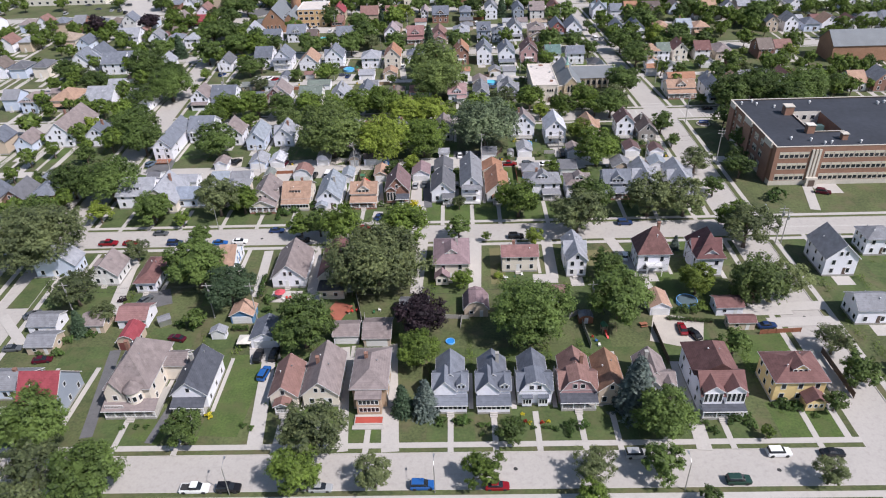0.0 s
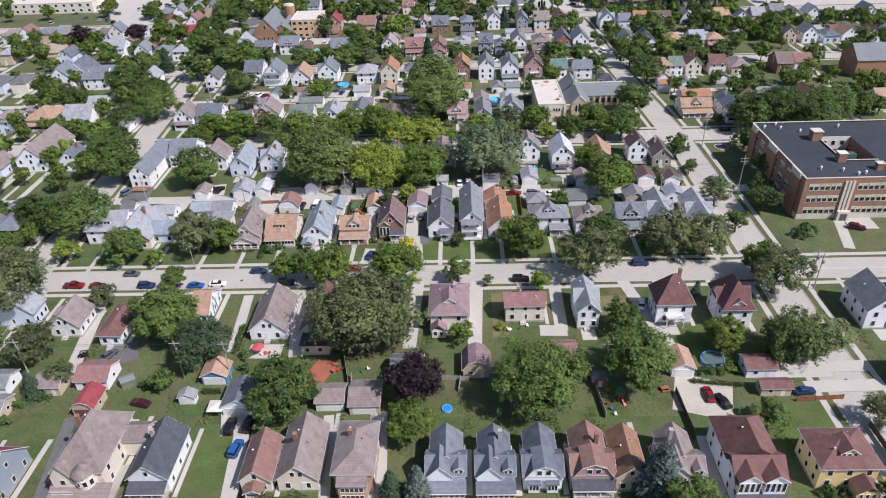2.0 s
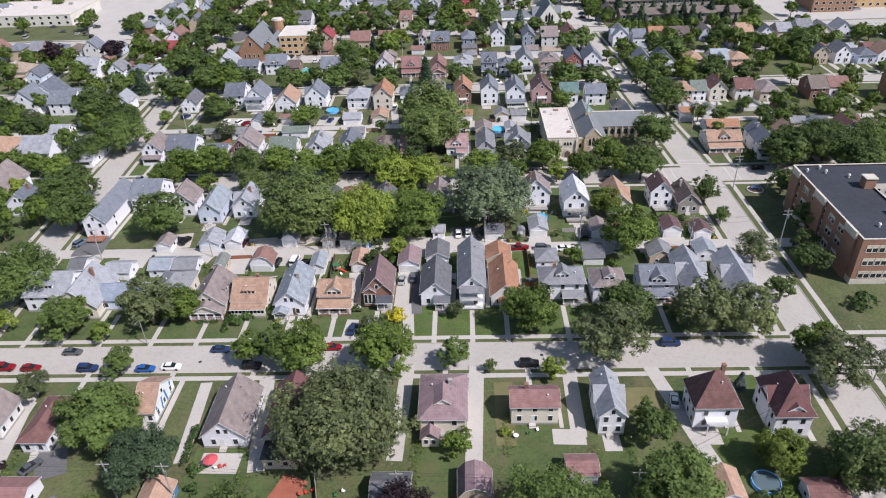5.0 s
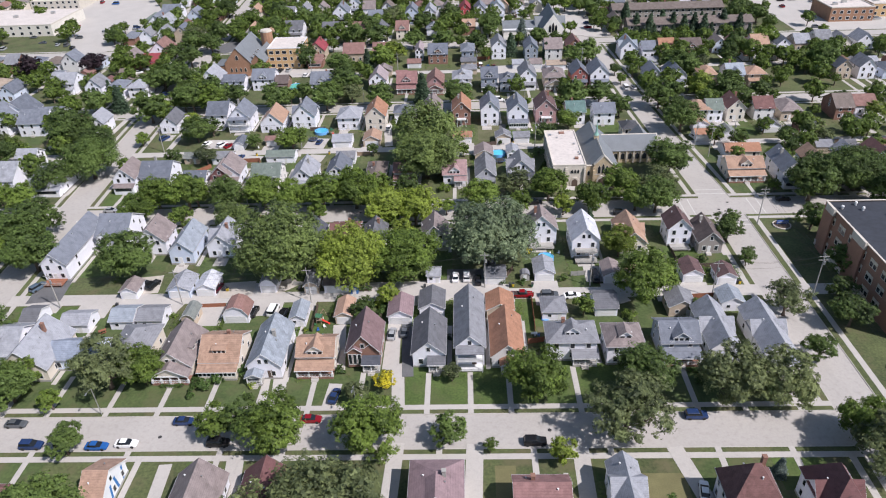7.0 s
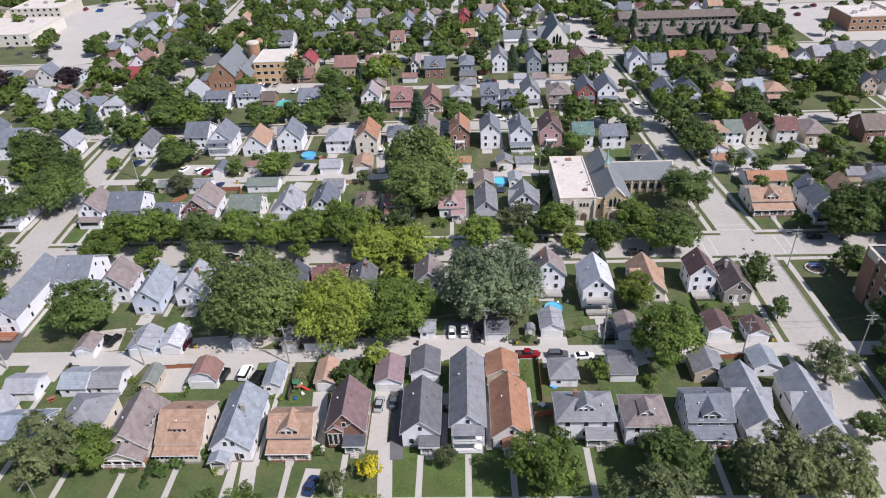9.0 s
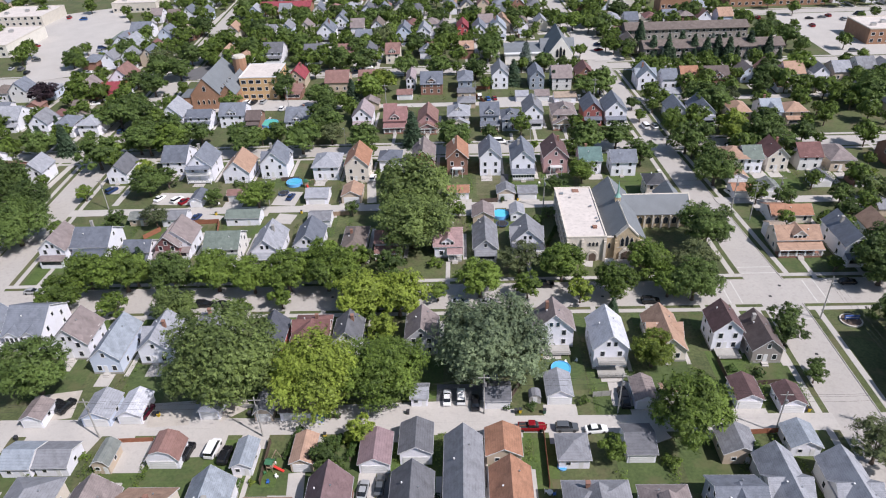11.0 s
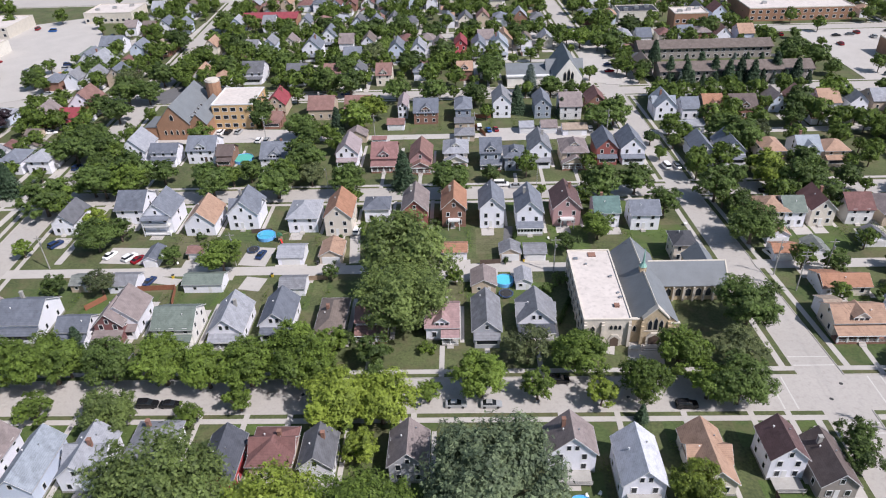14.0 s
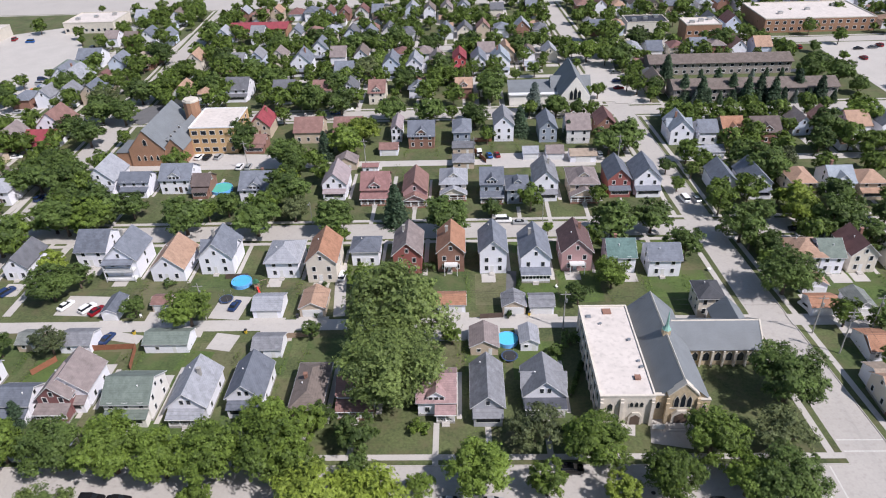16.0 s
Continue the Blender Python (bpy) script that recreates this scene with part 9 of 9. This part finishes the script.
def shed(x, y, turn, w, d, mat, label):
    g = thing("garden_shed", label, "shed", pose(x, y, 0, 0, 0, turn), "garden sheds")
    arch = [(-w / 2, 0), (w / 2, 0), (w / 2, 1.7), (w * 0.3, 2.25), (0, 2.45), (-w * 0.3, 2.25), (-w / 2, 1.7)]
    part("wall", Mesh().extrude(arch, -d / 2, d / 2), mat, g)
    part("roof", Mesh().extrude([(-w / 2 - 0.1, 1.62), (-w / 2 - 0.02, 1.7), (-w * 0.3, 2.27), (0, 2.47), (w * 0.3, 2.27), (w / 2 + 0.02, 1.7), (w / 2 + 0.1, 1.62), (w / 2 + 0.08, 1.75), (w * 0.31, 2.36), (0, 2.56), (-w * 0.31, 2.36), (-w / 2 - 0.08, 1.75)], -d / 2 - 0.1, d / 2 + 0.1), roof_mat("grey"), g)
    part("door", Mesh().box(-0.45, 0.45, -d / 2 - 0.05, -d / 2 - 0.004, 0.05, 1.8), TRIM, g)


bench(-45.4, 146.4, 10)
garden_chair(-45.9, 141.0, 30, "red")
garden_chair(-45.1, 141.4, 200, "red")
garden_chair(-46.8, 140.8, 120, "white")
patio_table(12.3, 148.1)
garden_chair(11.6, 149.3, 90, "white")
garden_chair(14.8, 149.0, 270, "green")
garden_chair(16.8, 149.8, 20, "white")
shed(-75.1, 131.6, -60, 2.2, 3.0, METAL, "small grey metal garden shed with arched roof")
garden_chair(-27.8, 134.9, 40, "red")
garden_chair(-26.7, 135.4, 300, "red")
patio_table(-28.7, 134.5, (0.4, 0.1, 0.06))
garden_chair(-22.2, 134.3, 0, "green")
garden_chair(-20.8, 135.2, 70, "white")
play_frame(34.4, 125.4, 15)
garden_chair(32.1, 121.9, 60, "blue")
garden_chair(31.4, 123.4, 160, "red")
garden_chair(32.5, 120.3, 10, "white")
shed(30.7, 129.9, 0, 3.4, 2.4, CEDAR, "red-stained wooden garden shed behind a tree")
pool(-2.7, 122.6, 1.0, (0.03, 0.22, 0.60), (0.1, 0.35, 0.75), 0.4)
patio_table(55.9, 150.7)
garden_chair(54.7, 150.2, 90, "white")
bench(103.8, 148.6, 0, GREYWOOD, "grey weathered garden bench by a house")
play_frame(-33.1, 208.6, 80)
garden_chair(-31.6, 206.7, 50, "white")
garden_chair(-33.0, 205.4, 0, "blue")
garden_chair(-32.7, 209.9, 220, "white")
garden_chair(-34.1, 207.6, 120, "green")
patio_table(19.8, 202.6)
garden_chair(19.1, 203.0, 90, "white")
garden_chair(20.6, 202.4, 270, "blue")
pool(22.8, 208.7, 0.8, (0.06, 0.30, 0.62), (0.1, 0.3, 0.7), 0.4)
garden_chair(-80.2, 237.3, 0, "blue")
garden_chair(-79.0, 237.0, 40, "blue")
garden_chair(-78.2, 237.5, 80, "white")
shed(19.2, 226.5, 0, 2.4, 2.2, GREYWOOD, "small grey wooden garden shed with metal roof")
shed(-26.0, 221.4, 0, 2.0, 1.6, material("blue tarpaulin", (0.03, 0.12, 0.32), 0.5), "low shed covered in blue tarpaulin")
garden_chair(27.3, 237.8, 20, "white")
garden_chair(29.7, 238.3, 320, "white")
play_frame(-48.8, 327.6, 30)
garden_chair(-75.5, 316.1, 30, "white")
patio_table(-11.2, 317.6)
garden_chair(30.1, 326.4, 30, "white")
patio_table(71.3, 333.2)
play_frame(-12.8, 262.9, 200)
hedge(-53.9, 151.4, -53.3, 141.3, 1.6, 1.6)
hedge(-56.9, 128.1, -52.8, 128.0, 0.9, 2.0)
hedge(-65.3, 186.4, -60.1, 186.5, 1.0, 0.9)
hedge(-57.5, 182.4, -58.2, 189.3, 1.2, 1.2)
hedge(-58.2, 189.3, -52.8, 188.9, 1.4, 1.3)
hedge(-18.1, 210.2, -17.1, 216.9, 1.6, 2.2)
hedge(-30.5, 210.7, -29.2, 218.6, 1.6, 1.8)
hedge(29.7, 201.1, 34.5, 201.0, 1.0, 1.0)
hedge(52.0, 189.7, 56.7, 188.9, 1.0, 1.0)
hedge(-32.6, 222.0, -21.5, 221.8, 1.2, 1.6)
hedge(47.6, 96.0, 50.3, 95.5, 1.2, 1.1)
hedge(55.7, 96.4, 58.7, 96.6, 1.2, 1.1)
hedge(64.7, 100.5, 70.5, 98.7, 1.3, 1.1)
hedge(-2.3, 97.0, 1.8, 96.9, 1.1, 1.0)
hedge(2.9, 95.8, 5.9, 95.8, 1.1, 1.0)
hedge(16.3, 95.2, 19.1, 94.9, 0.9, 0.8)
hedge(50.7, 129.8, 61.5, 128.2, 1.2, 1.2)
hedge(16.8, 313.6, 21.8, 333.0, 1.2, 1.8)
hedge(-30.7, 314.7, -30.9, 329.2, 1.2, 1.5)
hedge(28.2, 286.8, 32.2, 297.2, 1.2, 1.6)
hedge(39.1, 284.9, 44.6, 297.0, 1.0, 1.8)


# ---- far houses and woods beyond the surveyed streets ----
taken = [(o.location.x, o.location.y, o.get("category")) for o in scene.objects if o.parent is None and o.get("category") in ("house", "building", "church", "garage")]
rnd = random.Random(77)
keys_r = ["bluegrey", "grey", "lightgrey", "taupe", "redbrown", "tanorange", "slateblue", "maroon", "brown", "darkgrey"]
keys_w = ["white", "white", "cream", "white", "tan", "offwhite", "lightblue", "brick"]
AREAS = ((26, 55, 455, 475), (94, 162, 452, 505), (162, 230, 552, 598), (118, 145, 536, 560), (-300, -195, 430, 640), (-128, -90, 568, 590), (95, 120, 555, 580), (86, 178, 172, 256), (30, 74, 275, 313), (-120, -75, 400, 437), (176, 222, 318, 342), (-100, 60, 545, 552), (26, 75, 470, 500), (165, 330, 430, 535))


def clear(x, y, gap):
    return all(abs(x - a) > gap or abs(y - b) > 13 for a, b, _ in taken) and not any(a - 4 < x < b + 4 and c - 4 < y < d + 4 for a, b, c, d in AREAS)


FARPAVE = Mesh()


def far_paving(px, yy, face, half, pick):
    """A drive beside a far house, its front walk and a yard slab behind."""
    z = 0.031 + 0.008 * (len(FARPAVE.f) * 0.103 % 1)
    near_s = [b for a, b in STREETS if b < yy]
    near_n = [a for a, b in STREETS if a > yy]
    y0, y1 = ((near_s or [yy - 16])[-1] + 0.2, yy + 21) if face == "S" else (yy - 21, (near_n or [yy + 16])[0] - 0.2)
    side = px + half + 1.5
    FARPAVE.box(side - 1.1, side + 1.1, y0, y1, -0.05, z)
    FARPAVE.box(px - 0.6, px + 0.6, y0 if face == "S" else yy + 5, yy - 5 if face == "S" else y1, -0.05, z + 0.01)
    if pick.random() < 0.8:
        b0 = yy + 6.5 if face == "S" else yy - 12.5
        w = pick.uniform(3, 6)
        FARPAVE.box(px - w / 2, px + w / 2 + 1, b0, b0 + pick.uniform(4, 6), -0.05, z + 0.018)


pave_pick = random.Random(9)
for yy, face in ((105, "S"), (153, "N"), (197, "S"), (244, "N"), (288, "S"), (338, "N"), (381, "S"), (425, "N"), (472, "S"), (520, "N"), (563, "S"), (610, "N")):
    for x in [v * 10.3 - 322 for v in range(64)]:
        if in_cross_street(x, yy, 8.0) or (yy < 300 and -115 < x < 79) or abs(x) > 100 + 0.36 * (yy - 40):
            continue
        px, py = x + rnd.uniform(-0.8, 0.8), yy + rnd.uniform(-1.5, 1.5)
        if clear(px, py, 9.2) and rnd.random() < 0.93:
            house(round(px, 1), round(py, 1), rnd.uniform(6.6, 8.2), rnd.uniform(9, 12), rnd.choice((4.2, 5.0, 5.6)), rnd.choice(("gy", "gy", "gx", "hip")), rnd.choice(keys_r), rnd.choice(keys_w), face, rnd.choice(("", "", "gdormer", "")) if face == "S" else "", lean=True)
            taken.append((px, py, "house"))
            far_paving(px, yy, face, 3.9, pave_pick)
            if yy > 180 and rnd.random() < 0.75:
                gx_, gy_ = px + rnd.uniform(-2, 2), yy + (15.5 if face == "S" else -15.5)
                garage(round(gx_, 1), round(gy_, 1), rnd.uniform(4.4, 6.4), rnd.uniform(5.5, 6.5), 2.6, rnd.choice(("gy", "gx")), rnd.choice(keys_r), rnd.choice(keys_w), "N" if face == "S" else "S", lean=True)
for k in range(34):
    x, y = (rnd.uniform(-262, -170), rnd.uniform(452, 600)) if k < 22 else (rnd.uniform(172, 260), rnd.uniform(460, 534))
    if all(math.hypot(x - o.location.x, y - o.location.y) > 5 for o in scene.objects if o.parent is None and o.get("category") in ("vehicle", "tree", "house", "building")) and not in_cross_street(x, y, 3):
        car(round(x, 1), round(y, 1), rnd.choice((0, 90, 95, 180)), rnd.choice(("white", "silver", "black", "red", "blue", "grey")), rnd.choice(("sedan", "suv", "van")))
for yy in (197, 244, 288, 338, 381, 425, 472, 520, 563, 610):
    for x in [v * 10.6 - 326 for v in range(62)]:
        if abs(x) <= 98 + 0.36 * (yy - 40) or abs(x) > 72 + 0.62 * (yy - 40) or in_cross_street(x, yy, 8.0):
            continue
        px, py = x + rnd.uniform(-0.8, 0.8), yy + rnd.uniform(-2, 2)
        if clear(px, py, 9.2) and rnd.random() < 0.85:
            house(round(px, 1), round(py, 1), rnd.uniform(6.8, 8.4), rnd.uniform(9, 12), rnd.choice((4.2, 5.0, 5.6)), rnd.choice(("gy", "gy", "gx", "hip")), rnd.choice(keys_r), rnd.choice(keys_w), "N", "bare", lean=True)
            taken.append((px, py, "house"))
            far_paving(px, yy, "N", 4.0, pave_pick)
setting("far_drives", FARPAVE, CONCRETE, "pale concrete drives and walks between the far houses")
planted = [(o.location.x, o.location.y) for o in scene.objects if o.parent is None and o.get("category") == "tree"]
# the farther trees, past counting: one object
wood_v, wood_f = [], []
shapes = []
for me in CROWNS["wood"]:
    co = np.empty(len(me.vertices) * 3)
    me.vertices.foreach_get("co", co)
    shapes.append(co.reshape(-1, 3))
count = 0
for k in range(7000):
    x, y = rnd.uniform(-320, 330), rnd.uniform(95, 640)
    if abs(x) > 90 + (0.4 if y < 330 else 0.58) * (y - 40) or (y < 330 and -115 < x < 79) or (y < 440 and -118 < x < 79 and rnd.random() < 0.95):
        continue
    if (y < 330 and 84 < x < 130 and y < 270) or (x > 84 and y < 450 and rnd.random() < 0.3) or (x < -118 and y < 460 and rnd.random() < 0.45):
        continue
    if any(a - 1 < y < b + 1 for a, b in STREETS) or in_cross_street(x, y, 2.0):
        continue
    r = rnd.uniform(2.2, 5.2)
    if any(math.hypot(x - a, y - b) < r * 0.75 + 1.6 for a, b in planted) or any(abs(x - a) < 3.6 + r * 0.3 and abs(y - b) < 5.4 + r * 0.3 for a, b, _ in taken):
        continue
    if any(a - 2 < x < b + 2 and c - 2 < y < d + 2 for a, b, c, d in AREAS) and rnd.random() < (0.93 if x > 168 and y > 450 else 0.95 if x < -195 else 0.97):
        continue
    planted.append((x, y))
    if y < 330 and count < 25:
        tree(round(x, 1), round(y, 1), round(r, 1), rnd.choice("ddddgggsGy"))
        count += 1
        continue
    t = rnd.uniform(0, 6.28)
    c, s_ = math.cos(t), math.sin(t)
    p = shapes[k % 2] @ np.array(((c, s_, 0), (-s_, c, 0), (0, 0, 1))) * r * 1.08 + (x, y, 1.4 + 0.95 * r)
    wood_v.append(p)
wood = bpy.data.meshes.new("far_trees")
allv = np.concatenate(wood_v)
wood.from_pydata(allv.tolist(), [], np.arange(len(allv)).reshape(-1, 3).tolist())
fm = leaf_mat("g").copy()
fm.node_tree.nodes["Noise Texture.002"].inputs["Scale"].default_value = 5.0
wood.materials.append(fm)
tagged(new("far_trees", wood), "dark green leafy trees among the far houses", "trees", "", "stuff")
stems = Mesh()
for p in wood_v:
    cx, cy = p[:, 0].mean(), p[:, 1].mean()
    stems.tube([(cx, cy, -0.1), (cx, cy, p[:, 2].mean())], [0.28, 0.14], 5)
tagged(new("far_trunks", stems.data("far_trunks", BARK)), "brown trunks of the far leafy trees", "trees", "", "stuff")

# ---- low garden plants along walls and lot lines, past counting ----
rng = np.random.default_rng(5)
bush = np.empty(len(CROWNS["bush"][0].vertices) * 3)
CROWNS["bush"][0].vertices.foreach_get("co", bush)
bush = bush.reshape(-1, 3, 3)
spots = []
for ob in [o for o in scene.objects if o.parent is None and o.get("category") == "house" and o.location.y < 440]:
    ox, oy = ob.location.x, ob.location.y
    wall = next((c for c in ob.children if c.name.startswith("wall")), None)
    if wall is None:
        continue
    ys, xs = [v.co.y for v in wall.data.vertices], [v.co.x for v in wall.data.vertices]
    half, deep = max(xs), max(ys)
    for side in (-1, 1):
        for k in range(rng.integers(3, 9)):
            spots.append((ox + side * (half + rng.uniform(0.5, 1.0)), oy + rng.uniform(-deep, deep), rng.uniform(0.4, 1.05)))
        if rng.random() < 0.75:
            back = 1 if any(0 < oy - b < 30 for a, b in STREETS) else -1
            y0, n = oy + back * deep, rng.integers(5, 14)
            for k in range(n):
                spots.append((ox + side * (half + 0.9) + rng.normal() * 0.2, y0 + back * (0.8 + 1.2 * k), rng.uniform(0.45, 1.35)))
    for k in range(rng.integers(4, 9)):
        spots.append((ox + rng.uniform(-half, half), oy - deep - (0.7 if rng.random() < 0.4 else 3.3), rng.uniform(0.3, 0.6)))


def on_paving(x, y):
    for x0, y0, x1, y1, w in PAVED:
        L2 = (x1 - x0) ** 2 + (y1 - y0) ** 2
        t = max(0, min(1, ((x - x0) * (x1 - x0) + (y - y0) * (y1 - y0)) / L2)) if L2 else 0
        if math.hypot(x - x0 - t * (x1 - x0), y - y0 - t * (y1 - y0)) < w / 2 + 0.4:
            return True
    return any(a - 3 < y < b + 3 for a, b in STREETS) or in_cross_street(x, y, 3.2) or any(a < y < b for a, b in ((216, 223), (309, 315.5), (399.5, 406)))


cars_at = [(o.location.x, o.location.y) for o in scene.objects if o.parent is None and o.get("category") == "vehicle"]
boxes_at = []
for o in [o for o in scene.objects if o.parent is None and o.get("category") in ("house", "garage")]:
    wl = next((c for c in o.children if c.name.startswith("wall")), None)
    if wl:
        boxes_at.append((o.location.x, o.location.y, max(v.co.x for v in wl.data.vertices) + 0.25, max(v.co.y for v in wl.data.vertices) + 0.25))
plants = []
for x, y, r in spots:
    if on_paving(x, y) or any(math.hypot(x - a, y - b) < 2.8 for a, b in cars_at) or any(abs(x - a) < c and abs(y - b) < d for a, b, c, d in boxes_at):
        continue
    q = bush[rng.choice(len(bush), 50 if y < 230 else 22, replace=False)].reshape(-1, 3)
    t = rng.uniform(0, 6.28)
    q = q @ np.array(((math.cos(t), math.sin(t), 0), (-math.sin(t), math.cos(t), 0), (0, 0, 1)))
    plants.append(q * np.array((r * 1.25, r * 1.25, r * 1.0)) + (x, y, 0.5 * r))
allv = np.concatenate(plants)
me = bpy.data.meshes.new("garden_plants")
me.from_pydata(allv.tolist(), [], np.arange(len(allv)).reshape(-1, 3).tolist())
gm = leaf_mat("g").copy()
gm.node_tree.nodes["Noise Texture.002"].inputs["Scale"].default_value = 7.0
me.materials.append(gm)
tagged(new("garden_plants", me), "low green garden plants along walls and lot lines", "plants", "", "stuff")
